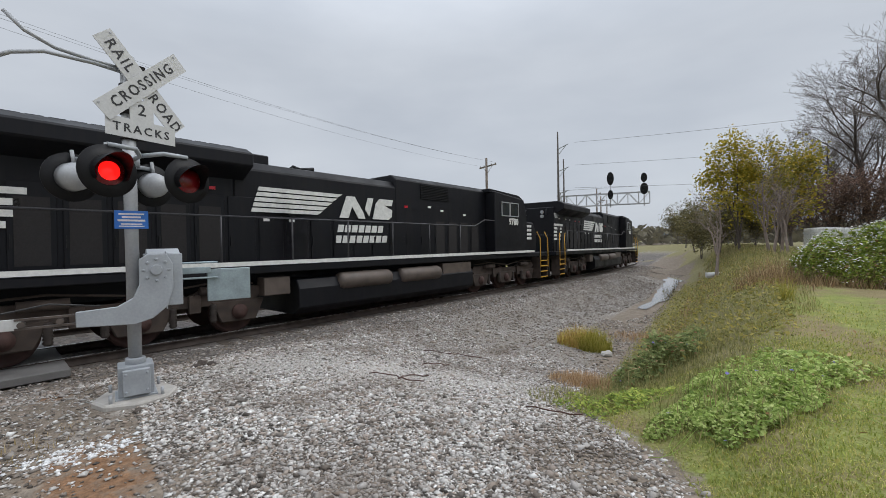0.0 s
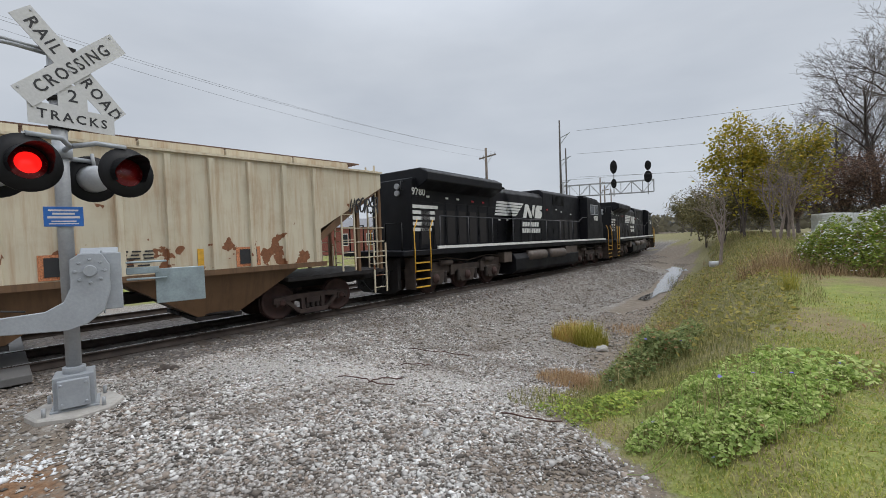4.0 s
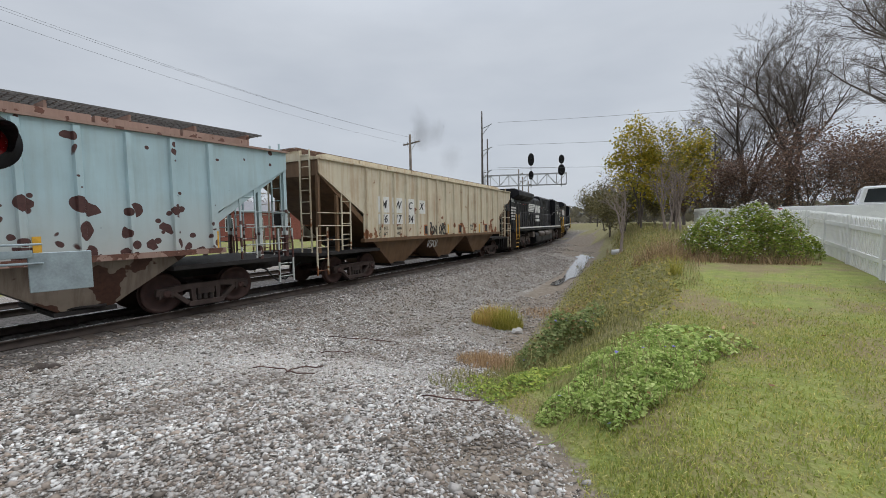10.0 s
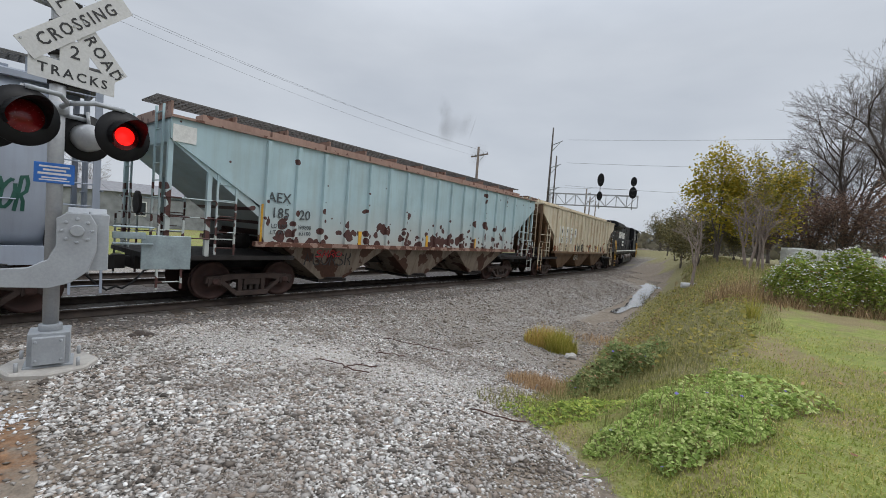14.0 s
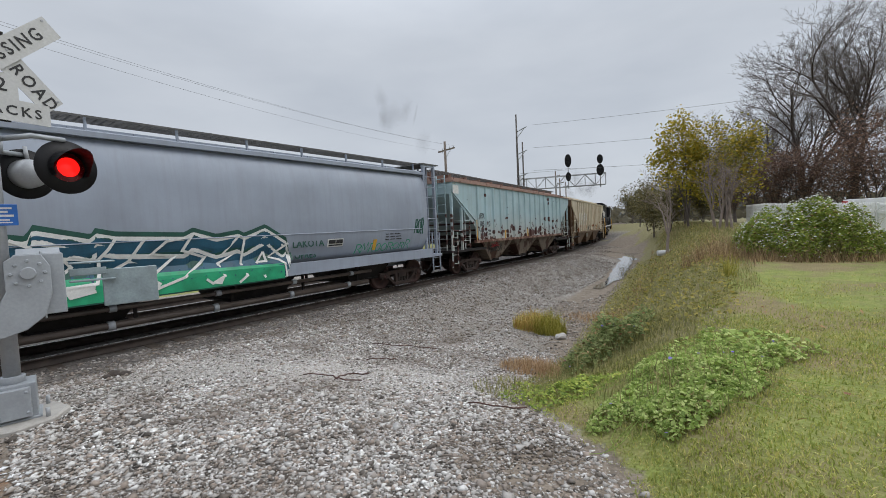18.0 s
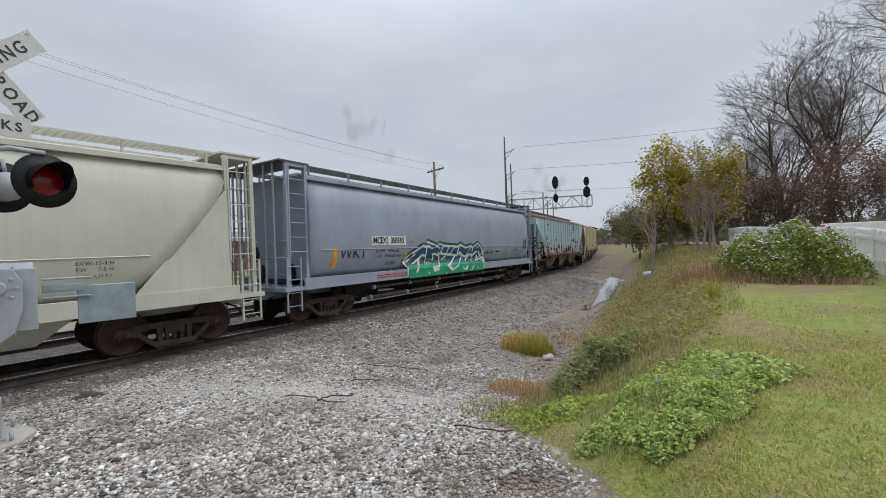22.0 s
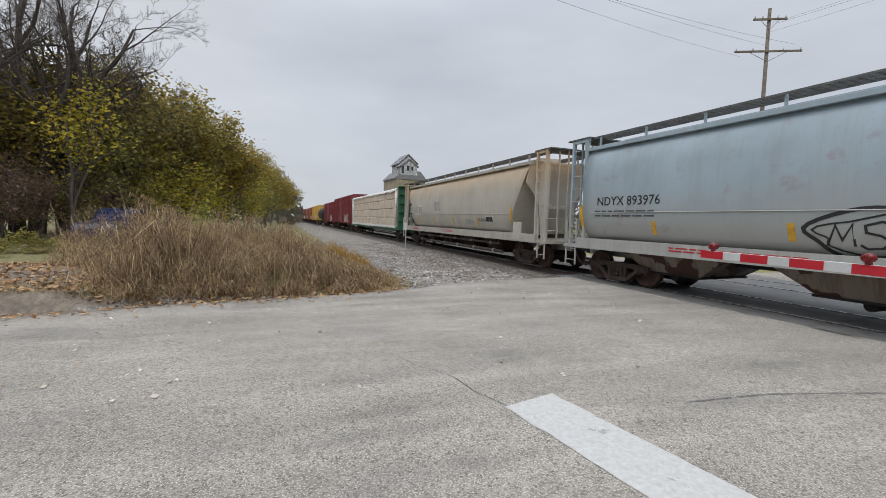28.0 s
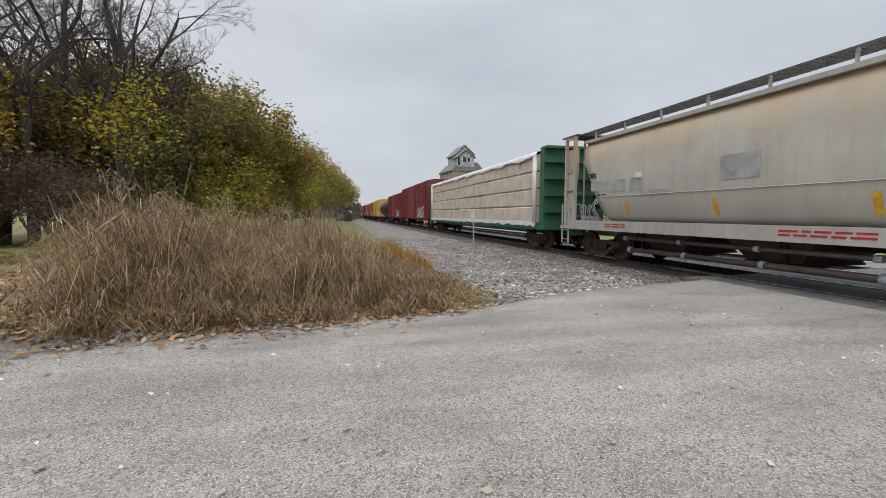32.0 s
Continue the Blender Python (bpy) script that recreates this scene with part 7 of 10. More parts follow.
def crossing_signal():
    sig = thing("crossing_signal", "galvanised railroad crossing signal mast with crossbuck and red lights", "crossing signal", at=pose(SX, SY, SZ))
    face = pose(0, 0, 0, 0, 0, FACE)
    arm_face = pose(0, 0, 0, 0, 0, ARM_FACE)
    flat = pose(0, 0, 0, 90, 0, 90)
    bm = bmesh.new()
    rod(bm, (0, 0, 0.4), (0, 0, 4.12), 0.068, 18)
    rod(bm, (0, 0, 4.1), (0, 0, 4.16), 0.075, 18)
    part("mast", bm, M["galv"], sig, "round galvanised steel mast")
    bm = bmesh.new()
    prism(bm, [(0.42 * math.cos(a), 0.42 * math.sin(a)) for a in np.linspace(0, 6.283, 9)[:-1]], "z", -0.13, 0.19)
    part("concrete_base", bm, M["concrete"], sig, "chipped concrete footing", 0.02, at=arm_face)
    bm = bmesh.new()
    box(bm, -0.17, -0.17, 0.19, 0.17, 0.17, 0.55)
    box(bm, 0.17, -0.13, 0.23, 0.24, 0.13, 0.52)
    box(bm, -0.2, -0.2, 0.17, 0.2, 0.2, 0.21)
    rod(bm, (0, 0, 0.54), (0, 0, 0.62), 0.10, 16)
    for yy in (-0.1, 0.1):
        for zz in (0.28, 0.48):
            rod(bm, (0.24, yy, zz), (0.262, yy, zz), 0.016, 8)
    part("junction_box", bm, M["galv_grey"], sig, "grey cast junction box at the foot", 0.015, at=arm_face)
    for bx in ((0.24, 0.24), (0.24, -0.24), (-0.24, 0.24), (-0.24, -0.24)):
        bm = bmesh.new()
        rod(bm, (bx[0], bx[1], 0.17), (bx[0], bx[1], 0.28), 0.018, 8)
        rod(bm, (bx[0], bx[1], 0.07), (bx[0], bx[1], 0.1), 0.035, 6)
        part("anchor_bolt", bm, M["galv"], sig, at=arm_face)
    # crossbuck
    def blade(roll, depth):
        m = face @ Matrix.Translation((depth, 0.12, 3.85)) @ flat @ pose(0, 0, 0, 0, 0, roll)
        bm = bmesh.new()
        box(bm, -0.61, -0.114, -0.004, 0.61, 0.114, 0.004)
        b = part("crossbuck_blade", bm, M["white"], sig, "white reflective crossbuck blade", at=m)
        bm = bmesh.new()
        for xx in (-0.57, -0.06, 0.06, 0.57):
            rod(bm, (xx, 0.0 if abs(xx) < 0.1 else 0.08, 0.003), (xx, 0.0 if abs(xx) < 0.1 else 0.08, 0.012), 0.012, 8)
        part("rivet", bm, M["galv"], b)
        return b
    back_blade = blade(-48, 0.085)
    for text, x in (("RAIL", -0.35), ("ROAD", 0.37)):
        me = words(text, 0.165, M["letter_black"], 0.002, depth=0.002, apart=1.25)
        part("lettering", me, None, back_blade, at=pose(x, 0, 0.006) @ Matrix.Diagonal((0.9, 1.05, 1, 1)))
    front_blade = blade(44, 0.105)
    part("lettering", words("CROSSING", 0.165, M["letter_black"], 0.002, depth=0.002, apart=1.3), None, front_blade, at=pose(0, 0, 0.006) @ Matrix.Diagonal((0.95, 1, 1, 1)))
    # plate with the number of tracks
    bm = bmesh.new()
    prism(bm, [(-0.38, -0.11), (0.38, -0.11), (0.38, 0.11), (0.13, 0.11), (0.13, 0.36), (-0.13, 0.36), (-0.13, 0.11), (-0.38, 0.11)], "z", -0.004, 0.004)
    plate = part("track_count_plate", bm, M["white"], sig, "white plate with the number of tracks", at=face @ Matrix.Translation((0.09, 0.10, 3.30)) @ flat)
    part("lettering", words("TRACKS", 0.135, M["letter_black"], 0.002, depth=0.002, apart=1.35), None, plate, at=pose(0, -0.005, 0.005) @ Matrix.Diagonal((1.0, 1, 1, 1)))
    part("lettering", words("2", 0.185, M["letter_black"], 0.002, depth=0.002), None, plate, at=pose(0, 0.235, 0.005))
    for zz in (3.2, 3.5, 3.8, 4.05):
        bm = bmesh.new()
        rod(bm, (0, 0, zz - 0.025), (0, 0, zz + 0.025), 0.085, 16)
        box(bm, 0.05, -0.03, zz - 0.02, 0.078, 0.16, zz + 0.02)
        part("mounting_clamp", bm, M["under"], sig, "rusty mounting clamp", at=face)
    # lamp arms and lamps
    bm = bmesh.new()
    rod(bm, (0, 0, 2.87), (0, 0, 2.99), 0.1, 16)
    pipe(bm, [(0, 0, 2.93), (0.22, 0.0, 2.97), (0.42, -0.15, 3.0), (0.42, -0.42, 3.0)], 0.026, 10)
    pipe(bm, [(0.22, 0.0, 2.97), (0.42, 0.15, 3.0), (0.42, 0.42, 3.0)], 0.026, 10)
    pipe(bm, [(0, 0, 2.93), (-0.26, 0.0, 2.93), (-0.34, -0.42, 2.93)], 0.026, 10)
    pipe(bm, [(-0.26, 0.0, 2.93), (-0.34, 0.42, 2.93)], 0.026, 10)
    part("lamp_arm", bm, M["galv_grey"], sig, "grey tubular lamp arms", at=face)
    for n, (dx, dy, back) in enumerate(((0.42, -0.42, False), (0.42, 0.42, False), (-0.34, -0.42, True), (-0.34, 0.42, True))):
        m = face @ pose(dx, dy, 2.72, 0, 0, 180 if back else 0)
        bm = bmesh.new()
        lathe(bm, [(0.02, -0.22), (0.07, -0.21), (0.13, -0.17), (0.155, -0.1), (0.16, 0.0), (0.02, 0.0)], "x", (0, 0, 0), 24)
        rod(bm, (-0.06, 0, 0.14), (-0.02, 0, 0.3), 0.02, 8)
        lamp = part("lamp_housing", bm, M["galv"], sig, "round silver-backed flashing lamp", at=m)
        bm = bmesh.new()
        lathe(bm, [(0.14, 0.0), (0.275, 0.0), (0.275, 0.012), (0.14, 0.012)], "x", (0, 0, 0), 32)
        part("lamp_backboard", bm, M["black"], lamp, "black disc background")
        bm = bmesh.new()
        ring_a, ring_b = [], []
        for i in range(19):
            a = math.radians(-35 + 250 * i / 18)
            long = 0.10 + 0.2 * max(0.0, math.sin(a))
            ring_a.append((0.01, 0.165 * math.cos(a), 0.165 * math.sin(a)))
            ring_b.append((long, 0.165 * math.cos(a), 0.165 * math.sin(a)))
        for off in (0.0, 0.006):
            va = [bm.verts.new((x, y * (1 + off), z * (1 + off))) for x, y, z in ring_a]
            vb = [bm.verts.new((x, y * (1 + off), z * (1 + off))) for x, y, z in ring_b]
            for i in range(18):
                bm.faces.new((va[i], va[i + 1], vb[i + 1], vb[i]))
        part("lamp_hood", bm, M["black"], lamp, "black sun hood")
        bm = bmesh.new()
        lathe(bm, [(0.01, 0.013), (0.152, 0.013), (0.15, 0.02), (0.01, 0.024)], "x", (0, 0, 0), 28)
        part("lens", bm, M["lens"], lamp, "dark red lens")
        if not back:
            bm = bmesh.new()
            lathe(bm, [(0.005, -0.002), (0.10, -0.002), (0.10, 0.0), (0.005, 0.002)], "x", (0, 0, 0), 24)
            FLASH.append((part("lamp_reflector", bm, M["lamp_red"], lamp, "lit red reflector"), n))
    # emergency notice
    bm = bmesh.new()
    box(bm, -0.16, -0.105, -0.004, 0.16, 0.105, 0.004)
    sign = part("notice_sign", bm, M["blue"], sig, "small blue emergency notice", 0.006, at=arm_face @ Matrix.Translation((0.085, 0.0, 2.24)) @ flat)
    bm = bmesh.new()
    for z0, w, h in ((0.066, 0.12, 0.018), (0.03, 0.09, 0.02), (-0.008, 0.13, 0.022), (-0.05, 0.10, 0.014), (-0.075, 0.12, 0.012)):
        box(bm, -w, z0 - h / 2, 0.004, w, z0 + h / 2, 0.0065)
    part("notice_line", bm, M["letter_white"], sign, "white bars of small text")
    # cut cables at the top
    bm = bmesh.new()
    pipe(bm, [(0, 0, 4.0), (0.02, -0.3, 4.03), (0.05, -0.62, 4.08), (0.05, -0.85, 4.2), (0.05, -1.0, 4.36)], 0.022, 8)
    pipe(bm, [(0, 0, 3.96), (0.06, -0.3, 3.99), (0.1, -0.7, 4.0), (0.1, -0.95, 3.93), (0.1, -1.12, 3.82)], 0.022, 8)
    part("cut_conduit", bm, M["galv"], sig, "two bent conduits sticking out", at=arm_face)
    # gate mechanism
    bm = bmesh.new()
    box(bm, -0.05, 0.0, 1.24, 0.36, 0.36, 1.84)
    box(bm, -0.07, 0.19, 1.2, 0.38, 0.205, 1.87)
    prism(bm, [(-0.0, 1.84), (0.18, 1.9), (0.36, 1.84)], "y", 0.02, 0.34)
    part("gate_mechanism", bm, M["galv_grey"], sig, "grey gate mechanism housing", 0.02, at=arm_face @ pose(0.02, 0.1, 0))
    bm = bmesh.new()
    pts = [(-0.50, 1.10), (-0.50, 1.26), (-0.16, 1.28), (-0.02, 1.36), (0.04, 1.5), (0.04, 1.78), (0.12, 1.84), (0.3, 1.84), (0.36, 1.72), (0.36, 1.45), (0.3, 1.24), (0.16, 1.12), (0.0, 1.07)]
    prism(bm, pts, "x", 0.40, 0.445)
    for a in np.linspace(0, 6.283, 9)[:-1]:
        rod(bm, (0.44, 0.2 + 0.12 * math.cos(a), 1.66 + 0.12 * math.sin(a)), (0.462, 0.2 + 0.12 * math.cos(a), 1.66 + 0.12 * math.sin(a)), 0.018, 8)
    rod(bm, (0.44, 0.2, 1.66), (0.47, 0.2, 1.66), 0.06, 14)
    part("gate_arm_support", bm, M["galv_grey"], sig, "grey curved arm support", 0.008, at=arm_face)
    bm = bmesh.new()
    box(bm, -0.1, 0.5, 1.50, 0.02, 0.9, 1.52)
    box(bm, -0.1, 0.5, 1.70, 0.02, 0.9, 1.72)
    box(bm, -0.06, 0.78, 1.2, -0.02, 1.3, 1.62)
    box(bm, -0.03, 0.5, 1.57, 0.01, 0.82, 1.65)
    part("counterweight", bm, M["sheet"], sig, "zinc counterweight plate", 0.006, at=arm_face)
    # gate arm
    arm = thing("gate_arm", "lowered red and white striped crossing gate arm with small red lamps", "gate arm", at=pose(SX, SY, SZ, 0, 0, ARM_FACE))
    bm = bmesh.new()
    box(bm, 0.38, -0.95, 1.13, 0.43, -0.45, 1.15)
    box(bm, 0.38, -0.95, 1.22, 0.43, -0.45, 1.24)
    for yy in (-0.9, -0.62):
        rod(bm, (0.36, yy, 1.18), (0.46, yy, 1.18), 0.03, 10)
    part("arm_adapter", bm, M["tank"], arm, "rusty arm adapter")
    bm = bmesh.new()
    box(bm, 0.39, -7.3, 1.13, 0.42, -0.9, 1.24)
    part("arm_board", bm, M["white"], arm, "white aluminium arm board", 0.004)
    for k in range(10):
        y1 = -1.45 - k * 0.62
        bm = bmesh.new()
        box(bm, 0.42, y1 - 0.36, 1.133, 0.4235, y1, 1.237)
        box(bm, 0.3865, y1 - 0.36, 1.133, 0.39, y1, 1.237)
        part("red_stripe", bm, M["red"], arm, "red reflective stripe")
    for n, yy in enumerate((-3.3, -5.4, -7.2)):
        bm = bmesh.new()
        rod(bm, (0.405, yy, 1.24), (0.405, yy, 1.28), 0.03, 10)
        lathe(bm, [(0.01, -0.05), (0.045, -0.05), (0.055, 0.0), (0.045, 0.05), (0.01, 0.05)], "x", (0.405, yy, 1.31), 14)
        lamp = part("arm_lamp", bm, M["lens"], arm, "small red gate lamp")
        if n == 0:
            bm = bmesh.new()
            lathe(bm, [(0.005, 0.0), (0.036, 0.0), (0.03, 0.012), (0.005, 0.014)], "x", (0.455, yy, 1.31), 14)
            part("arm_lamp_lens", bm, M["lamp_red"], lamp, "lit red lens")
    bm = bmesh.new()
    pipe(bm, [(0.4, -0.3, 1.3), (0.4, -0.7, 1.36), (0.4, -1.2, 1.27), (0.4, -1.8, 1.255), (0.4, -3.4, 1.255)], 0.009)
    part("lamp_cable", bm, M["hose"], arm, "thin black lamp cable")


crossing_signal()
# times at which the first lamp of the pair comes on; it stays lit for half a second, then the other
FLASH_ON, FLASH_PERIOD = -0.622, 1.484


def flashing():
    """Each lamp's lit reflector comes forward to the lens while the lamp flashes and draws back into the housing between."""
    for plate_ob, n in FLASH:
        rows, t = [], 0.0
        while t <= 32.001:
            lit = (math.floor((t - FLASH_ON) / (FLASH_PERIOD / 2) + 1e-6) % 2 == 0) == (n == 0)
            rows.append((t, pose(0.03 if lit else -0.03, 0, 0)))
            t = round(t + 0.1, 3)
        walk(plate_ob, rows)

# ---- plants ----
def gz(x, y):
    return ground_z(np.asarray(x, float), np.asarray(y, float))


def blades(name, x, y, h, material, lean=0.35, width=0.012, z=None, curl=0.0, aim=None):
    """Grass blades, three corners each or five where they curl."""
    n = len(x)
    z = gz(x, y) if z is None else z
    a = rng.uniform(0, 2 * np.pi, n)
    d = rng.uniform(0, 2 * np.pi, n) if aim is None else aim
    l = rng.uniform(0.1, 1.0, n) * lean
    w = width * rng.uniform(0.6, 1.4, n)
    base = np.stack([x, y, z - 0.02], -1)
    side = np.stack([np.cos(a) * w, np.sin(a) * w, 0 * w], -1)
    midp = base + np.stack([np.cos(d) * l * h * 0.35, np.sin(d) * l * h * 0.35, h * 0.6], -1)
    tip = base + np.stack([np.cos(d) * l * h, np.sin(d) * l * h, h * np.sqrt(np.maximum(0.1, 1 - l**2)) * (1 - curl * l)], -1)
    v = np.stack([base - side, base + side, midp + side * 0.7, midp - side * 0.7, tip], 1).reshape(-1, 3)
    i = np.arange(n)[:, None] * 5
    f = np.concatenate([i + np.array([[0, 1, 2]]), i + np.array([[0, 2, 3]]), i + np.array([[3, 2, 4]])])
    return arrays(name, v, f, material)


def leaves(name, pos, size, material, flat=0.6, stretch=1.5):
    """Small leaves as bent four-sided blades, each tilted its own way."""
    n = len(pos)
    a = rng.uniform(0, 2 * np.pi, n)
    up = rng.normal(0, 1, (n, 3))
    up[:, 2] = np.abs(up[:, 2]) + flat * 2
    up /= np.linalg.norm(up, axis=1)[:, None]
    u = np.stack([np.cos(a), np.sin(a), 0 * a], -1)
    u -= up * (u * up).sum(1)[:, None]
    u /= np.linalg.norm(u, axis=1)[:, None]
    v = np.cross(up, u)
    s = (size * rng.uniform(0.6, 1.4, n))[:, None]
    verts = np.stack([pos - u * s * stretch * 0.5, pos + v * s * 0.5 - u * s * 0.1, pos + u * s * stretch * 0.6 - up * s * 0.15, pos - v * s * 0.5 - u * s * 0.1], 1).reshape(-1, 3)
    i = np.arange(n)[:, None] * 4
    return arrays(name, verts, np.concatenate([i + np.array([[0, 1, 2]]), i + np.array([[0, 2, 3]])]), material)


def tubes(name, segs, material, k=5):
    """Tapered limbs from rows of start, end and the two radii."""
    s = np.asarray(segs, float)
    p, q, r0, r1 = s[:, 0:3], s[:, 3:6], s[:, 6], s[:, 7]
    d = q - p
    d /= np.maximum(np.linalg.norm(d, axis=1), 1e-6)[:, None]
    ref = np.where(np.abs(d[:, 2:3]) < 0.9, np.array([[0, 0, 1.0]]), np.array([[1.0, 0, 0]]))
    a = np.cross(d, ref)
    a /= np.linalg.norm(a, axis=1)[:, None]
    b = np.cross(d, a)
    ang = np.arange(k) * 2 * np.pi / k
    ring = a[:, None, :] * np.cos(ang)[None, :, None] + b[:, None, :] * np.sin(ang)[None, :, None]
    lo, hi = p[:, None, :] + ring * r0[:, None, None], q[:, None, :] + ring * r1[:, None, None]
    v = np.concatenate([lo, hi], 1).reshape(-1, 3)
    base = np.arange(len(s))[:, None] * 2 * k
    f = np.concatenate([base + np.array([[j, (j + 1) % k, k + (j + 1) % k, k + j]]) for j in range(k)])
    return arrays(name, v, f, material, True)


def branching(seed, height, levels=4, fork=0.22, leaders=3, spread_by=0.8, trunk=None, wide=0.32, sides=1):
    """A forking tree: a short stem, a few steep leaders and side limbs that divide again. Gives limbs, twigs and tips."""
    r = np.random.default_rng(seed)
    thick, twigs, tips = [], [], []
    trunk = trunk or height * 0.015

    def grow(p, d, length, rad, level):
        steps = 6 if level == 1 else 4
        for i in range(steps):
            q = p + d * length / steps
            r0, r1 = rad * (1 - 0.7 * i / steps), rad * (1 - 0.7 * (i + 1) / steps)
            (thick if level < 3 else twigs).append([*p, *q, max(r0, 0.006), max(r1, 0.005)])
            d = d + r.normal(0, 0.13, 3) + np.array([0, 0, 0.07])
            d /= np.linalg.norm(d)
            p = q
            if level < levels and (i > 0 or level > 1):
                for _ in range(sides if level < 3 or (level == 3 and r.random() < 0.4) else 1):
                    side = r.normal(0, 1, 3)
                    side -= d * side.dot(d)
                    side /= np.linalg.norm(side)
                    e = d + side * spread_by * r.uniform(0.6, 1.4)
                    e /= np.linalg.norm(e)
                    grow(p, e, length * r.uniform(0.38, 0.62) * (1 - 0.35 * i / steps), r1 * 0.62, level + 1)
        tips.append(p)

    stem = np.array([r.normal(0, 0.03) * height, r.normal(0, 0.03) * height, fork * height])
    thick.append([0, 0, -0.3, *(stem * 0.5), trunk * 1.35, trunk * 1.05])
    thick.append([*(stem * 0.5), *stem, trunk * 1.05, trunk])
    for k in range(leaders):
        a = 2 * np.pi * (k + r.uniform(-0.3, 0.3)) / leaders
        d = np.array([np.cos(a) * r.uniform(0.1, 0.4), np.sin(a) * r.uniform(0.1, 0.4), 1.0])
        grow(stem, d / np.linalg.norm(d), height * r.uniform(0.55, 0.8), trunk * 0.72, 1)
    thick, twigs, tips = np.array(thick), np.array(twigs), np.array(tips)
    scale = height / max(thick[:, 5].max(), twigs[:, 5].max() if len(twigs) else 0)
    reach = np.percentile(np.hypot(tips[:, 0], tips[:, 1]), 90) * scale
    side = min(1.3, wide * height / max(reach, 1e-6))
    stretch = np.array([scale * side, scale * side, scale])
    for arr in (thick, twigs):
        if len(arr):
            arr[:, :3] *= stretch
            arr[:, 3:6] *= stretch
    return thick, twigs, tips * stretch


L_GREEN = leaf_material("ivy_leaves", (0.185, 0.265, 0.066), (0.370, 0.490, 0.122), (0.640, 0.700, 0.290))
L_SHRUB = leaf_material("shrub_leaves", (0.150, 0.215, 0.048), (0.285, 0.370, 0.070), (0.480, 0.520, 0.115))
L_DULL = leaf_material("dull_green_leaves", (0.160, 0.165, 0.055), (0.270, 0.250, 0.070), (0.430, 0.350, 0.085))
L_LIME = leaf_material("yellow_green_weed_leaves", (0.200, 0.240, 0.050), (0.330, 0.360, 0.080), (0.480, 0.470, 0.130))
L_PALE = leaf_material("pale_fallen_leaves", (0.300, 0.200, 0.130), (0.520, 0.430, 0.330), (0.700, 0.640, 0.560), 0.05)
L_UNDER = leaf_material("dull_olive_brown_leaves", (0.085, 0.082, 0.040), (0.150, 0.135, 0.058), (0.240, 0.195, 0.085))
L_DARK = leaf_material("dark_vine_leaves", (0.115, 0.160, 0.054), (0.215, 0.270, 0.092), (0.400, 0.430, 0.185))
L_YELLOW = leaf_material("yellow_autumn_leaves", (0.240, 0.235, 0.040), (0.410, 0.345, 0.045), (0.600, 0.440, 0.050))
L_OLIVE = leaf_material("olive_autumn_leaves", (0.210, 0.215, 0.055), (0.380, 0.330, 0.062), (0.580, 0.420, 0.060))
L_BROWN = leaf_material("brown_dead_leaves", (0.150, 0.100, 0.080), (0.240, 0.155, 0.118), (0.340, 0.220, 0.160))
L_FALL = leaf_material("fallen_leaves", (0.160, 0.075, 0.035), (0.330, 0.190, 0.080), (0.520, 0.360, 0.200), 0.05)
L_WHITE = leaf_material("white_flowers", (0.600, 0.600, 0.560), (0.750, 0.750, 0.700), (0.750, 0.750, 0.750), 0.1)
L_VIOLET = leaf_material("violet_flowers", (0.130, 0.110, 0.400), (0.190, 0.165, 0.500), (0.270, 0.240, 0.580), 0.1)
G_LAWN = leaf_material("lawn_blades", (0.215, 0.262, 0.056), (0.390, 0.425, 0.102), (0.610, 0.525, 0.210))
G_DRY = leaf_material("dry_grass_blades", (0.260, 0.195, 0.091), (0.429, 0.325, 0.169), (0.598, 0.481, 0.286))
G_MIX = leaf_material("bank_grass_blades", (0.170, 0.180, 0.062), (0.310, 0.300, 0.118), (0.500, 0.430, 0.215))
G_GOLD = leaf_material("golden_grass_blades", (0.420, 0.250, 0.075), (0.580, 0.400, 0.125), (0.470, 0.450, 0.100))
G_LIME = leaf_material("yellow_green_blades", (0.230, 0.230, 0.040), (0.360, 0.330, 0.060), (0.470, 0.400, 0.100))
G_STRAW = leaf_material("straw_blades", (0.420, 0.280, 0.090), (0.560, 0.400, 0.150), (0.650, 0.500, 0.240))
G_RUST = leaf_material("rusty_dead_blades", (0.300, 0.180, 0.095), (0.470, 0.310, 0.170), (0.600, 0.440, 0.270))
G_WEED = leaf_material("dead_weed_stalks", (0.165, 0.108, 0.060), (0.350, 0.238, 0.128), (0.590, 0.435, 0.250))
G_UMBER = leaf_material("umber_weed_stalks", (0.090, 0.058, 0.040), (0.190, 0.125, 0.080), (0.330, 0.230, 0.150))
G_TAN = leaf_material("tan_weed_stalks", (0.290, 0.200, 0.100), (0.500, 0.370, 0.195), (0.720, 0.580, 0.360))
G_AMBER = leaf_material("rust_gold_blades", (0.250, 0.125, 0.035), (0.430, 0.235, 0.055), (0.480, 0.360, 0.090))


def in_patch(n, cx, cy, rx, ry, power=0.5):
    a, r = rng.uniform(0, 2 * np.pi, n), rng.uniform(0, 1, n) ** power
    return cx + np.cos(a) * r * rx, cy + np.sin(a) * r * ry, r


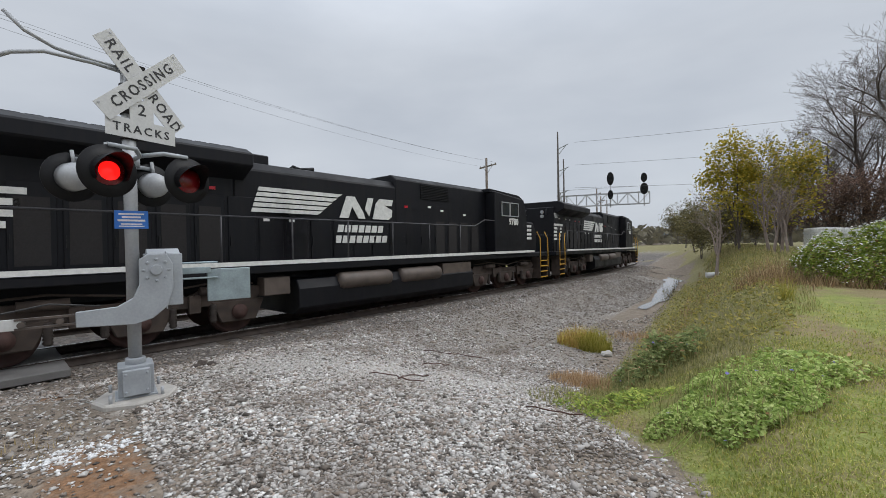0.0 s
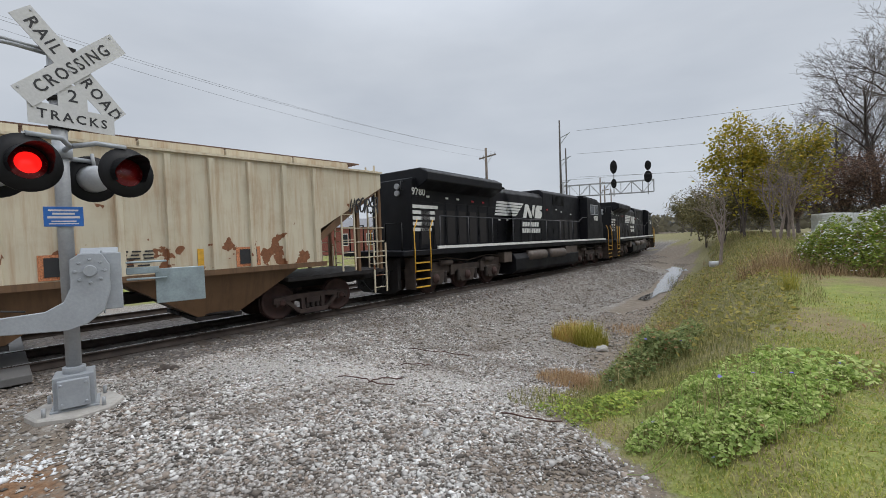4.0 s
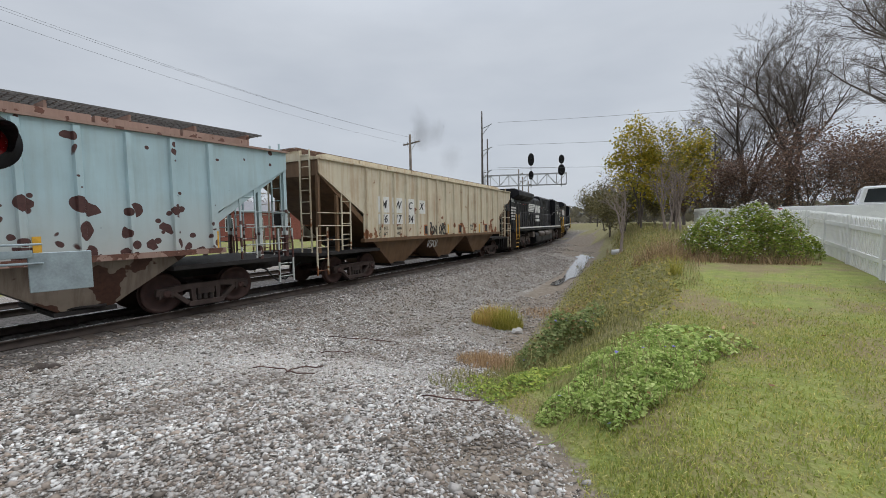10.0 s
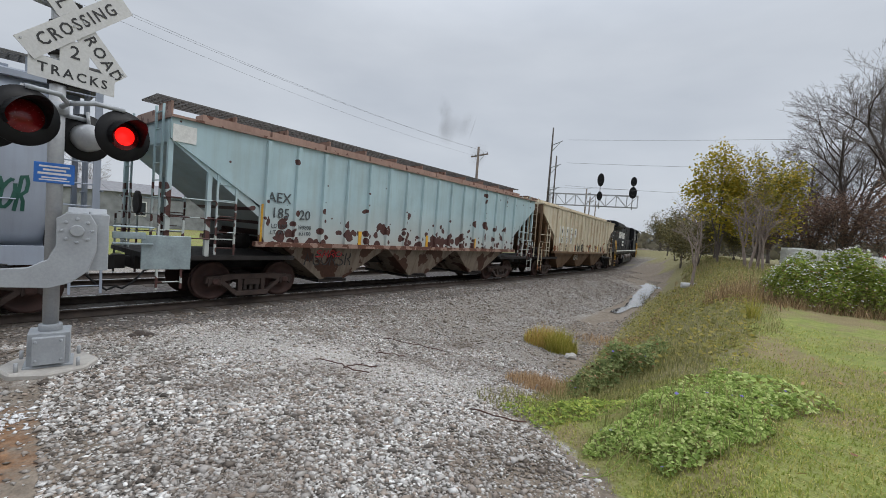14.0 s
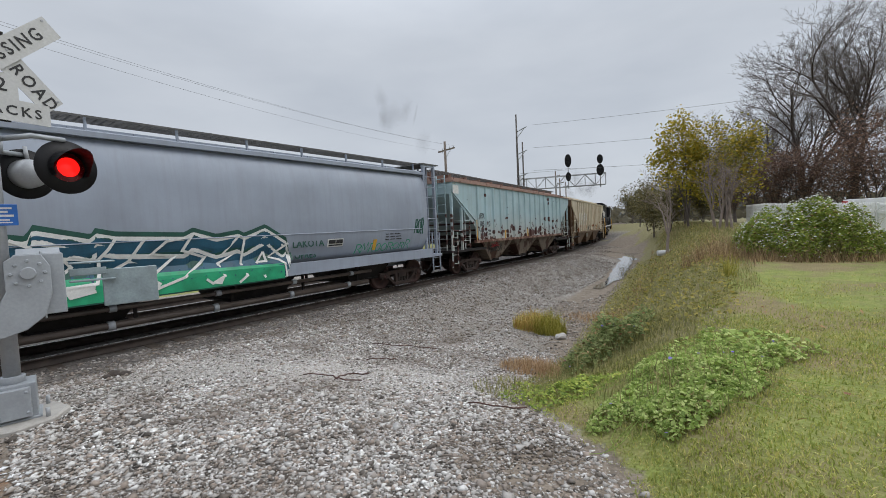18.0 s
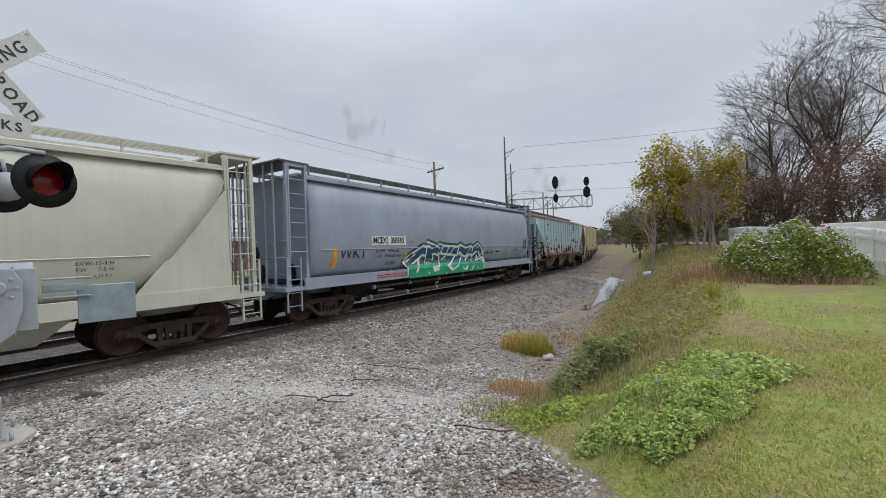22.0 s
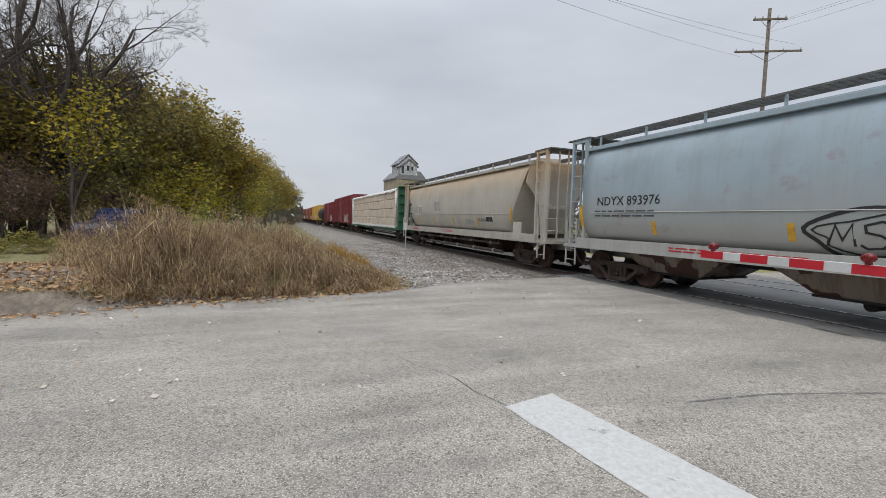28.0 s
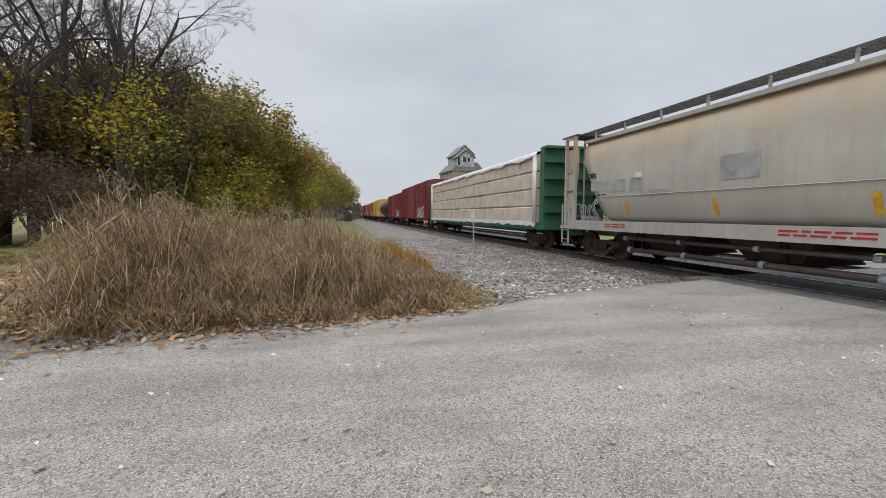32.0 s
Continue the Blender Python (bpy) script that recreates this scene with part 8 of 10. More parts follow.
def lawn():
    # scrub and low weeds along the bank
    y = 7.5 + rng.uniform(0, 1, 7000) * 22
    f, c = line(FOOT, y), line(CREST, y)
    x = f + (c - f) * rng.uniform(0.0, 1.05, len(y))
    pos = np.stack([x, y, gz(x, y) + rng.uniform(0.02, 0.2, len(y))], -1)
    tagged(new("bank_weeds", leaves("bank_weeds", pos, 0.05, L_DULL, 0.5)), "small dull green weeds over the bank", "weeds", kind="stuff")
    y = 19 + rng.uniform(0, 1, 14000) * 22
    f, c = line(FOOT, y), line(CREST, y)
    x = f + (c - f) * (0.35 + 1.15 * rng.random(len(y)) ** 0.8)
    tagged(new("bank_scrub", blades("bank_scrub", x, y, rng.uniform(0.08, 0.42, len(y)), G_MIX, 0.9, 0.010, curl=0.4)), "rough green and straw scrub below the trees", "weeds", kind="stuff")
    y = 13 + rng.uniform(0, 1, 3600) * 24
    f, c = line(FOOT, y), line(CREST, y)
    x = f + (c - f) * (0.2 + 1.1 * rng.random(len(y)))
    clump = np.array([noise.noise((float(a) * 0.7, float(b) * 0.7, 6.0)) for a, b in zip(x, y)])
    x, y = x[clump > 0.05], y[clump > 0.05]
    tagged(new("bank_scrub", blades("bank_scrub", x, y, rng.uniform(0.15, 0.45, len(y)), G_WEED, 0.9, 0.008, curl=0.4)), "scattered clumps of brown dead weeds on the bank", "weeds", kind="stuff")
    y = 1.6 + rng.uniform(0, 1, 170000) ** 1.5 * 14
    edge = np.where(y < 7.0, line(FOOT, y) + 0.1, line(CREST, y) - 0.4)
    x = edge + rng.uniform(0, 1, len(y)) * (2.6 + 0.25 * y)
    thin = np.array([noise.noise((float(a) * 0.9, float(b) * 0.9, 2.0)) for a, b in zip(x, y)])
    keep = (rng.random(len(y)) < 0.72 + 1.3 * thin) & (rng.random(len(y)) < smooth(13, 6, y))
    x, y = x[keep], y[keep]
    h = rng.uniform(0.035, 0.075, len(y))
    tagged(new("lawn_grass", blades("lawn_grass", x, y, h, G_LAWN, 1.0, 0.005)), "short mown green lawn with dry patches", "grass", kind="stuff")
    y = 6.4 + rng.uniform(0, 1, 26000) ** 1.3 * 20
    f, c = line(FOOT, y), line(CREST, y)
    x = f + (c - f) * rng.uniform(-0.05, 1.0, len(y)) * (0.85 + 0.35 * smooth(7.5, 11, y))
    keep = ~((((x + 1.05) / 0.8) ** 2 + ((y - 5.75) / 1.1) ** 2) < 1)
    x, y = x[keep], y[keep]
    tagged(new("bank_grass", blades("bank_grass", x, y, rng.uniform(0.04, 0.17, len(y)), G_MIX, 0.8, 0.006, curl=0.3)), "rough dry grass on the bank", "grass", kind="stuff")
    fx, fy = rng.uniform(-0.8, 4, 60), rng.uniform(2.6, 9, 60)
    pos = np.stack([fx, fy, gz(fx, fy) + 0.05], -1)
    tagged(new("fallen_leaves", leaves("fallen_leaves", pos, 0.04, L_FALL, 0.8)), "scattered brown fallen leaves on the lawn", "leaves", kind="stuff")


def patch(name, label, cx, cy, rx, ry, high, n, size, material, flowers=None, category="plants", flat=0.8, dead=0, lump=0.95):
    """A mound of leaves with a ragged outline, thin towards its edge, with stems showing through."""
    ob = thing(name, label, category)

    def scatter(k, power=0.6):
        x, y, r = in_patch(k, 0, 0, 1, 1, power)
        a = np.arctan2(y, x)
        rag = np.array([0.78 + 0.42 * noise.noise((math.cos(v) * 1.7 + cx, math.sin(v) * 1.7 + cy, 1.0)) + 0.16 * noise.noise((math.cos(v) * 6, math.sin(v) * 6, cy)) for v in a])
        x, y = cx + x * rag * rx * 1.15, cy + y * rag * ry * 1.15
        wob = np.array([noise.noise((float(p) * 1.6, float(q) * 1.6, 5.0)) + 0.5 * noise.noise((float(p) * 5, float(q) * 5, 7.0)) for p, q in zip(x, y)])
        return x, y, r, high * np.sqrt(np.maximum(0.0, 1 - r**2)) * np.maximum(0.15, 0.72 + lump * wob) + 0.03

    x, y, r, top = scatter(n)
    z = gz(x, y) + top * rng.uniform(0.3, 1.0, n) ** 0.5
    part("foliage", leaves(name, np.stack([x, y, z], -1), size, material, flat), None, ob)
    m = max(20, n // 14)
    x, y, r, top = scatter(m, 0.5)
    tagged(part("stem", blades("stem", x, y, np.maximum(0.06, top * rng.uniform(0.6, 1.25, m)), G_MIX, 0.7, 0.005), None, ob), kind="stuff")
    if dead:
        x, y, r, top = scatter(dead, 0.5)
        tagged(part("dead_leaf", leaves("dead_leaf", np.stack([x, y, gz(x, y) + top * 0.9], -1), size * 0.9, L_FALL, 0.5), None, ob), kind="stuff")
    if flowers:
        mat_f, k, s = flowers
        x, y, r, top = scatter(k)
        tagged(part("flower", leaves("flower", np.stack([x, y, gz(x, y) + top + 0.03], -1), s, mat_f, 1.0, 1.0), None, ob), kind="stuff")
    return ob


def tuft(label, cx, cy, rx, ry, high, n, material, name="grass_tuft"):
    x, y, r = in_patch(n, cx, cy, rx, ry, 0.6)
    h = high * (1 - 0.5 * r**2) * rng.uniform(0.12, 1.0, n) ** 1.4 * 1.35
    return tagged(new(name, blades(name, x, y, h, material, 0.8, 0.005, curl=0.3)), label, "grass", "grass tufts", "stuff")


lawn()
patch("ivy_patch", "bright green leafy vine patch with violet flowers", -0.96, 5.68, 0.88, 1.08, 0.17, 14000, 0.027, L_GREEN, (L_VIOLET, 9, 0.03), "plants", 0.3, 130)
tuft("long grass blades growing through the vine patch", -1.05, 5.65, 0.85, 1.05, 0.30, 1500, G_MIX)
patch("ivy_runner", "thin trailing green vines spreading over the lawn's edge", -0.75, 6.6, 0.75, 0.7, 0.08, 620, 0.045, L_GREEN)
patch("vine_shrub", "dark green tangled vine shrub with violet flowers", -2.75, 8.2, 0.72, 1.45, 0.66, 5200, 0.04, L_DARK, (L_VIOLET, 14, 0.032), dead=300)
for k in range(26):
    a, r0 = rng.uniform(0, 6.283), rng.uniform(0.5, 0.85)
    px, py = -1.05 + math.cos(a) * 0.92 * r0, 5.65 + math.sin(a) * 1.1 * r0
    pts = []
    for j in range(6):
        pts.append((px, py, float(gz(px, py)) + 0.05 + 0.05 * (1 - j / 5)))
        a += rng.normal(0, 0.35)
        px, py = px + math.cos(a) * 0.11, py + math.sin(a) * 0.11
    bm = bmesh.new()
    pipe(bm, pts, 0.003, 4)
    tagged(solid("vine_runner", bm, L_GREEN, "thin green vine stem trailing over the grass", "plant", "vine runners"), kind="stuff")
patch("low_weeds", "sparse yellow-green weeds at the gravel's edge", -2.5, 5.9, 0.8, 0.8, 0.14, 1400, 0.034, L_SHRUB)
tuft("mixed long grass round the vine shrub", -2.7, 8.0, 0.9, 1.5, 0.5, 1600, G_MIX)
tuft("golden grass tuft in the ditch", -6.25, 11.3, 0.65, 0.5, 0.62, 2200, G_GOLD)
tuft("yellow-green grass tuft in the ditch", -5.65, 11.1, 0.45, 0.4, 0.7, 1800, G_LIME)
tuft("sparse yellow-green weeds by the gravel", -2.9, 5.9, 0.9, 0.8, 0.2, 1500, G_MIX)
tuft("dry reddish grass tuft beside the gravel", -3.75, 7.4, 0.75, 0.65, 0.3, 2200, G_RUST)
tuft("dry reddish grass tuft in the ditch", -5.2, 13.2, 1.2, 0.8, 0.25, 1300, G_RUST)
tuft("small dry grass tuft in the gravel", -5.2, 0.1, 0.5, 0.4, 0.10, 260, G_DRY)
tuft("small yellow grass tuft at the road's edge", -4.11, -0.35, 0.2, 0.22, 0.16, 260, G_STRAW)
tuft("small yellow grass tuft on the cracked asphalt", -2.70, -0.77, 0.2, 0.2, 0.14, 240, G_STRAW)
tall = patch("flowering_shrub", "large green shrub covered with white flowers", -0.65, 15.4, 1.75, 1.2, 1.75, 24000, 0.042, L_SHRUB, (L_WHITE, 3000, 0.042), "shrub", 0.3, 1400, 0.35)
tuft("pale dead grass round the shrub's foot", -1.0, 14.3, 2.0, 0.5, 0.42, 2600, G_WEED, "dead_grass")
tuft("tangled dead stalks beside the shrub", -2.5, 14.6, 0.8, 0.8, 0.8, 1200, G_WEED, "dead_grass")
tuft("tall green weed at the lawn's edge", -1.6, 11.4, 0.16, 0.16, 0.7, 160, G_LIME, "tall_weed")

# dead weeds beside the road: ragged clumps, each leaning out from its own root
def weed_height(x, y):
    edge = line(ROAD_L, x) - 0.12
    inside = smooth(3.3, 2.2, x - 0.45 * (edge - y))
    hump = smooth(0.0, 1.5, edge - y) * smooth(-2.2, 0.6, x) * (0.06 + 0.94 * inside) * (1 + 0.25 * np.exp(-((x - 2.4 - 0.5 * (edge - y)) / 1.3) ** 2))
    return inside, 0.10 + 0.06 * inside + 1.08 * hump


def weed_clumps(name, label, n, stalks, material, tall=1.0, lean=1.0, width=0.008, tight=0.2):
    cx = np.concatenate([rng.uniform(-1.8, 9, n), rng.uniform(-2.4, 2.8, n)])
    cy = line(ROAD_L, cx) - 0.14 - rng.uniform(0, 1, 2 * n) ** 1.15 * np.where(cx < -0.8, 3.5, 7.5)
    inside, high = weed_height(cx, cy)
    rough = np.array([noise.noise((float(p) * 0.8, float(q) * 0.8, 9.0)) + 0.5 * noise.noise((float(p) * 2.4, float(q) * 2.4, 4.0)) for p, q in zip(cx, cy)])
    ok = rng.random(2 * n) < (0.03 + 0.97 * inside) * (0.8 + 0.9 * rough)
    cx, cy, high = cx[ok], cy[ok], high[ok] * np.clip(0.95 + 1.0 * rough[ok], 0.35, 1.7) * rng.uniform(0.5, 1.35, ok.sum()) * tall
    per = rng.poisson(stalks, len(cx))
    n_all = per.sum()
    a = rng.uniform(0, 2 * np.pi, n_all)
    r = np.abs(rng.normal(0, tight, n_all))
    x, y = np.repeat(cx, per) + np.cos(a) * r, np.repeat(cy, per) + np.sin(a) * r
    y = np.minimum(y, line(ROAD_L, x) - 0.05)
    h = np.maximum(np.repeat(high, per) * rng.uniform(0.25, 1.15, n_all), 0.06)
    blown = np.repeat(rng.uniform(0, 2 * np.pi, len(cx)), per)
    bent = np.where(rng.random(n_all) < 0.45, blown + rng.normal(0, 0.5, n_all), a + rng.normal(0, 0.9, n_all))
    tagged(new(name, blades(name, x, y, h, material, lean, width, curl=0.7, aim=bent)), label, "weeds", kind="stuff")
    return x, y, h


wx, wy, wh = weed_clumps("dead_weeds", "tall tangled grey-brown dead weeds beside the road", 170, 48, G_WEED, 0.9, 1.2, 0.006)
weed_clumps("dead_weeds", "dark umber dead weeds low in the thicket", 210, 46, G_UMBER, 0.85, 1.3, 0.007, 0.2)
weed_clumps("dead_weeds", "pale tan dead grass clumps among the weeds", 130, 52, G_TAN, 0.85, 1.4, 0.006, 0.15)
weed_clumps("green_weeds", "dull green stalks among the dead weeds", 40, 40, G_MIX, 0.8, 1.2, 0.006, 0.15)
weed_clumps("dead_weed_stalk", "single long thin dead stalks standing above the weeds", 200, 2.5, G_WEED, 1.4, 0.9, 0.005, 0.3)
# broken stalks lying every way through the thicket
for mat_w, n_w, label in ((G_WEED, 22000, "tangle of broken grey-brown stalks in the weeds"), (G_UMBER, 13000, "tangle of dark broken stalks in the weeds"), (G_TAN, 7000, "tangle of pale straw in the weeds")):
    x = np.concatenate([rng.uniform(-1.8, 8, n_w), rng.uniform(-2.2, 2.8, n_w)])
    y = line(ROAD_L, x) - 0.15 - rng.uniform(0, 1, 2 * n_w) ** 1.3 * np.where(x < -0.8, 3.5, 7.5)
    inside, high = weed_height(x, y)
    rough = np.array([noise.noise((float(p) * 0.8, float(q) * 0.8, 9.0)) + 0.8 * noise.noise((float(p) * 2.2, float(q) * 2.2, 4.0)) for p, q in zip(x, y)])
    ok = (rng.random(2 * n_w) < inside) & (rng.random(2 * n_w) < 0.45 + 1.7 * rough)
    x, y, high, rough = x[ok], y[ok], high[ok], rough[ok]
    z = gz(x, y) + high * np.clip(0.9 + 0.7 * rough, 0.3, 1.5) * rng.uniform(0.0, 0.85, len(x))
    tagged(new("weed_tangle", blades("weed_tangle", x, y, rng.uniform(0.10, 0.34, len(x)), mat_w, 1.9, 0.0058, z, 0.5)), label, "weeds", kind="stuff")
k = rng.permutation(len(wx))[:9000]
pos = np.stack([wx[k] + rng.normal(0, 0.12, len(k)), wy[k] + rng.normal(0, 0.12, len(k)), gz(wx[k], wy[k]) + wh[k] * rng.uniform(0.3, 1.0, len(k))], -1)
tagged(new("dead_weed_heads", leaves("dead_weed_heads", pos, 0.026, G_WEED, 0.2, 2.0)), "small dry leaves and seed heads among the weeds", "weeds", kind="stuff")
vx = rng.uniform(2.2, 10, 9000)
vy = line(ROAD_L, vx) - 0.08 - rng.uniform(0, 1, len(vx)) * 1.8
tagged(new("verge_grass", blades("verge_grass", vx, vy, rng.uniform(0.03, 0.12, len(vx)), G_DRY, 0.9, 0.006, curl=0.3)), "short dry grass on the road's verge", "grass", kind="stuff")
n = 2200
fx = rng.uniform(-2.5, 9, n)
fy = line(ROAD_L, fx) + np.abs(rng.normal(0, 0.26, n)) * np.where(rng.random(n) < 0.75, -1 - 2.5 * smooth(3, 5, fx), 1.0)
pos = np.stack([fx, fy, np.maximum(gz(fx, fy), np.where(fy > line(ROAD_L, fx), road_z(fx), -9)) + 0.035], -1)
tagged(new("leaf_litter", leaves("leaf_litter", pos, 0.048, L_FALL, 1.2)), "brown leaf litter along the road's edge", "leaves", kind="stuff")
n = 330
fx, fy = rng.uniform(-7, 4, n), rng.uniform(-10.8, -5.4, n)
pos = np.stack([fx, fy, road_z(fx) + 0.02], -1)
tagged(new("road_leaves", leaves("road_leaves", pos, 0.032 * rng.uniform(0.4, 1.3, n), L_PALE, 0.9)), "scattered fallen leaves on the asphalt", "leaves", kind="stuff")
for cx, cy, rx, ry, hh in ((-1.95, -15.2, 0.35, 0.6, 0.65), (-1.75, -16.8, 0.4, 1.0, 0.9), (-1.6, -19.5, 0.5, 1.5, 0.8), (-1.5, -23, 0.6, 1.6, 0.8)):
    tuft("rust-gold weeds along the ballast", cx, cy, rx, ry, hh, 1500, G_AMBER, "gold_weeds")
n = 7000
fx = 2.5 + 11 * rng.uniform(0, 1, n) ** 1.5
fy = line(ROAD_L, fx) - 0.3 - rng.uniform(0, 1, n) * 9
pos = np.stack([fx, fy, gz(fx, fy) + 0.05], -1)
tagged(new("fallen_leaves", leaves("fallen_leaves", pos, 0.065, L_FALL, 1.0)), "brown fallen leaves under the trees", "leaves", kind="stuff")
patch("green_brush", "low bright green brush at the wood's edge", 10.9, -19.6, 1.5, 1.1, 0.8, 3600, 0.06, L_DULL)
patch("green_brush", "low green brush under the trees", 9.2, -21.6, 1.6, 0.9, 0.7, 3200, 0.06, L_DULL)
patch("green_weeds", "low yellow-green weeds among the dead stalks", 2.5, -14.8, 0.9, 0.8, 1.5, 1500, 0.05, L_LIME)


def bare_tree(seed, h, label, at, levels=4, name="bare_tree", wide=0.32, leaders=3, fork=0.22, sides=2, bark="bark", twig="twig"):
    t = thing(name, label, "tree", "bare trees", at=at)
    thick, twigs, tips = branching(seed, h, levels, fork, leaders, 0.65, None, wide, sides)
    part("trunk", tubes("trunk", thick, M[bark], 6), None, t)
    part("crown", tubes("crown", twigs, M[twig], 3), None, t, "crown of fine bare twigs")
    return t


def leafy_tree(seed, h, label, at, material, per_tip=14, size=0.16, wide=0.3, loose=0.4, name="autumn_tree", fork=0.15, leaders=4, keep=0.8, low=0.12, sides=1):
    t = thing(name, label, "tree", "autumn trees", at=at)
    thick, twigs, tips = branching(seed, h, 3, fork, leaders, 0.9, h * 0.011, wide, sides)
    part("trunk", tubes("trunk", np.concatenate([thick, twigs]), M["bark"], 5), None, t)
    r = np.random.default_rng(seed)
    mids = np.concatenate([tips, (twigs[:, 3:6] + twigs[:, :3]) / 2])
    mids = mids[r.random(len(mids)) < keep]
    per = r.poisson(per_tip, len(mids))
    pos = np.repeat(mids, per, 0) + r.normal(0, loose, (int(per.sum()), 3))
    pos = pos[pos[:, 2] > h * low]
    part("crown", leaves("crown", pos, size, material, 0.2), None, t)
    return t


def g_at(x, y, rz=0, k=1.0):
    return pose(x, y, float(gz(x, y)) - 0.05, 0, 0, rz) @ Matrix.Scale(k, 4)


big = bare_tree(11, 15.2, "tall leafless tree with fine bare branches", g_at(0.5, 37), 5, wide=0.36, leaders=3)
big2 = bare_tree(12, 14.0, "tall leafless tree with several leaning trunks", g_at(-1.9, 39, 180), 5, wide=0.36, leaders=4, fork=0.1)
for src, x, y, rz, k in ((big2, -4.0, 39, 280, 0.72), (big2, -6.2, 41, 20, 0.58), (big, 5.0, 27.5, 30, 0.95), (big, 7.5, 34, 75, 0.9), (big2, 9.5, 29, 250, 0.9)):
    copy_thing(src, g_at(x, y, rz, k))
sap = bare_tree(21, 4.6, "small leafless sapling on the bank", g_at(-6.4, 24.1), 4, "bare_sapling", 0.26, 3, 0.35, 1, "sapling", "sapling")
for x, y, rz, k in ((-4.7, 26.4, 120, 1.0), (-4.1, 25.6, 220, 0.85), (-3.8, 25.3, 60, 0.8), (-4.4, 25.4, 300, 0.9)):
    copy_thing(sap, g_at(x, y, rz, k))
leafy_tree(31, 6.9, "slender tree with yellow autumn leaves", g_at(-6.9, 30.3), L_YELLOW, 19, 0.105, 0.21, 0.30, keep=0.85, fork=0.06)
leafy_tree(32, 6.1, "slender tree with yellow-green autumn leaves", g_at(-5.1, 30.6), L_OLIVE, 17, 0.105, 0.24, 0.30, keep=0.85, fork=0.06)
und = leafy_tree(33, 4.9, "dull olive-brown rounded shrub tree", g_at(-9.3, 35.2), L_UNDER, 9, 0.10, 0.30, 0.3, "shrub_tree", 0.05)
for x, y, rz, k in ((-12.3, 41, 40, 1.0), (-7.9, 33.4, 90, 0.75), (-6.4, 31.5, 90, 0.55), (-15, 48, 250, 1.1), (-18.5, 56, 20, 1.1), (-23, 66, 90, 1.1)):
    copy_thing(und, g_at(x, y, rz, k))
brn = leafy_tree(34, 6.0, "brown brushy tree with a few dead leaves", g_at(1.2, 34), L_BROWN, 4.0, 0.075, 0.42, 0.35, "brush_tree", 0.06, 5, 0.8, 0.05, 2)
for x, y, rz, k in ((2.8, 33, 50, 0.95), (3.8, 29.3, 130, 0.9), (-1.6, 35, 210, 0.95), (-4.0, 34.8, 300, 0.85), (6, 31, 80, 0.95), (8.5, 28, 10, 1.0), (-2.8, 36.5, 260, 0.9), (0.0, 36, 170, 0.9), (4.6, 34, 20, 1.0), (-6.0, 35.5, 140, 0.7)):
    copy_thing(brn, g_at(x, y, rz, k * 0.86))
# trees beyond the weeds
L_MURK = leaf_material("dull_brown_green_leaves", (0.110, 0.100, 0.044), (0.210, 0.175, 0.065), (0.390, 0.290, 0.075))
L_AMBER = leaf_material("amber_autumn_leaves", (0.260, 0.170, 0.030), (0.430, 0.270, 0.035), (0.600, 0.380, 0.045))
L_DUSK = leaf_material("dusky_olive_leaves", (0.130, 0.122, 0.046), (0.280, 0.235, 0.066), (0.560, 0.400, 0.070))
L_THICK = leaf_material("dark_thicket_leaves", (0.115, 0.130, 0.046), (0.210, 0.210, 0.062), (0.370, 0.310, 0.080))
olv = leafy_tree(41, 10.0, "tree with dusky olive and brown autumn leaves", g_at(7.0, -42.2), L_DUSK, 7, 0.15, 0.30, 0.36, keep=0.75, sides=2)
ylw = leafy_tree(42, 5.0, "low tree with yellow-green leaves", g_at(7.6, -34.2), L_YELLOW, 6, 0.12, 0.40, 0.30, fork=0.05, keep=0.6)
grn = leafy_tree(43, 6.5, "bushy tree with dull green leaves", g_at(10.1, -30.8), L_THICK, 8, 0.12, 0.36, 0.36, fork=0.05, keep=0.6, low=0.05)
murk = leafy_tree(44, 8.5, "thin tree with sparse brown-green leaves", g_at(14.2, -36), L_MURK, 4.0, 0.12, 0.30, 0.36, "thin_tree", 0.25, 4, 0.75, 0.2, 2)
amb = leafy_tree(46, 8.0, "tree with amber autumn leaves", g_at(6.4, -41.5, 40, 0.95), L_AMBER, 5, 0.13, 0.32, 0.38, keep=0.55)
gld = leafy_tree(47, 8.2, "slender tree with thin yellow-green leaves", g_at(10.9, -27.6), L_YELLOW, 6, 0.12, 0.28, 0.34, fork=0.2, keep=0.45, low=0.2)
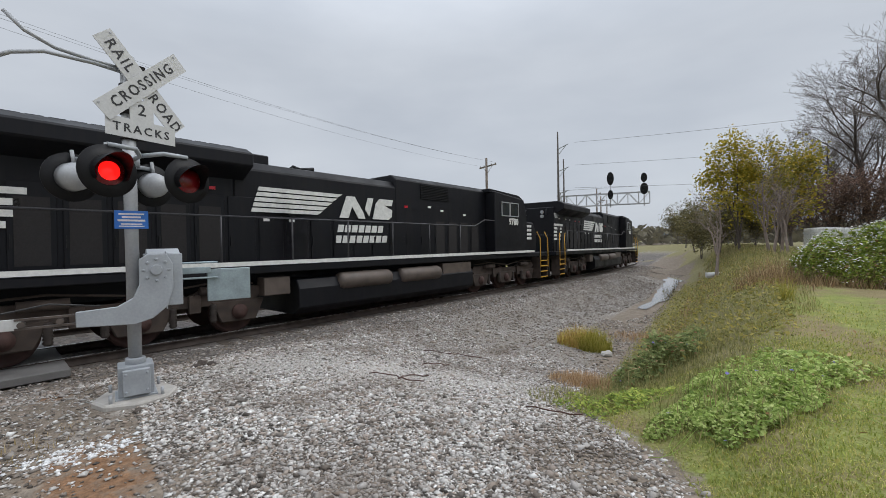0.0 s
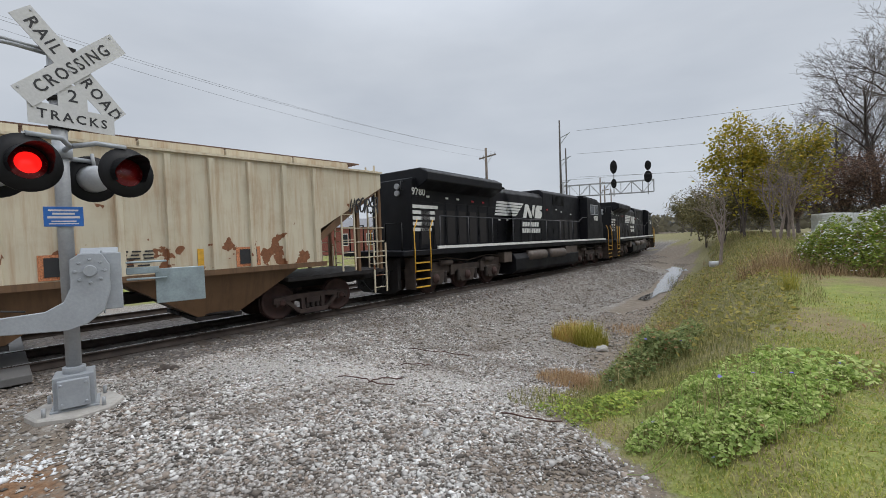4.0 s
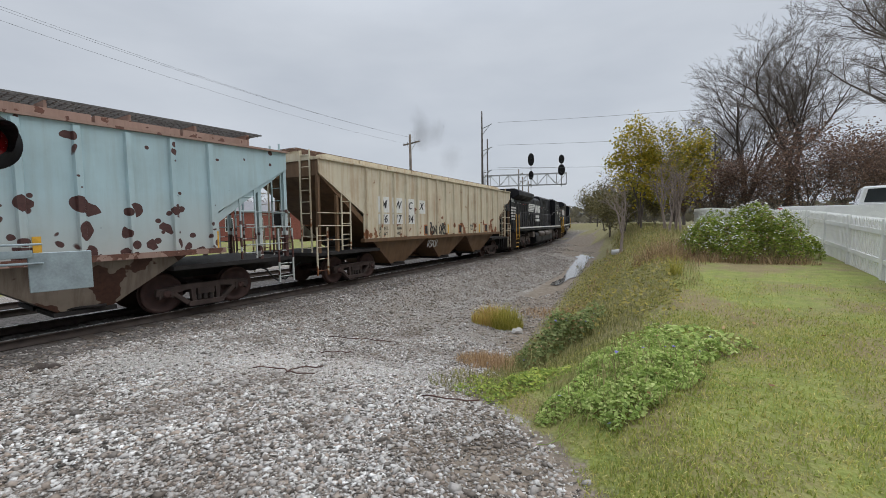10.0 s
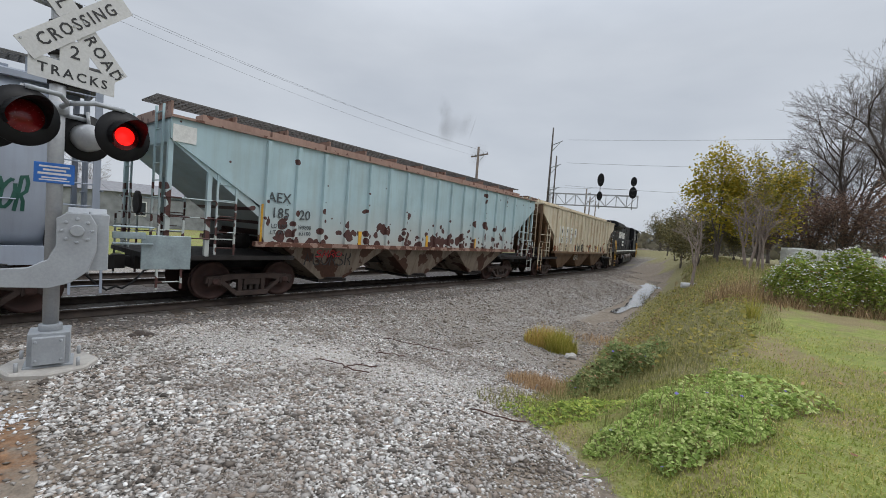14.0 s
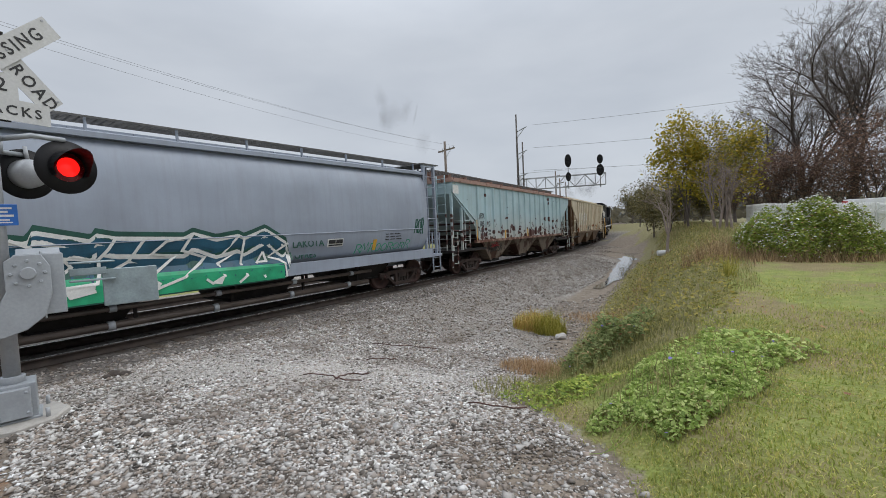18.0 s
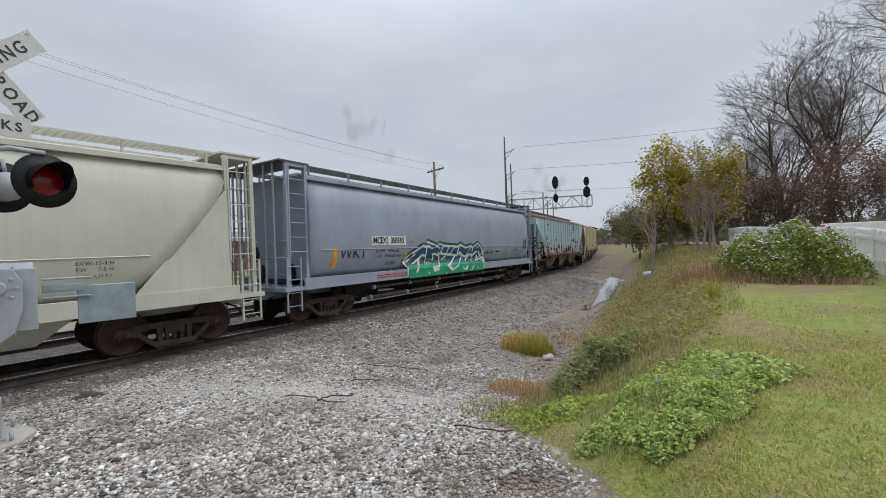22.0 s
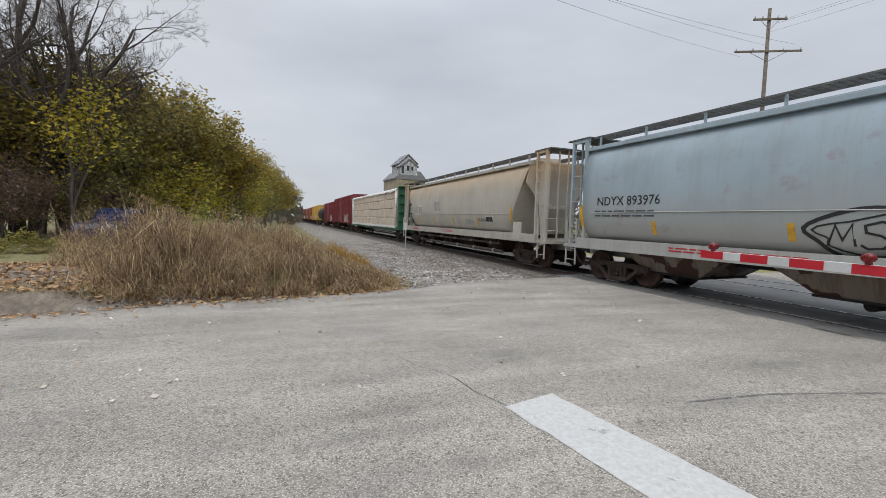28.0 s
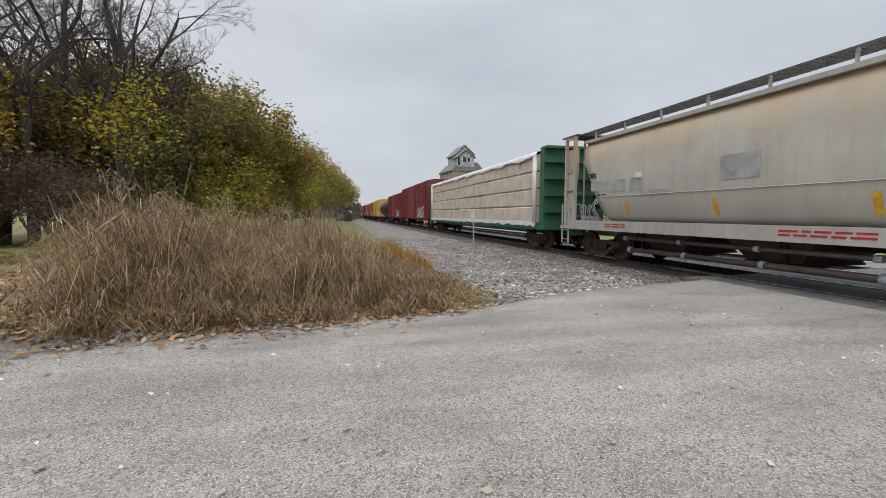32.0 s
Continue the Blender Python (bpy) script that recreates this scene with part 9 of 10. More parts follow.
for src, x, y, rz, k in ((ylw, 9.7, -32.6, 130, 0.8), (ylw, 6.4, -38.5, 250, 0.9), (ylw, 5.2, -47, 40, 1.0),
                         (gld, 12.3, -29.5, 140, 0.9), (gld, 9.6, -34.5, 260, 0.85),
                         (olv, 9.9, -39.3, 70, 1.15), (olv, 12.2, -40.7, 150, 1.3), (olv, 11.2, -49.5, 220, 1.2), (olv, 8.6, -38.0, 20, 1.0), (olv, 6.7, -59.5, 300, 1.05), (olv, 5.6, -71, 100, 0.95), (olv, 5.7, -80, 15, 1.0), (olv, 4.9, -92, 200, 0.95), (olv, 4.9, -105, 310, 1.1), (olv, 5.8, -126, 40, 1.1), (olv, 6.6, -148, 10, 1.2), (olv, 8.4, -52, 180, 0.9), (olv, 18.5, -35, 240, 1.1),
                         (murk, 15.5, -31, 110, 1.1), (murk, 17.5, -28, 20, 1.05), (murk, 12.0, -35.5, 80, 1.3), (murk, 14.6, -29.0, 200, 0.9), (murk, 12.6, -31.5, 330, 1.15), (murk, 11.0, -36.5, 60, 1.35), (murk, 16.5, -37, 140, 1.2), (murk, 9.4, -37, 170, 1.1), (murk, 19.5, -31, 70, 1.3), (murk, 13.4, -33.5, 15, 1.35), (murk, 10.4, -33.0, 290, 1.1),
                         (amb, 8.0, -48, 210, 0.9), (amb, 15.3, -25.3, 120, 1.0),
                         (grn, 12.3, -32.1, 280, 0.95), (grn, 13.4, -27.7, 70, 0.55), (grn, 11.2, -28.4, 190, 0.5), (grn, 8.8, -37, 100, 0.9), (grn, 5.4, -52, 20, 0.85), (grn, 15.8, -27.2, 20, 0.5), (grn, 16.8, -25, 140, 0.5), (grn, 9.0, -34.4, 310, 0.6), (grn, 18.5, -25, 10, 0.6), (grn, 5.2, -64, 140, 0.9), (grn, 16.2, -30, 90, 0.7), (grn, 17.0, -33, 30, 0.8), (grn, 7.4, -39.5, 200, 0.8), (grn, 6.0, -44.5, 60, 0.9), (grn, 14.4, -31.8, 230, 0.8)):
    copy_thing(src, g_at(x, y, rz, k))
dark = bare_tree(14, 19.0, "tall dark leafless tree with spreading crooked limbs", g_at(13.9, -29.3), 6, wide=0.36, leaders=3, fork=0.3, sides=1, bark="bark_dark", twig="bark")
slim = bare_tree(15, 13.0, "slim dark leafless tree at the wood's edge", g_at(11.7, -28.5), 6, wide=0.26, leaders=2, fork=0.4, sides=1, bark="bark_dark", twig="bark")
for src, x, y, rz, k in ((dark, 12.7, -31.4, 130, 0.95), (dark, 16.4, -28.4, 300, 0.95), (slim, 13.8, -26.6, 80, 1.0), (slim, 15.5, -26.4, 160, 1.05), (slim, 12.5, -30.2, 290, 1.1), (slim, 10.7, -32.8, 20, 1.0), (slim, 10.3, -36, 150, 0.95), (slim, 9.2, -41, 240, 0.95), (slim, 14.2, -34.6, 110, 1.2), (slim, 17.6, -26.2, 200, 1.0), (slim, 13.2, -29.0, 330, 1.25)):
    copy_thing(src, g_at(x, y, rz, k))
for x, y, rz, k in ((13.1, -26.5, 20, 0.7), (11.0, -30.0, 0, 0.65), (15.0, -26.4, 60, 0.8), (22.2, -37, 100, 1.2), (20.6, -40.4, 10, 1.2), (18.8, -44.8, 240, 1.2), (15.8, -46, 300, 1.2), (18.5, -32, 150, 1.0), (12.4, -33.5, 200, 0.8), (17.2, -27.0, 310, 0.8), (12.2, -27.9, 100, 0.6)):
    copy_thing(brn, g_at(x, y, rz, k))
# far side of the line
for x, y, rz in ((-62, -6, 10), (-66, 4, 70), (-70, 22, 200), (-58, -22, 120), (-75, 40, 300), (-60, 60, 220)):
    copy_thing(big2, g_at(x, y, rz, 0.62))

# ---- gravel, sticks, puddle ----
def stones(n, sampler, size, name, label, material="stone"):
    x, y = sampler(n)
    z = gz(x, y)
    base = np.array([(1, 0, 0), (-1, 0, 0), (0, 1, 0), (0, -1, 0), (0, 0, 1), (0, 0, -1)], float)
    face = np.array([(0, 2, 4), (2, 1, 4), (1, 3, 4), (3, 0, 4), (2, 0, 5), (1, 2, 5), (3, 1, 5), (0, 3, 5)])
    s = size * rng.lognormal(0, 0.38, n)
    v = base[None] * (s[:, None, None] * rng.uniform(0.55, 1.2, (n, 6, 1))) + rng.normal(0, 0.22, (n, 6, 3)) * s[:, None, None]
    v[:, :, 0] *= 1.22
    v[:, :, 2] *= 0.56
    a = rng.uniform(0, 6.283, n)
    c, sn = np.cos(a)[:, None], np.sin(a)[:, None]
    vx, vy = v[:, :, 0] * c - v[:, :, 1] * sn, v[:, :, 0] * sn + v[:, :, 1] * c
    v = np.stack([vx + x[:, None], vy + y[:, None], v[:, :, 2] + (z + s * 0.25)[:, None]], -1).reshape(-1, 3)
    f = (face[None] + (np.arange(n) * 6)[:, None, None]).reshape(-1, 3)
    tagged(new(name, arrays(name, v, f, M[material])), label, "gravel", kind="stuff")


def near_gravel(n):
    y = -0.8 + rng.uniform(0, 1, n) ** 1.15 * 10
    lo, hi = track_x(y) + 2.2, np.minimum(line(FOOT, y) + 0.2, 0.6)
    x = hi - (hi - lo) * rng.uniform(0, 1, n) ** 1.05
    keep = (y > line(ROAD_R, x) + 0.05) & (((x - SX) ** 2 + (y - SY) ** 2) > 0.2)
    keep &= ~(rng.random(n) < pale_at(x, y) * 0.85)
    keep &= rng.random(n) > 0.75 * np.exp(-(((x + 3.6) / 1.2) ** 2 + ((y - 0.8) / 0.8) ** 2))
    keep &= rng.random(n) > 0.7 * np.exp(-(((x + 1.6) / 0.8) ** 2 + ((y - 3.85) / 0.6) ** 4)) + 0.7 * np.exp(-(((x + 2.05) / 0.5) ** 2) - ((y - 4.72) / 0.32) ** 2)
    keep &= rng.random(n) > 0.7 * np.exp(-(((y - line(ROAD_R, x) - 0.15) / 0.3) ** 2)) * (x > -8)
    keep &= rng.random(n) > 0.4 * smooth(1.9, 0.9, y) * smooth(-2.5, -4.0, x)
    return x[keep], y[keep]


def sample(fn):
    def go(n):
        x, y = fn(n)
        while len(x) < n:
            a, b = fn(n)
            x, y = np.concatenate([x, a]), np.concatenate([y, b])
        return x[:n], y[:n]
    return go


def shoulder(n):
    s = rng.uniform(-30, 42, n)
    u = rng.uniform(1.2, 4.4, n)
    y = s + 1.4
    x = track_x(y) + u
    keep = ~((y < 0.2) & (y > -14.4)) | (y > line(ROAD_R, x) + 0.1) & (y > -2) | (y < line(ROAD_L, x) - 0.1)
    return x[keep], y[keep]


def left_gravel(n):
    y = -11.2 - rng.uniform(0, 1, n) ** 1.3 * 24
    x = track_x(y) + 2.5 + rng.uniform(0, 5.2, n)
    keep = y < line(ROAD_L, x) - 0.05
    return x[keep], y[keep]


def ditch_gravel(n):
    y = rng.uniform(8, 30, n)
    lo, hi = track_x(y) + 2.2, line(FOOT, y)
    x = lo + (hi - lo) * rng.uniform(0, 1, n)
    keep = np.abs(x - np.interp(y, [15.8, 17.3, 19.6, 22, 27.6, 36.9], [-7.55, -7.4, -7.85, -8.2, -9.95, -12.8])) > 0.6 * (y > 15.5)
    return x[keep], y[keep]


stones(50000, sample(near_gravel), 0.017, "loose_gravel", "loose grey and white crushed stone")
stones(26000, sample(shoulder), 0.024, "ballast_stones", "grey-brown grimy track ballast stones", "ballast_stone")
stones(17000, sample(left_gravel), 0.023, "loose_gravel", "loose grey crushed stone beside the road")
stones(15000, sample(ditch_gravel), 0.026, "loose_gravel", "grey-brown crushed stone towards the ditch", "ballast_stone")

def front_gravel(n):
    x, y = rng.uniform(-6.0, -0.3, n), 0.9 + rng.uniform(0, 1, n) ** 1.3 * 4.2
    keep = (y > line(ROAD_R, x) + 0.05) & (x < line(FOOT, y) + 0.1) & (rng.random(n) > pale_at(x, y) * 0.85)
    keep &= rng.random(n) > 0.75 * np.exp(-(((x + 3.6) / 1.2) ** 2 + ((y - 0.8) / 0.8) ** 2))
    keep &= rng.random(n) > 0.7 * np.exp(-(((x + 1.6) / 0.8) ** 2 + ((y - 3.85) / 0.6) ** 4)) + 0.7 * np.exp(-(((x + 2.05) / 0.5) ** 2) - ((y - 4.72) / 0.32) ** 2)
    return x[keep], y[keep]


def ash_band(n):
    s = rng.normal(0, 1, n)
    return -4.75 + 0.12 * rng.normal(0, 1, n) + 0.1 * s, 0.45 + 0.28 * s + 0.05 * rng.normal(0, 1, n)


stones(420, sample(ash_band), 0.016, "ash_spill", "pale ash crumbs spilt on the gravel", "ash")
stones(52000, sample(front_gravel), 0.0155, "loose_gravel", "loose grey and brown crushed stone")


def pale_gravel(n):
    x, y = rng.uniform(-9, -2, n), rng.uniform(0.5, 8, n)
    ok = rng.random(n) < pale_at(x, y)
    x, y = x[ok], y[ok]
    keep = (y > line(ROAD_R, x) + 0.3) & (x < line(FOOT, y))
    return x[keep], y[keep]


stones(30000, sample(pale_gravel), 0.011, "fine_gravel", "fine pale crushed stone", "stone_pale")

stick_mat = plain("dead_stick", (0.085, 0.042, 0.032), 0.9)
for pts in ([(-5.25, 3.7), (-4.95, 3.95), (-4.7, 3.95), (-4.45, 4.15)], [(-4.75, 3.9), (-4.85, 4.2), (-4.7, 4.45)], [(-3.0, 4.6), (-2.7, 4.75), (-2.45, 5.0)], [(-7.0, 6.2), (-6.6, 6.5), (-6.5, 6.8), (-6.0, 7.1)], [(-5.6, 5.0), (-5.5, 5.3), (-5.4, 5.5)]):
    bm = bmesh.new()
    crook = []
    for (xa, ya), (xb, yb) in zip(pts, pts[1:]):
        for f in (0.0, 0.34, 0.67):
            crook.append((xa + (xb - xa) * f + rng.normal(0, 0.018), ya + (yb - ya) * f + rng.normal(0, 0.018)))
    crook.append(pts[-1])
    pipe(bm, [(x, y, float(gz(x, y)) + 0.035 + 0.03 * abs(math.sin(i * 1.3))) for i, (x, y) in enumerate(crook)], 0.009, 6)
    solid("fallen_branch", bm, stick_mat, "dead brown branch lying on the gravel", "branch", "fallen branches")
for x, y, s in ((-7.45, 1.95, 0.10), (-7.25, 2.05, 0.08), (-7.35, 1.85, 0.07), (-5.1, 10.7, 0.15), (-3.4, 4.5, 0.05)):
    bm = bmesh.new()
    bmesh.ops.create_icosphere(bm, subdivisions=2, radius=s)
    for v in bm.verts:
        v.co *= 1 + 0.5 * noise.noise(v.co * 9 + Vector((x, y, 0)))
        v.co.z *= 0.65
    solid("rock", bm, M["clod"] if x < -7 else M["concrete"], "rough dark clod on the gravel" if x < -7 else "rough grey rock on the gravel", "rock", "rocks", at=pose(x, y, float(gz(x, y)) + s * 0.3))
# puddle along the ditch
wet = Nodes("puddle_water")
wet_m = wet.done((0.11, 0.10, 0.09), 0.04, 0.0, wet.noise(3, 2), 0.001, 0.03, 1.0)
pud = []
for y in np.linspace(18.6, 42.0, 40):
    c = float(np.interp(y, [15.8, 17.3, 19.6, 22, 27.6, 36.9, 42], [-7.55, -7.4, -7.85, -8.2, -9.95, -12.8, -14.0]))
    w = float(np.interp(y, [15.8, 17.0, 19.5, 23, 26, 30, 38, 42], [0.04, 0.10, 0.22, 0.50, 0.46, 0.6, 0.6, 0.05])) * (0.8 + 0.7 * noise.noise((0.0, y * 0.6, 2.0)))
    pud.append((c - w, c + w * 1.1, y))
bm = bmesh.new()
rows = [[bm.verts.new((a + (b - a) * i / 4, y, -1.035)) for i in range(5)] for a, b, y in pud]
for a, b in zip(rows, rows[1:]):
    for i in range(4):
        bm.faces.new((a[i], a[i + 1], b[i + 1], b[i]))
solid("puddle", bm, wet_m, "shallow puddle in the ditch", "water", kind="structure")
bm = bmesh.new()
rod(bm, (-6.9, 24.3, 0.05), (-5.9, 24.9, 0.12), 0.14, 16)
solid("culvert_pipe", bm, M["white"], "short white plastic culvert pipe", "pipe")

# ---- paint on the road ----
bm = bmesh.new()
n_seg = 24
top, bot = [], []
for i in range(n_seg + 1):
    t = i / n_seg
    jag = 0.03 * noise.noise((t * 14, 0.0, 3.0))
    fx, fy = -3.22 + (-2.55 + 3.22) * t, -1.99 + (-5.08 + 1.99) * t
    qx, qy = -2.64 + (-1.99 + 2.64) * t, -1.91 + (-4.93 + 1.91) * t
    top.append(bm.verts.new((fx - jag, fy, float(road_z(fx)) + 0.005)))
    bot.append(bm.verts.new((qx + jag, qy, float(road_z(qx)) + 0.005)))
for i in range(n_seg):
    bm.faces.new((top[i], top[i + 1], bot[i + 1], bot[i]))
solid("stop_line", bm, M["marking"], "worn white stop line across the lane", "road marking", kind="structure")


def dashes(name, label, lines, wide, material):
    bm = bmesh.new()
    r = random.Random(2)
    for (x0, y0), (x1, y1) in lines:
        d = Vector((x1 - x0, y1 - y0))
        n = max(3, int(d.length / 0.06))
        nr = Vector((-d.y, d.x)).normalized()
        prev = None
        for i in range(n + 1):
            p = Vector((x0, y0)) + d * i / n
            w = wide * r.uniform(0.5, 1.2)
            z = float(road_z(p.x)) + 0.006
            pair = [bm.verts.new((p.x + nr.x * w, p.y + nr.y * w, z)), bm.verts.new((p.x - nr.x * w, p.y - nr.y * w, z))]
            if prev and r.random() > 0.18:
                bm.faces.new((prev[0], pair[0], pair[1], prev[1]))
            prev = pair
    solid(name, bm, material, label, "road marking", kind="structure")


dashes("survey_marks", "orange sprayed survey marks on the asphalt", [((-3.49, -1.83), (-2.83, -1.67)), ((-3.65, -1.1), (-2.87, -0.93)), ((-3.35, -1.6), (-3.4, -1.15)), ((-3.05, -1.55), (-3.1, -1.0)), ((-3.4, -1.4), (-2.95, -1.2)),
       ((-5.69, -2.22), (-5.79, -1.59)), ((-5.69, -2.22), (-5.3, -2.15)), ((-5.79, -1.59), (-5.23, -1.45)), ((-5.55, -2.1), (-5.6, -1.6)), ((-7.45, -2.32), (-7.52, -1.72)), ((-7.4, -1.8), (-7.0, -1.7)), ((-1.9, -1.1), (-1.75, -1.0))], 0.022, M["orange"])
dashes("survey_marks", "green sprayed survey line on the asphalt", [((-3.61, -3.19), (-2.98, -3.1)), ((-2.0, -2.9), (-1.6, -2.8))], 0.025, M["lime"])
dashes("road_crack", "dark crack in the asphalt", [((-1.27, -6.55), (-1.44, -6.3)), ((-1.44, -6.3), (-1.5, -6.1)), ((-1.5, -6.1), (-1.72, -5.85)), ((-1.72, -5.85), (-1.8, -5.65)), ((-1.8, -5.65), (-1.86, -5.3)), ((-1.86, -5.3), (-2.02, -4.95))], 0.0035, M["under"])
dashes("tyre_mark", "dark tyre mark curving over the asphalt", [((-3.6, -4.6), (-4.6, -4.55)), ((-4.6, -4.55), (-6.0, -4.3)), ((-6.0, -4.3), (-7.6, -3.9))], 0.012, M["tyre"])

# ---- fence, pickup, blue car ----
M["carblue"] = plain("dark_blue_car_paint", (0.012, 0.022, 0.075), 0.3, 0, 0.1, 2)
def picket_fence(pts):
    f = thing("picket_fence", "white vinyl picket fence along the lawn", "fence")
    bm = bmesh.new()
    prism(bm, [(-0.035, 0.0), (0.035, 0.0), (0.035, 1.08), (0.0, 1.16), (-0.035, 1.08)], "y", -0.012, 0.012)
    pk = mesh_of("picket", bm, M["fence"])
    bm = bmesh.new()
    box(bm, -0.06, -0.06, 0, 0.06, 0.06, 1.14)
    post = mesh_of("post", bm, M["fence"])
    for (x0, y0), (x1, y1) in zip(pts, pts[1:]):
        d = Vector((x1 - x0, y1 - y0))
        ang = math.degrees(math.atan2(d.y, d.x))
        n = int(d.length / 0.115)
        for i in range(n):
            p = Vector((x0, y0)) + d * (i + 0.5) / n
            z = float(gz(p.x, p.y))
            if i % 20 == 0:
                part("post", post, None, f, at=pose(p.x, p.y, z, 0, 0, ang))
            elif y0 < 27:
                part("picket", pk, None, f, at=pose(p.x, p.y, z, 0, 0, ang))
        for h in (0.3, 0.85):
            bm = bmesh.new()
            a = (x0, y0, float(gz(x0, y0)) + h)
            b = (x1, y1, float(gz(x1, y1)) + h)
            nrm = Vector((-d.y, d.x)).normalized() * 0.03
            v = []
            for px, py, pz in (a, b):
                for s in (0.6, 1.6):
                    for dz in (0, 0.09 if y0 < 27 else 0.2):
                        v.append(bm.verts.new((px + nrm.x * s, py + nrm.y * s, pz + dz)))
            for q in ((0, 1, 3, 2), (4, 6, 7, 5), (0, 4, 5, 1), (2, 3, 7, 6), (0, 2, 6, 4), (1, 5, 7, 3)):
                bm.faces.new([v[i] for i in q])
            part("rail", bm, M["fence"], f)


picket_fence(((2.6, 5.0), (1.75, 12.3), (0.85, 19.5), (-2.0, 26.5), (-4.2, 32.0)))


def pickup(at, paint, label, name="pickup_truck"):
    t = thing(name, label, "vehicle", at=at)
    bm = bmesh.new()
    prism(bm, [(-2.85, 0.55), (-2.85, 1.22), (-0.55, 1.22), (-0.55, 1.25), (1.25, 1.25), (2.6, 1.12), (2.75, 0.9), (2.75, 0.5)], "y", -0.95, 0.95)
    part("body", bm, paint, t, "", 0.05)
    bm = bmesh.new()
    prism(bm, [(-0.6, 1.22), (-0.45, 1.88), (0.75, 1.9), (1.35, 1.24)], "y", -0.86, 0.86)
    cab = part("cab", bm, paint, t, "", 0.05)
    for sgn in (-1, 1):
        for pts in ([(-0.42, 1.3), (-0.32, 1.78), (0.18, 1.8), (0.18, 1.3)], [(0.26, 1.3), (0.26, 1.8), (0.7, 1.8), (1.08, 1.3)]):
            bm = bmesh.new()
            prism(bm, pts, "y", min(sgn * 0.855, sgn * 0.872), max(sgn * 0.855, sgn * 0.872))
            part("side_window", bm, M["glass"], cab)
        bm = bmesh.new()
        box(bm, -2.88, min(sgn * 0.75, sgn * 0.93), 0.95, -2.83, max(sgn * 0.75, sgn * 0.93), 1.18)
        box(bm, -2.85, min(sgn * 0.93, sgn * 0.96), 0.98, -2.72, max(sgn * 0.93, sgn * 0.96), 1.16)
        part("tail_light", bm, M["red"], t, "red tail light")
        for xx in (-1.75, 1.75):
            bm = bmesh.new()
            lathe(bm, [(0.2, 0), (0.37, 0.02), (0.38, 0.12), (0.37, 0.2), (0.2, 0.22)], "y", (xx, sgn * 0.82 - 0.11, 0.38), 20)
            w = part("wheel", bm, M["hose"], t, "black tyre")
            bm = bmesh.new()
            rod(bm, (xx, sgn * 0.85, 0.38), (xx, sgn * 0.94, 0.38), 0.2, 16)
            part("rim", bm, M["galv"], w)
    bm = bmesh.new()
    box(bm, -3.0, -0.9, 0.5, -2.86, 0.9, 0.65)
    part("bumper", bm, M["galv"], t)
    return t


pickup(pose(2.95, 23.6, float(gz(2.95, 23.6)) - 0.02, 0, 0, -2), M["truck_white"], "white pickup truck parked behind the fence")
pickup(pose(8.9, -28.6, float(gz(8.9, -28.6)) - 0.1, 0, 0, 80), M["carblue"], "dark blue vehicle parked beyond the weeds", "parked_car")

# ---- marker stake ----
st = thing("marker_stake", "thin white marker post with a small plate", "post", at=pose(-4.2, -18.6, -0.45))
bm = bmesh.new()
box(bm, -0.02, -0.02, 0, 0.02, 0.02, 1.9)
part("post", bm, M["galv"], st)
bm = bmesh.new()
box(bm, -0.03, 0.02, 1.62, 0.1, 0.03, 1.92)
part("plate", bm, M["white"], st)

# ---- poles, wires, signal bridge ----
def wire(pts_a, pts_b, sag, r=0.0065, label="thin dark overhead wire between poles"):
    bm = bmesh.new()
    a, b = Vector(pts_a), Vector(pts_b)
    pts = [a.lerp(b, i / 16) - Vector((0, 0, sag * 4 * (i / 16) * (1 - i / 16))) for i in range(17)]
    pipe(bm, pts, r, 4)
    solid("overhead_wire", bm, M["wire"], label, "wire", "overhead wires")


def utility_pole(x, y, top, arms, rz, label, transformer=False):
    z0 = float(gz(x, y)) - 0.1
    p = thing("utility_pole", label, "utility pole", "utility poles", at=pose(x, y, z0, 0, 0, rz))
    h = top - z0
    bm = bmesh.new()
    rod(bm, (0, 0, 0), (0, 0, h), 0.17, 12, 0.11)
    part("pole", bm, M["wood"], p)
    for dz, half, tilt in arms:
        bm = bmesh.new()
        box(bm, 0.1, -half, h - dz - 0.06, 0.2, half, h - dz + 0.06)
        part("crossarm", bm, M["wood"], p)
        for yy in (-half + 0.1, -half * 0.45, half * 0.45, half - 0.1):
            bm = bmesh.new()
            rod(bm, (0.15, yy, h - dz + 0.05), (0.15, yy, h - dz + 0.22), 0.04, 8)
            part("insulator", bm, M["galv"], p)
        bm = bmesh.new()
        rod(bm, (0.16, half * 0.6, h - dz), (0.1, 0, h - dz - 0.7), 0.02)
        rod(bm, (0.16, -half * 0.6, h - dz), (0.1, 0, h - dz - 0.7), 0.02)
        part("brace", bm, M["galv"], p)
    if transformer:
        bm = bmesh.new()
        lathe(bm, [(0.05, 0), (0.26, 0.02), (0.26, 0.75), (0.2, 0.85), (0.05, 0.88)], "z", (0.0, 0.4, h - 3.4), 16)
        part("transformer", bm, M["galv_grey"], p, "grey pole-mounted transformer")
    return p


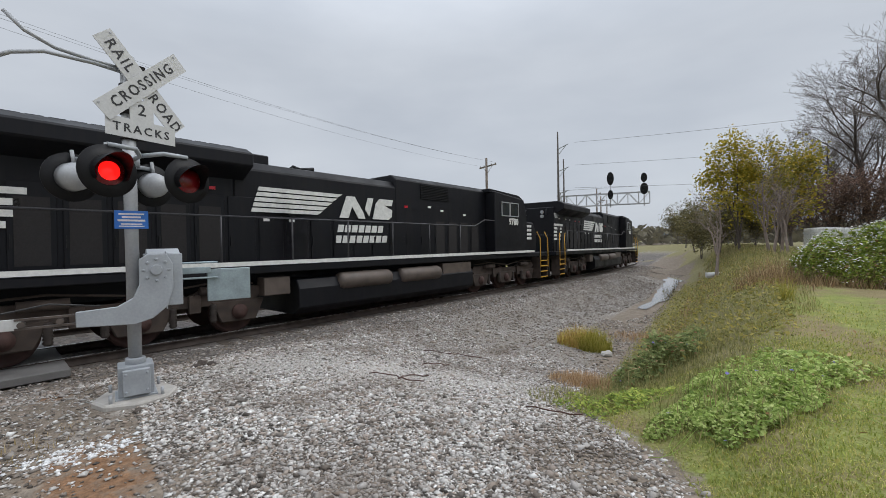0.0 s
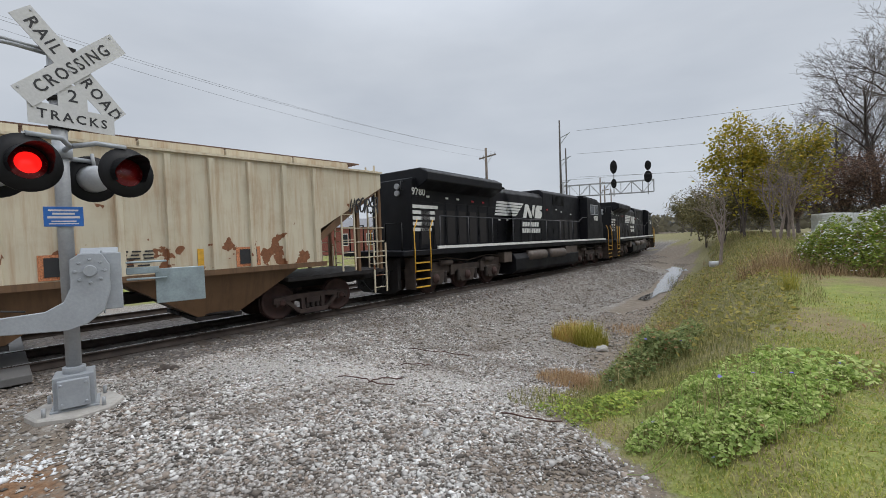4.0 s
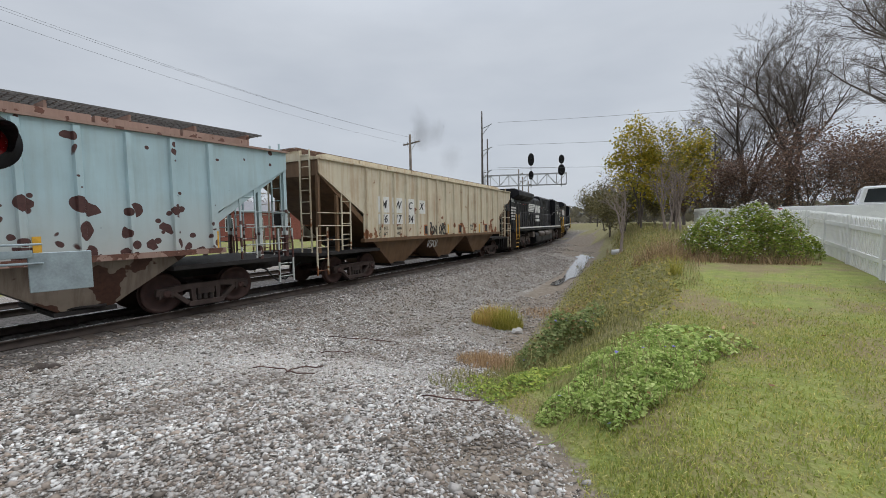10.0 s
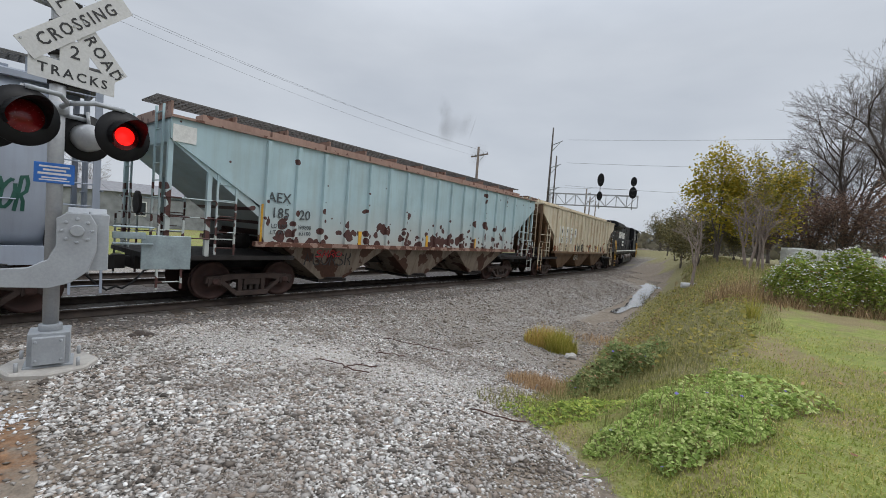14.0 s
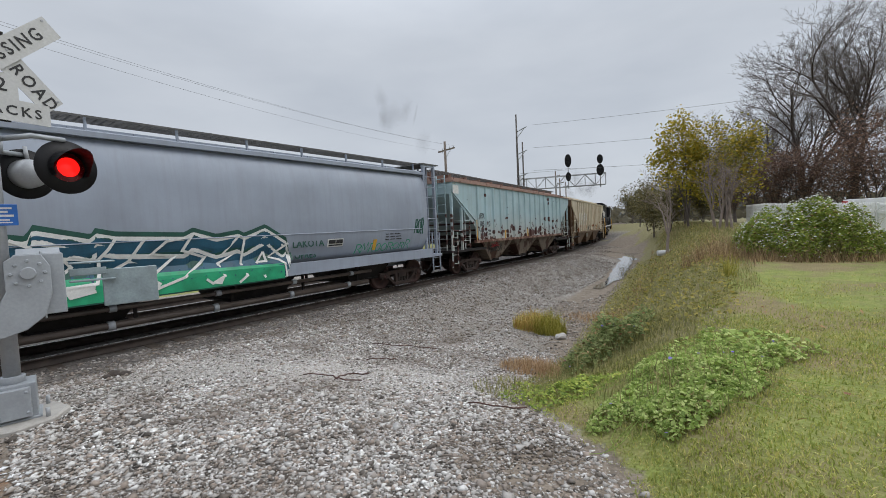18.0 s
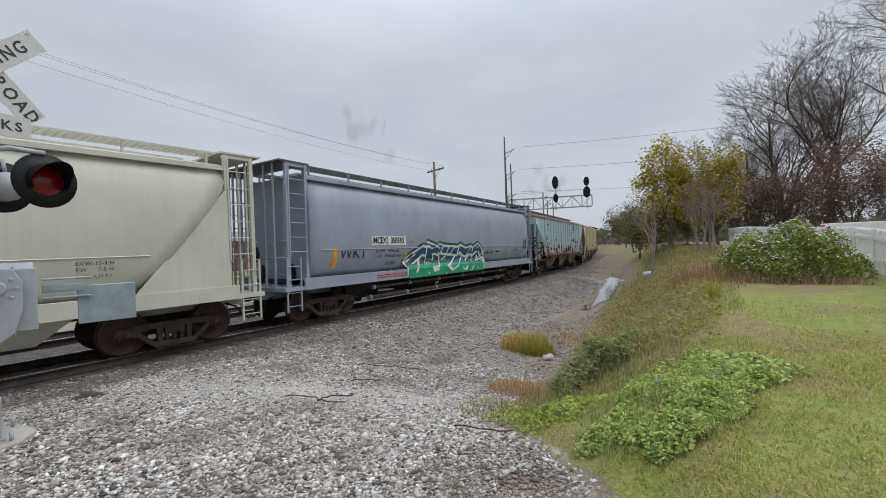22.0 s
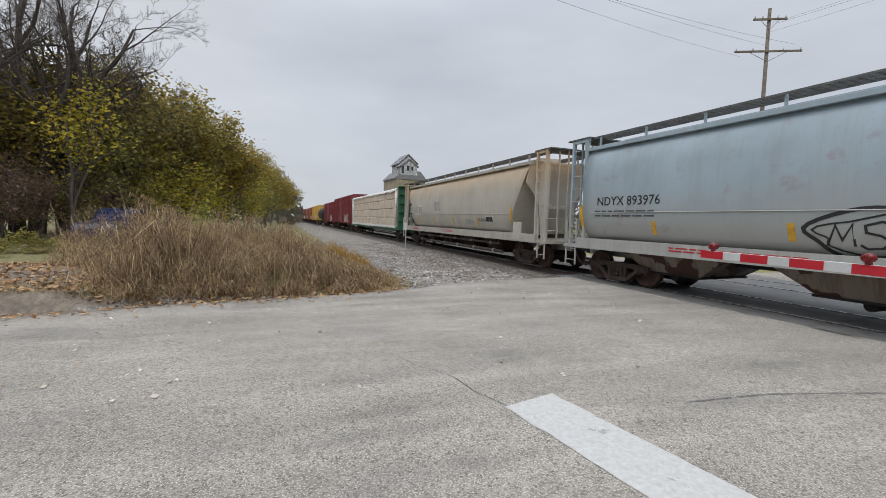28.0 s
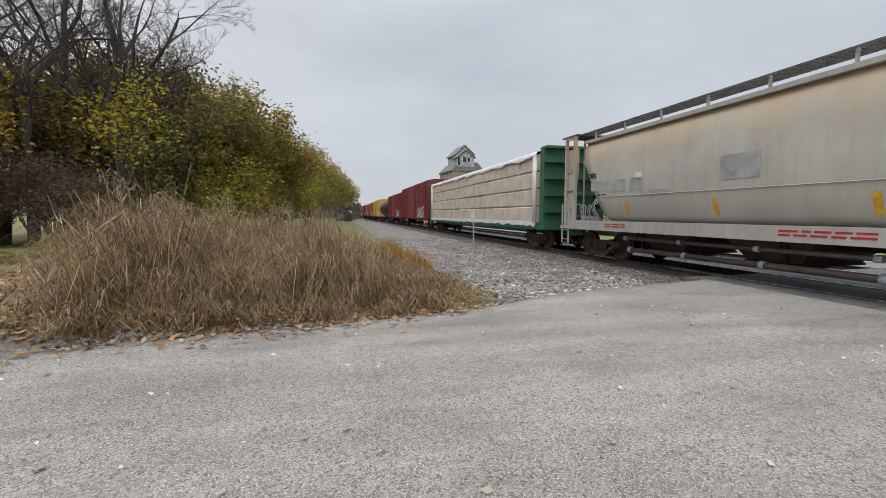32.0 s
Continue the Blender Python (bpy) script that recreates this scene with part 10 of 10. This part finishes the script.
utility_pole(-31.5, -24.2, 17.2, ((0.8, 1.1, 0), (3.0, 2.2, 0)), 65, "wooden utility pole with two crossarms", False)
utility_pole(-24.3, -4.4, 12.6, ((1.2, 0.7, 0),), 60, "wooden utility pole with a transformer", True)
utility_pole(-27.9, 31.1, 10.2, ((0.8, 1.3, 0),), 80, "wooden utility pole with one crossarm")
for dy, dz in ((-1.2, 0.0), (0.0, 0.35), (1.2, 0.0)):
    wire((-24.2 + dy * 0.3, -4.4 + dy * 0.2, 11.6 + dz), (-27.9 + dy, 31.1, 9.6 + dz), 0.7)
    wire((-31.5 + dy * 0.4, -24.2 + dy * 0.4, 15.8 + dz), (-24.2 + dy * 0.3, -4.4, 11.6 + dz), 0.25)
    wire((-31.5 + dy * 0.6, -24.2 - dy * 1.2, 14.3 + dz), (25.0 + dy * 0.3, -10.0 + dy, 11.2 + dz), 1.2)
utility_pole(25.0, -10.0, 11.8, ((0.5, 1.4, 0),), 15, "wooden utility pole with one crossarm beside the road")
wire((-24.3, -4.4, 9.0), (-20.0, 6.0, -0.42), 0.05, 0.006, "thin guy wire from the pole to the ground")


def lattice_pole(x, y, top, label):
    p = thing("transmission_pole", label, "transmission pole", "transmission poles", at=pose(x, y, -0.5, 0, 0, 70))
    bm = bmesh.new()
    rod(bm, (0, 0, 0), (0, 0, top + 0.5), 0.22, 12, 0.10)
    part("pole", bm, M["wood_dark"], p)
    bm = bmesh.new()
    rod(bm, (0.5, -0.6, 0), (0.5, -0.6, top * 0.8), 0.15, 10, 0.09)
    part("pole", bm, M["wood_dark"], p)
    for dz in (2.0, 5.2, 8.4):
        bm = bmesh.new()
        rod(bm, (0, 0, top - dz), (0, -2.3, top - dz + 0.25), 0.06, 8)
        rod(bm, (0, 0, top - dz - 0.9), (0, -1.9, top - dz + 0.2), 0.04, 8)
        part("arm", bm, M["galv_grey"], p)
    for dz in (11.5, 14.0):
        bm = bmesh.new()
        box(bm, -0.08, -2.2, top - dz, 0.08, 1.6, top - dz + 0.16)
        part("crossarm", bm, M["wood"], p)
    return p


lattice_pole(-34.2, 53.1, 17.6, "tall wooden transmission pole with three side arms")
lattice_pole(37.8, 69.2, 15.6, "tall wooden transmission pole with three side arms beyond the trees")
for dz in (1.8, 5.0, 8.2):
    wire((-32.0, 53.9, 17.6 - dz), (40, 70, 15.6 - dz), 0.8, 0.02)
for x, y, h in ((-37.5, 70, 11), (-41, 78, 10.5), (-47, 92, 11)):
    utility_pole(x, y, h, ((0.9, 1.1, 0),), 60, "distant wooden utility pole with crossarm")


def signal_bridge():
    a, b = Vector((-24.4, 60.2)), Vector((-35.4, 54.6))
    d = b - a
    ang = math.degrees(math.atan2(d.y, d.x))
    g = thing("signal_bridge", "galvanised lattice signal bridge over the tracks with black signal heads", "signal bridge", at=pose(a.x, a.y, -0.5, 0, 0, ang))
    l = d.length
    for yy in (-0.5, 0.5):
        for z in (7.4, 9.0):
            bm = bmesh.new()
            rod(bm, (0, yy, z), (l, yy, z), 0.06, 6)
            part("chord", bm, M["galv"], g)
    n = 9
    for i in range(n):
        x0, x1 = l * i / n, l * (i + 1) / n
        bm = bmesh.new()
        for yy in (-0.5, 0.5):
            rod(bm, (x0, yy, 7.4 if i % 2 else 9.0), (x1, yy, 9.0 if i % 2 else 7.4), 0.035, 6)
            rod(bm, (x0, yy, 7.4), (x0, yy, 9.0), 0.035, 6)
        rod(bm, (x0, -0.5, 9.0), (x0, 0.5, 9.0), 0.03, 6)
        part("lattice", bm, M["galv"], g)
    for yy in (-0.5, 0.5):
        bm = bmesh.new()
        rod(bm, (l - 0.5, yy, 0), (l - 0.5, yy, 9.6), 0.1, 10)
        part("leg", bm, M["galv"], g)
    bm = bmesh.new()
    box(bm, 0.0, -0.9, 9.02, l, -0.5, 9.08)
    rod(bm, (0.0, -0.9, 9.95), (l, -0.9, 9.95), 0.02)
    part("catwalk", bm, M["galv"], g)
    for x, heads in ((0.75, ((9.35, 0.50, 0.5), (10.85, 0.40, 0.36))), (5.0, ((8.75, 0.36, 0.36), (11.0, 0.46, 0.6)))):
        bm = bmesh.new()
        rod(bm, (x, 0.9, 7.0), (x, 0.9, 11.5), 0.06, 8)
        part("signal_mast", bm, M["galv"], g)
        for z, w, h in heads:
            bm = bmesh.new()
            prism(bm, [(x + w * math.cos(t), z + (h + 0.2) * math.sin(t) * 1.15) for t in np.linspace(0, 6.283, 17)[:-1]], "y", 0.98, 1.06)
            for k in (-0.25, 0.25):
                rod(bm, (x, 1.06, z + k), (x, 1.4, z + k), 0.15, 10)
            part("signal_head", bm, M["black"], g, "black round-backed signal head")


signal_bridge()

# ---- buildings far off ----
def house(x, y, w, d, h, rise, rz, wall_m, label, name="house", roof_m=None, windows=3):
    b = thing(name, label, "building", "buildings", at=pose(x, y, float(gz(x, y)) - 0.1, 0, 0, rz))
    bm = bmesh.new()
    box(bm, -w / 2, -d / 2, 0, w / 2, d / 2, h)
    part("wall", bm, wall_m, b)
    bm = bmesh.new()
    prism(bm, [(-d / 2 - 0.3, h), (d / 2 + 0.3, h), (0, h + rise)], "x", -w / 2 - 0.3, w / 2 + 0.3)
    part("roof", bm, roof_m or M["roof"], b)
    for i in range(windows):
        xx = -w / 2 + w * (i + 0.5) / windows
        for sgn in (-1, 1):
            bm = bmesh.new()
            box(bm, xx - 0.5, min(sgn * d / 2, sgn * (d / 2 + 0.06)), h * 0.35, xx + 0.5, max(sgn * d / 2, sgn * (d / 2 + 0.06)), h * 0.78)
            win = part("window", bm, M["fence"], b)
            bm = bmesh.new()
            box(bm, xx - 0.42, min(sgn * (d / 2 + 0.05), sgn * (d / 2 + 0.08)), h * 0.38, xx + 0.42, max(sgn * (d / 2 + 0.05), sgn * (d / 2 + 0.08)), h * 0.75)
            part("pane", bm, M["glass"], win)
    return b


house(-62, 36, 34, 14, 4.2, 1.6, 75, M["brick"], "long red brick building across the tracks", "brick_building", None, 9)
house(-48, -30, 10, 9, 4.5, 2.6, 70, M["siding_blue"], "blue-sided house across the tracks")
house(-55, -14, 9, 8, 4.2, 2.2, 80, M["fence"], "white house across the tracks")
house(-58, 8, 26, 9, 3.6, 1.2, 88, M["tin"], "low grey shed across the tracks", "shed")


def grain_elevator():
    b = thing("grain_elevator", "old grey tin-clad grain elevator with a gabled headhouse", "building", at=pose(-20.5, -93, -0.5, 0, 0, 8) @ Matrix.Diagonal((0.7, 0.7, 1.0, 1.0)))
    bm = bmesh.new()
    box(bm, -4.6, -6, 0, 4.6, 6, 10.6)
    wall = part("wall", bm, M["bin_tan"], b, "stained tan bin wall")
    for x0 in (-3.2, -0.4, 2.2):
        bm = bmesh.new()
        box(bm, x0, 6.0, 0.3, x0 + 0.12, 6.05, 10.5)
        part("batten", bm, M["tin"], wall)
    bm = bmesh.new()
    prism(bm, [(-4.9, 10.5), (4.9, 10.5), (4.9, 10.75), (2.6, 12.3), (-3.0, 12.3), (-4.9, 10.75)], "y", -6.2, 6.2)
    part("roof", bm, M["roof"], b, "dark sloping bin roof")
    bm = bmesh.new()
    prism(bm, [(-3.0, 11.5), (2.6, 11.5), (2.6, 14.0), (-0.2, 15.8), (-3.0, 14.2)], "y", -4, 3)
    head = part("headhouse", bm, M["tin_pale"], b, "peeling whitewashed headhouse")
    bm = bmesh.new()
    prism(bm, [(-3.4, 14.0), (-0.2, 15.85), (3.1, 13.75), (3.1, 13.95), (-0.2, 16.1), (-3.4, 14.25)], "y", -4.3, 3.3)
    part("headhouse_roof", bm, M["roof"], b, "dark gabled roof")
    bm = bmesh.new()
    prism(bm, [(-1.9, 11.4), (3.4, 11.4), (3.4, 13.2), (0.7, 14.5), (-1.9, 13.3)], "y", 2.9, 6.25)
    front = part("front_gable", bm, M["tin_pale"], b, "lower whitewashed gable before the headhouse")
    bm = bmesh.new()
    prism(bm, [(-2.3, 13.1), (0.7, 14.55), (3.9, 12.95), (3.9, 13.15), (0.7, 14.8), (-2.3, 13.35)], "y", 2.9, 6.5)
    part("front_roof", bm, M["roof"], b, "dark gabled roof")
    for x0, z0, ww, hh in ((-0.6, 12.4, 0.6, 0.8), (0.7, 12.3, 0.8, 1.0), (2.4, 11.7, 0.7, 1.5)):
        bm = bmesh.new()
        box(bm, x0, 6.25, z0, x0 + ww, 6.31, z0 + hh)
        part("window", bm, M["glass"], front)
    bm = bmesh.new()
    box(bm, -2.7, -1, 14.2, -2.1, -0.4, 15.7)
    box(bm, -2.8, -1.1, 15.7, -2.0, -0.3, 15.85)
    part("vent", bm, M["roof"], b)


grain_elevator()
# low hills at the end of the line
# blue-grey base colour stands in for distance haze over the woods
ridge = plain("haze_tinted_wooded_ridge", (0.20, 0.23, 0.26), 1.0, 0, 0.12, 0.01)
bm = bmesh.new()
prev = None
for i in range(61):
    a = math.radians(-40 + 80 * i / 60 + 28)
    r0 = 1500
    hgt = 24 + 16 * noise.noise((i * 0.16, 1.0, 0.0)) + 5 * noise.noise((i * 0.6, 2.0, 0.0))
    x, y = -r0 * math.sin(a), r0 * math.cos(a)
    cur = [bm.verts.new((x, y, -5)), bm.verts.new((x, y, max(6, hgt))), bm.verts.new((x * 1.2, y * 1.2, max(6, hgt)))]
    if prev:
        for k in range(2):
            bm.faces.new((prev[k], cur[k], cur[k + 1], prev[k + 1]))
    prev = cur
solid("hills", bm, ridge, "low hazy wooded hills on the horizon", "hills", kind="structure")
far = leaf_material("far_tree_line", (0.10, 0.095, 0.075), (0.15, 0.135, 0.10), (0.2, 0.18, 0.12))
n = 5000
a, d = np.radians(rng.uniform(-5, 80, n)), rng.uniform(170, 260, n)
px, py = -d * np.sin(a), d * np.cos(a)
keep = np.abs(px - track_x(np.minimum(py, 180))) > 14
px, py = px[keep], py[keep]
tagged(new("far_trees", leaves("far_trees", np.stack([px, py, rng.uniform(0, 7, len(px))], -1), 2.2, far, 0.1)), "far line of bare brown trees", "trees", kind="stuff")
n = 5000
a, d = np.radians(rng.uniform(60, 200, n)), rng.uniform(90, 170, n)
px, py = -d * np.sin(a), d * np.cos(a)
keep = (np.abs(px - TX0) > 12)
px, py = px[keep], py[keep]
tagged(new("far_trees", leaves("far_trees", np.stack([px, py, rng.uniform(0, 6, len(px))], -1), 1.6, far, 0.1)), "far line of bare brown trees", "trees", kind="stuff")


# ---- what moves ----
KEY_T = (0, 4, 8, 12, 13.5, 14, 16, 20, 24, 25, 26, 28, 29, 30, 31, 32)
KEY_S = (40.29, 51.55, 63.20, 75.00, 79.20, 80.75, 86.30, 97.75, 109.75, 112.72, 116.02, 122.38, 125.60, 128.90, 132.30, 135.65)


def run(t):
    """Metres along the track of the train's front coupler."""
    return float(np.interp(t, KEY_T, KEY_S))


# ---- exhaust smoke: flat wisps that drift apart ----
smoke_n = Nodes("thin_exhaust_smoke")
smoke_n.done((0.10, 0.088, 0.08), 1.0)
clear = smoke_n.node("ShaderNodeBsdfTransparent")
reach = smoke_n.node("ShaderNodeVectorMath")
reach.operation = "LENGTH"
smoke_n.link(smoke_n.co, reach.inputs[0])
ragged = smoke_n.node("ShaderNodeMath")
ragged.operation = "MULTIPLY_ADD"
ragged.inputs[1].default_value = 0.9
smoke_n.link(smoke_n.noise(1.1, 4, 0.6), ragged.inputs[0])
smoke_n.link(reach.outputs["Value"], ragged.inputs[2])
fade = smoke_n.node("ShaderNodeMapRange", **{"From Min": 0.35, "From Max": 1.75, "To Min": 0.17, "To Max": 0.0})
fade.interpolation_type = "SMOOTHSTEP"
smoke_n.link(ragged.outputs[0], fade.inputs["Value"])
thin = smoke_n.node("ShaderNodeMixShader")
smoke_n.link(fade.outputs["Result"], thin.inputs[0])
smoke_n.link(clear.outputs[0], thin.inputs[1])
smoke_n.link(smoke_n.b.outputs[0], thin.inputs[2])
smoke_n.link(thin.outputs[0], smoke_n.t.nodes["Material Output"].inputs["Surface"])
PUFFS = []
for seed, label, drift in ((1, "thin brown-grey exhaust smoke drifting above the train", ((5.0, -14.2, 19.6, 4.6, 0.4), (6, -14.7, 19.9, 5.7, 0.8), (8, -16.5, 23.5, 6.9, 1.1), (11, -21.3, 24.7, 8.6, 1.35), (13, -23.3, 24.1, 9.7, 1.5), (18, -27.1, 24.4, 11.5, 1.8), (22.5, -31.7, 25.2, 13.2, 2.0), (32, -40, 26, 16, 2.3))),
                           (2, "faint exhaust smoke above the far locomotives", ((16.2, -22.0, 49.6, 4.6, 0.4), (17, -23.5, 50.6, 5.8, 0.9), (20, -23.6, 53.9, 6.9, 1.3), (23, -29.9, 55.3, 11.9, 1.7), (32, -45, 58, 20, 2.3)))):
    puff = thing("smoke_puff", label, "smoke")
    r_s = np.random.default_rng(seed)
    wisps = []
    for k in range(7):
        u = Vector((r_s.normal(0, 0.5), 1.0, r_s.normal(0, 0.35))).normalized()
        w = u.orthogonal().normalized()
        v2 = u.cross(w)
        vs = [tuple((w * math.cos(q) + v2 * math.sin(q)) * 1.7) for q in np.linspace(0, 6.283, 25)[:-1]]
        fs = [tuple(range(24))]
        me = bpy.data.meshes.new("wisp")
        me.from_pydata(vs, [], fs)
        me.materials.append(smoke_n.m)
        wisps.append((part("wisp", me, None, puff), r_s.normal(0, 1, 3) * (0.75, 0.75, 0.5)))
    PUFFS.append((wisps, drift))


def smoking():
    """Each wisp rides inside the hood until it leaves the stack, then drifts off with the others, ever further apart."""
    mid = -TRAIN[0][1] - TRAIN[1][1] / 2 - 3.0
    for wisps, drift in PUFFS:
        d = np.array(drift)
        for ob, way in wisps:
            rows, t = [], 0.0
            while t < 32.001:
                if t < drift[0][0]:
                    p, _ = track_at(run(t) + mid)
                    rows.append((t, pose(p.x, p.y, 2.6)))
                else:
                    x, y, z, w = (float(np.interp(t, d[:, 0], d[:, i])) for i in (1, 2, 3, 4))
                    rows.append((t, pose(x + way[0] * w, y + way[1] * w, z + way[2] * w)))
                t += 0.5
            walk(ob, rows)


def motions():
    off = 0.0
    for n, (car, length) in enumerate(TRAIN):
        mid = off - length / 2 + (0.12 if car is cre else 0.0)
        off -= length
        reach = length / 2 - 2.6
        rows = []
        for i in range(65):
            t = i * 0.5
            a, _ = track_at(run(t) + mid + reach)
            b, _ = track_at(run(t) + mid - reach)
            c, d = (a + b) / 2, a - b
            za, zb = float(grade(run(t) + mid + reach)), float(grade(run(t) + mid - reach))
            rows.append((t, pose(c.x, c.y, RAILZ + (za + zb) / 2, 0, -math.degrees(math.atan2(za - zb, 2 * reach)), math.degrees(math.atan2(d.y, d.x)))))
        walk(car, rows)
    steps = [i * 0.2 for i in range(161)]
    for wheels, x, r in ROLLING:
        top = wheels.parent.parent
        if any(top is car for car, _ in TRAIN[:9]):
            walk(wheels, [(t, pose(x, 0, r, 0, math.degrees((run(t) - run(0)) / r), 0)) for t in steps])
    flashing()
    smoking()


motions()
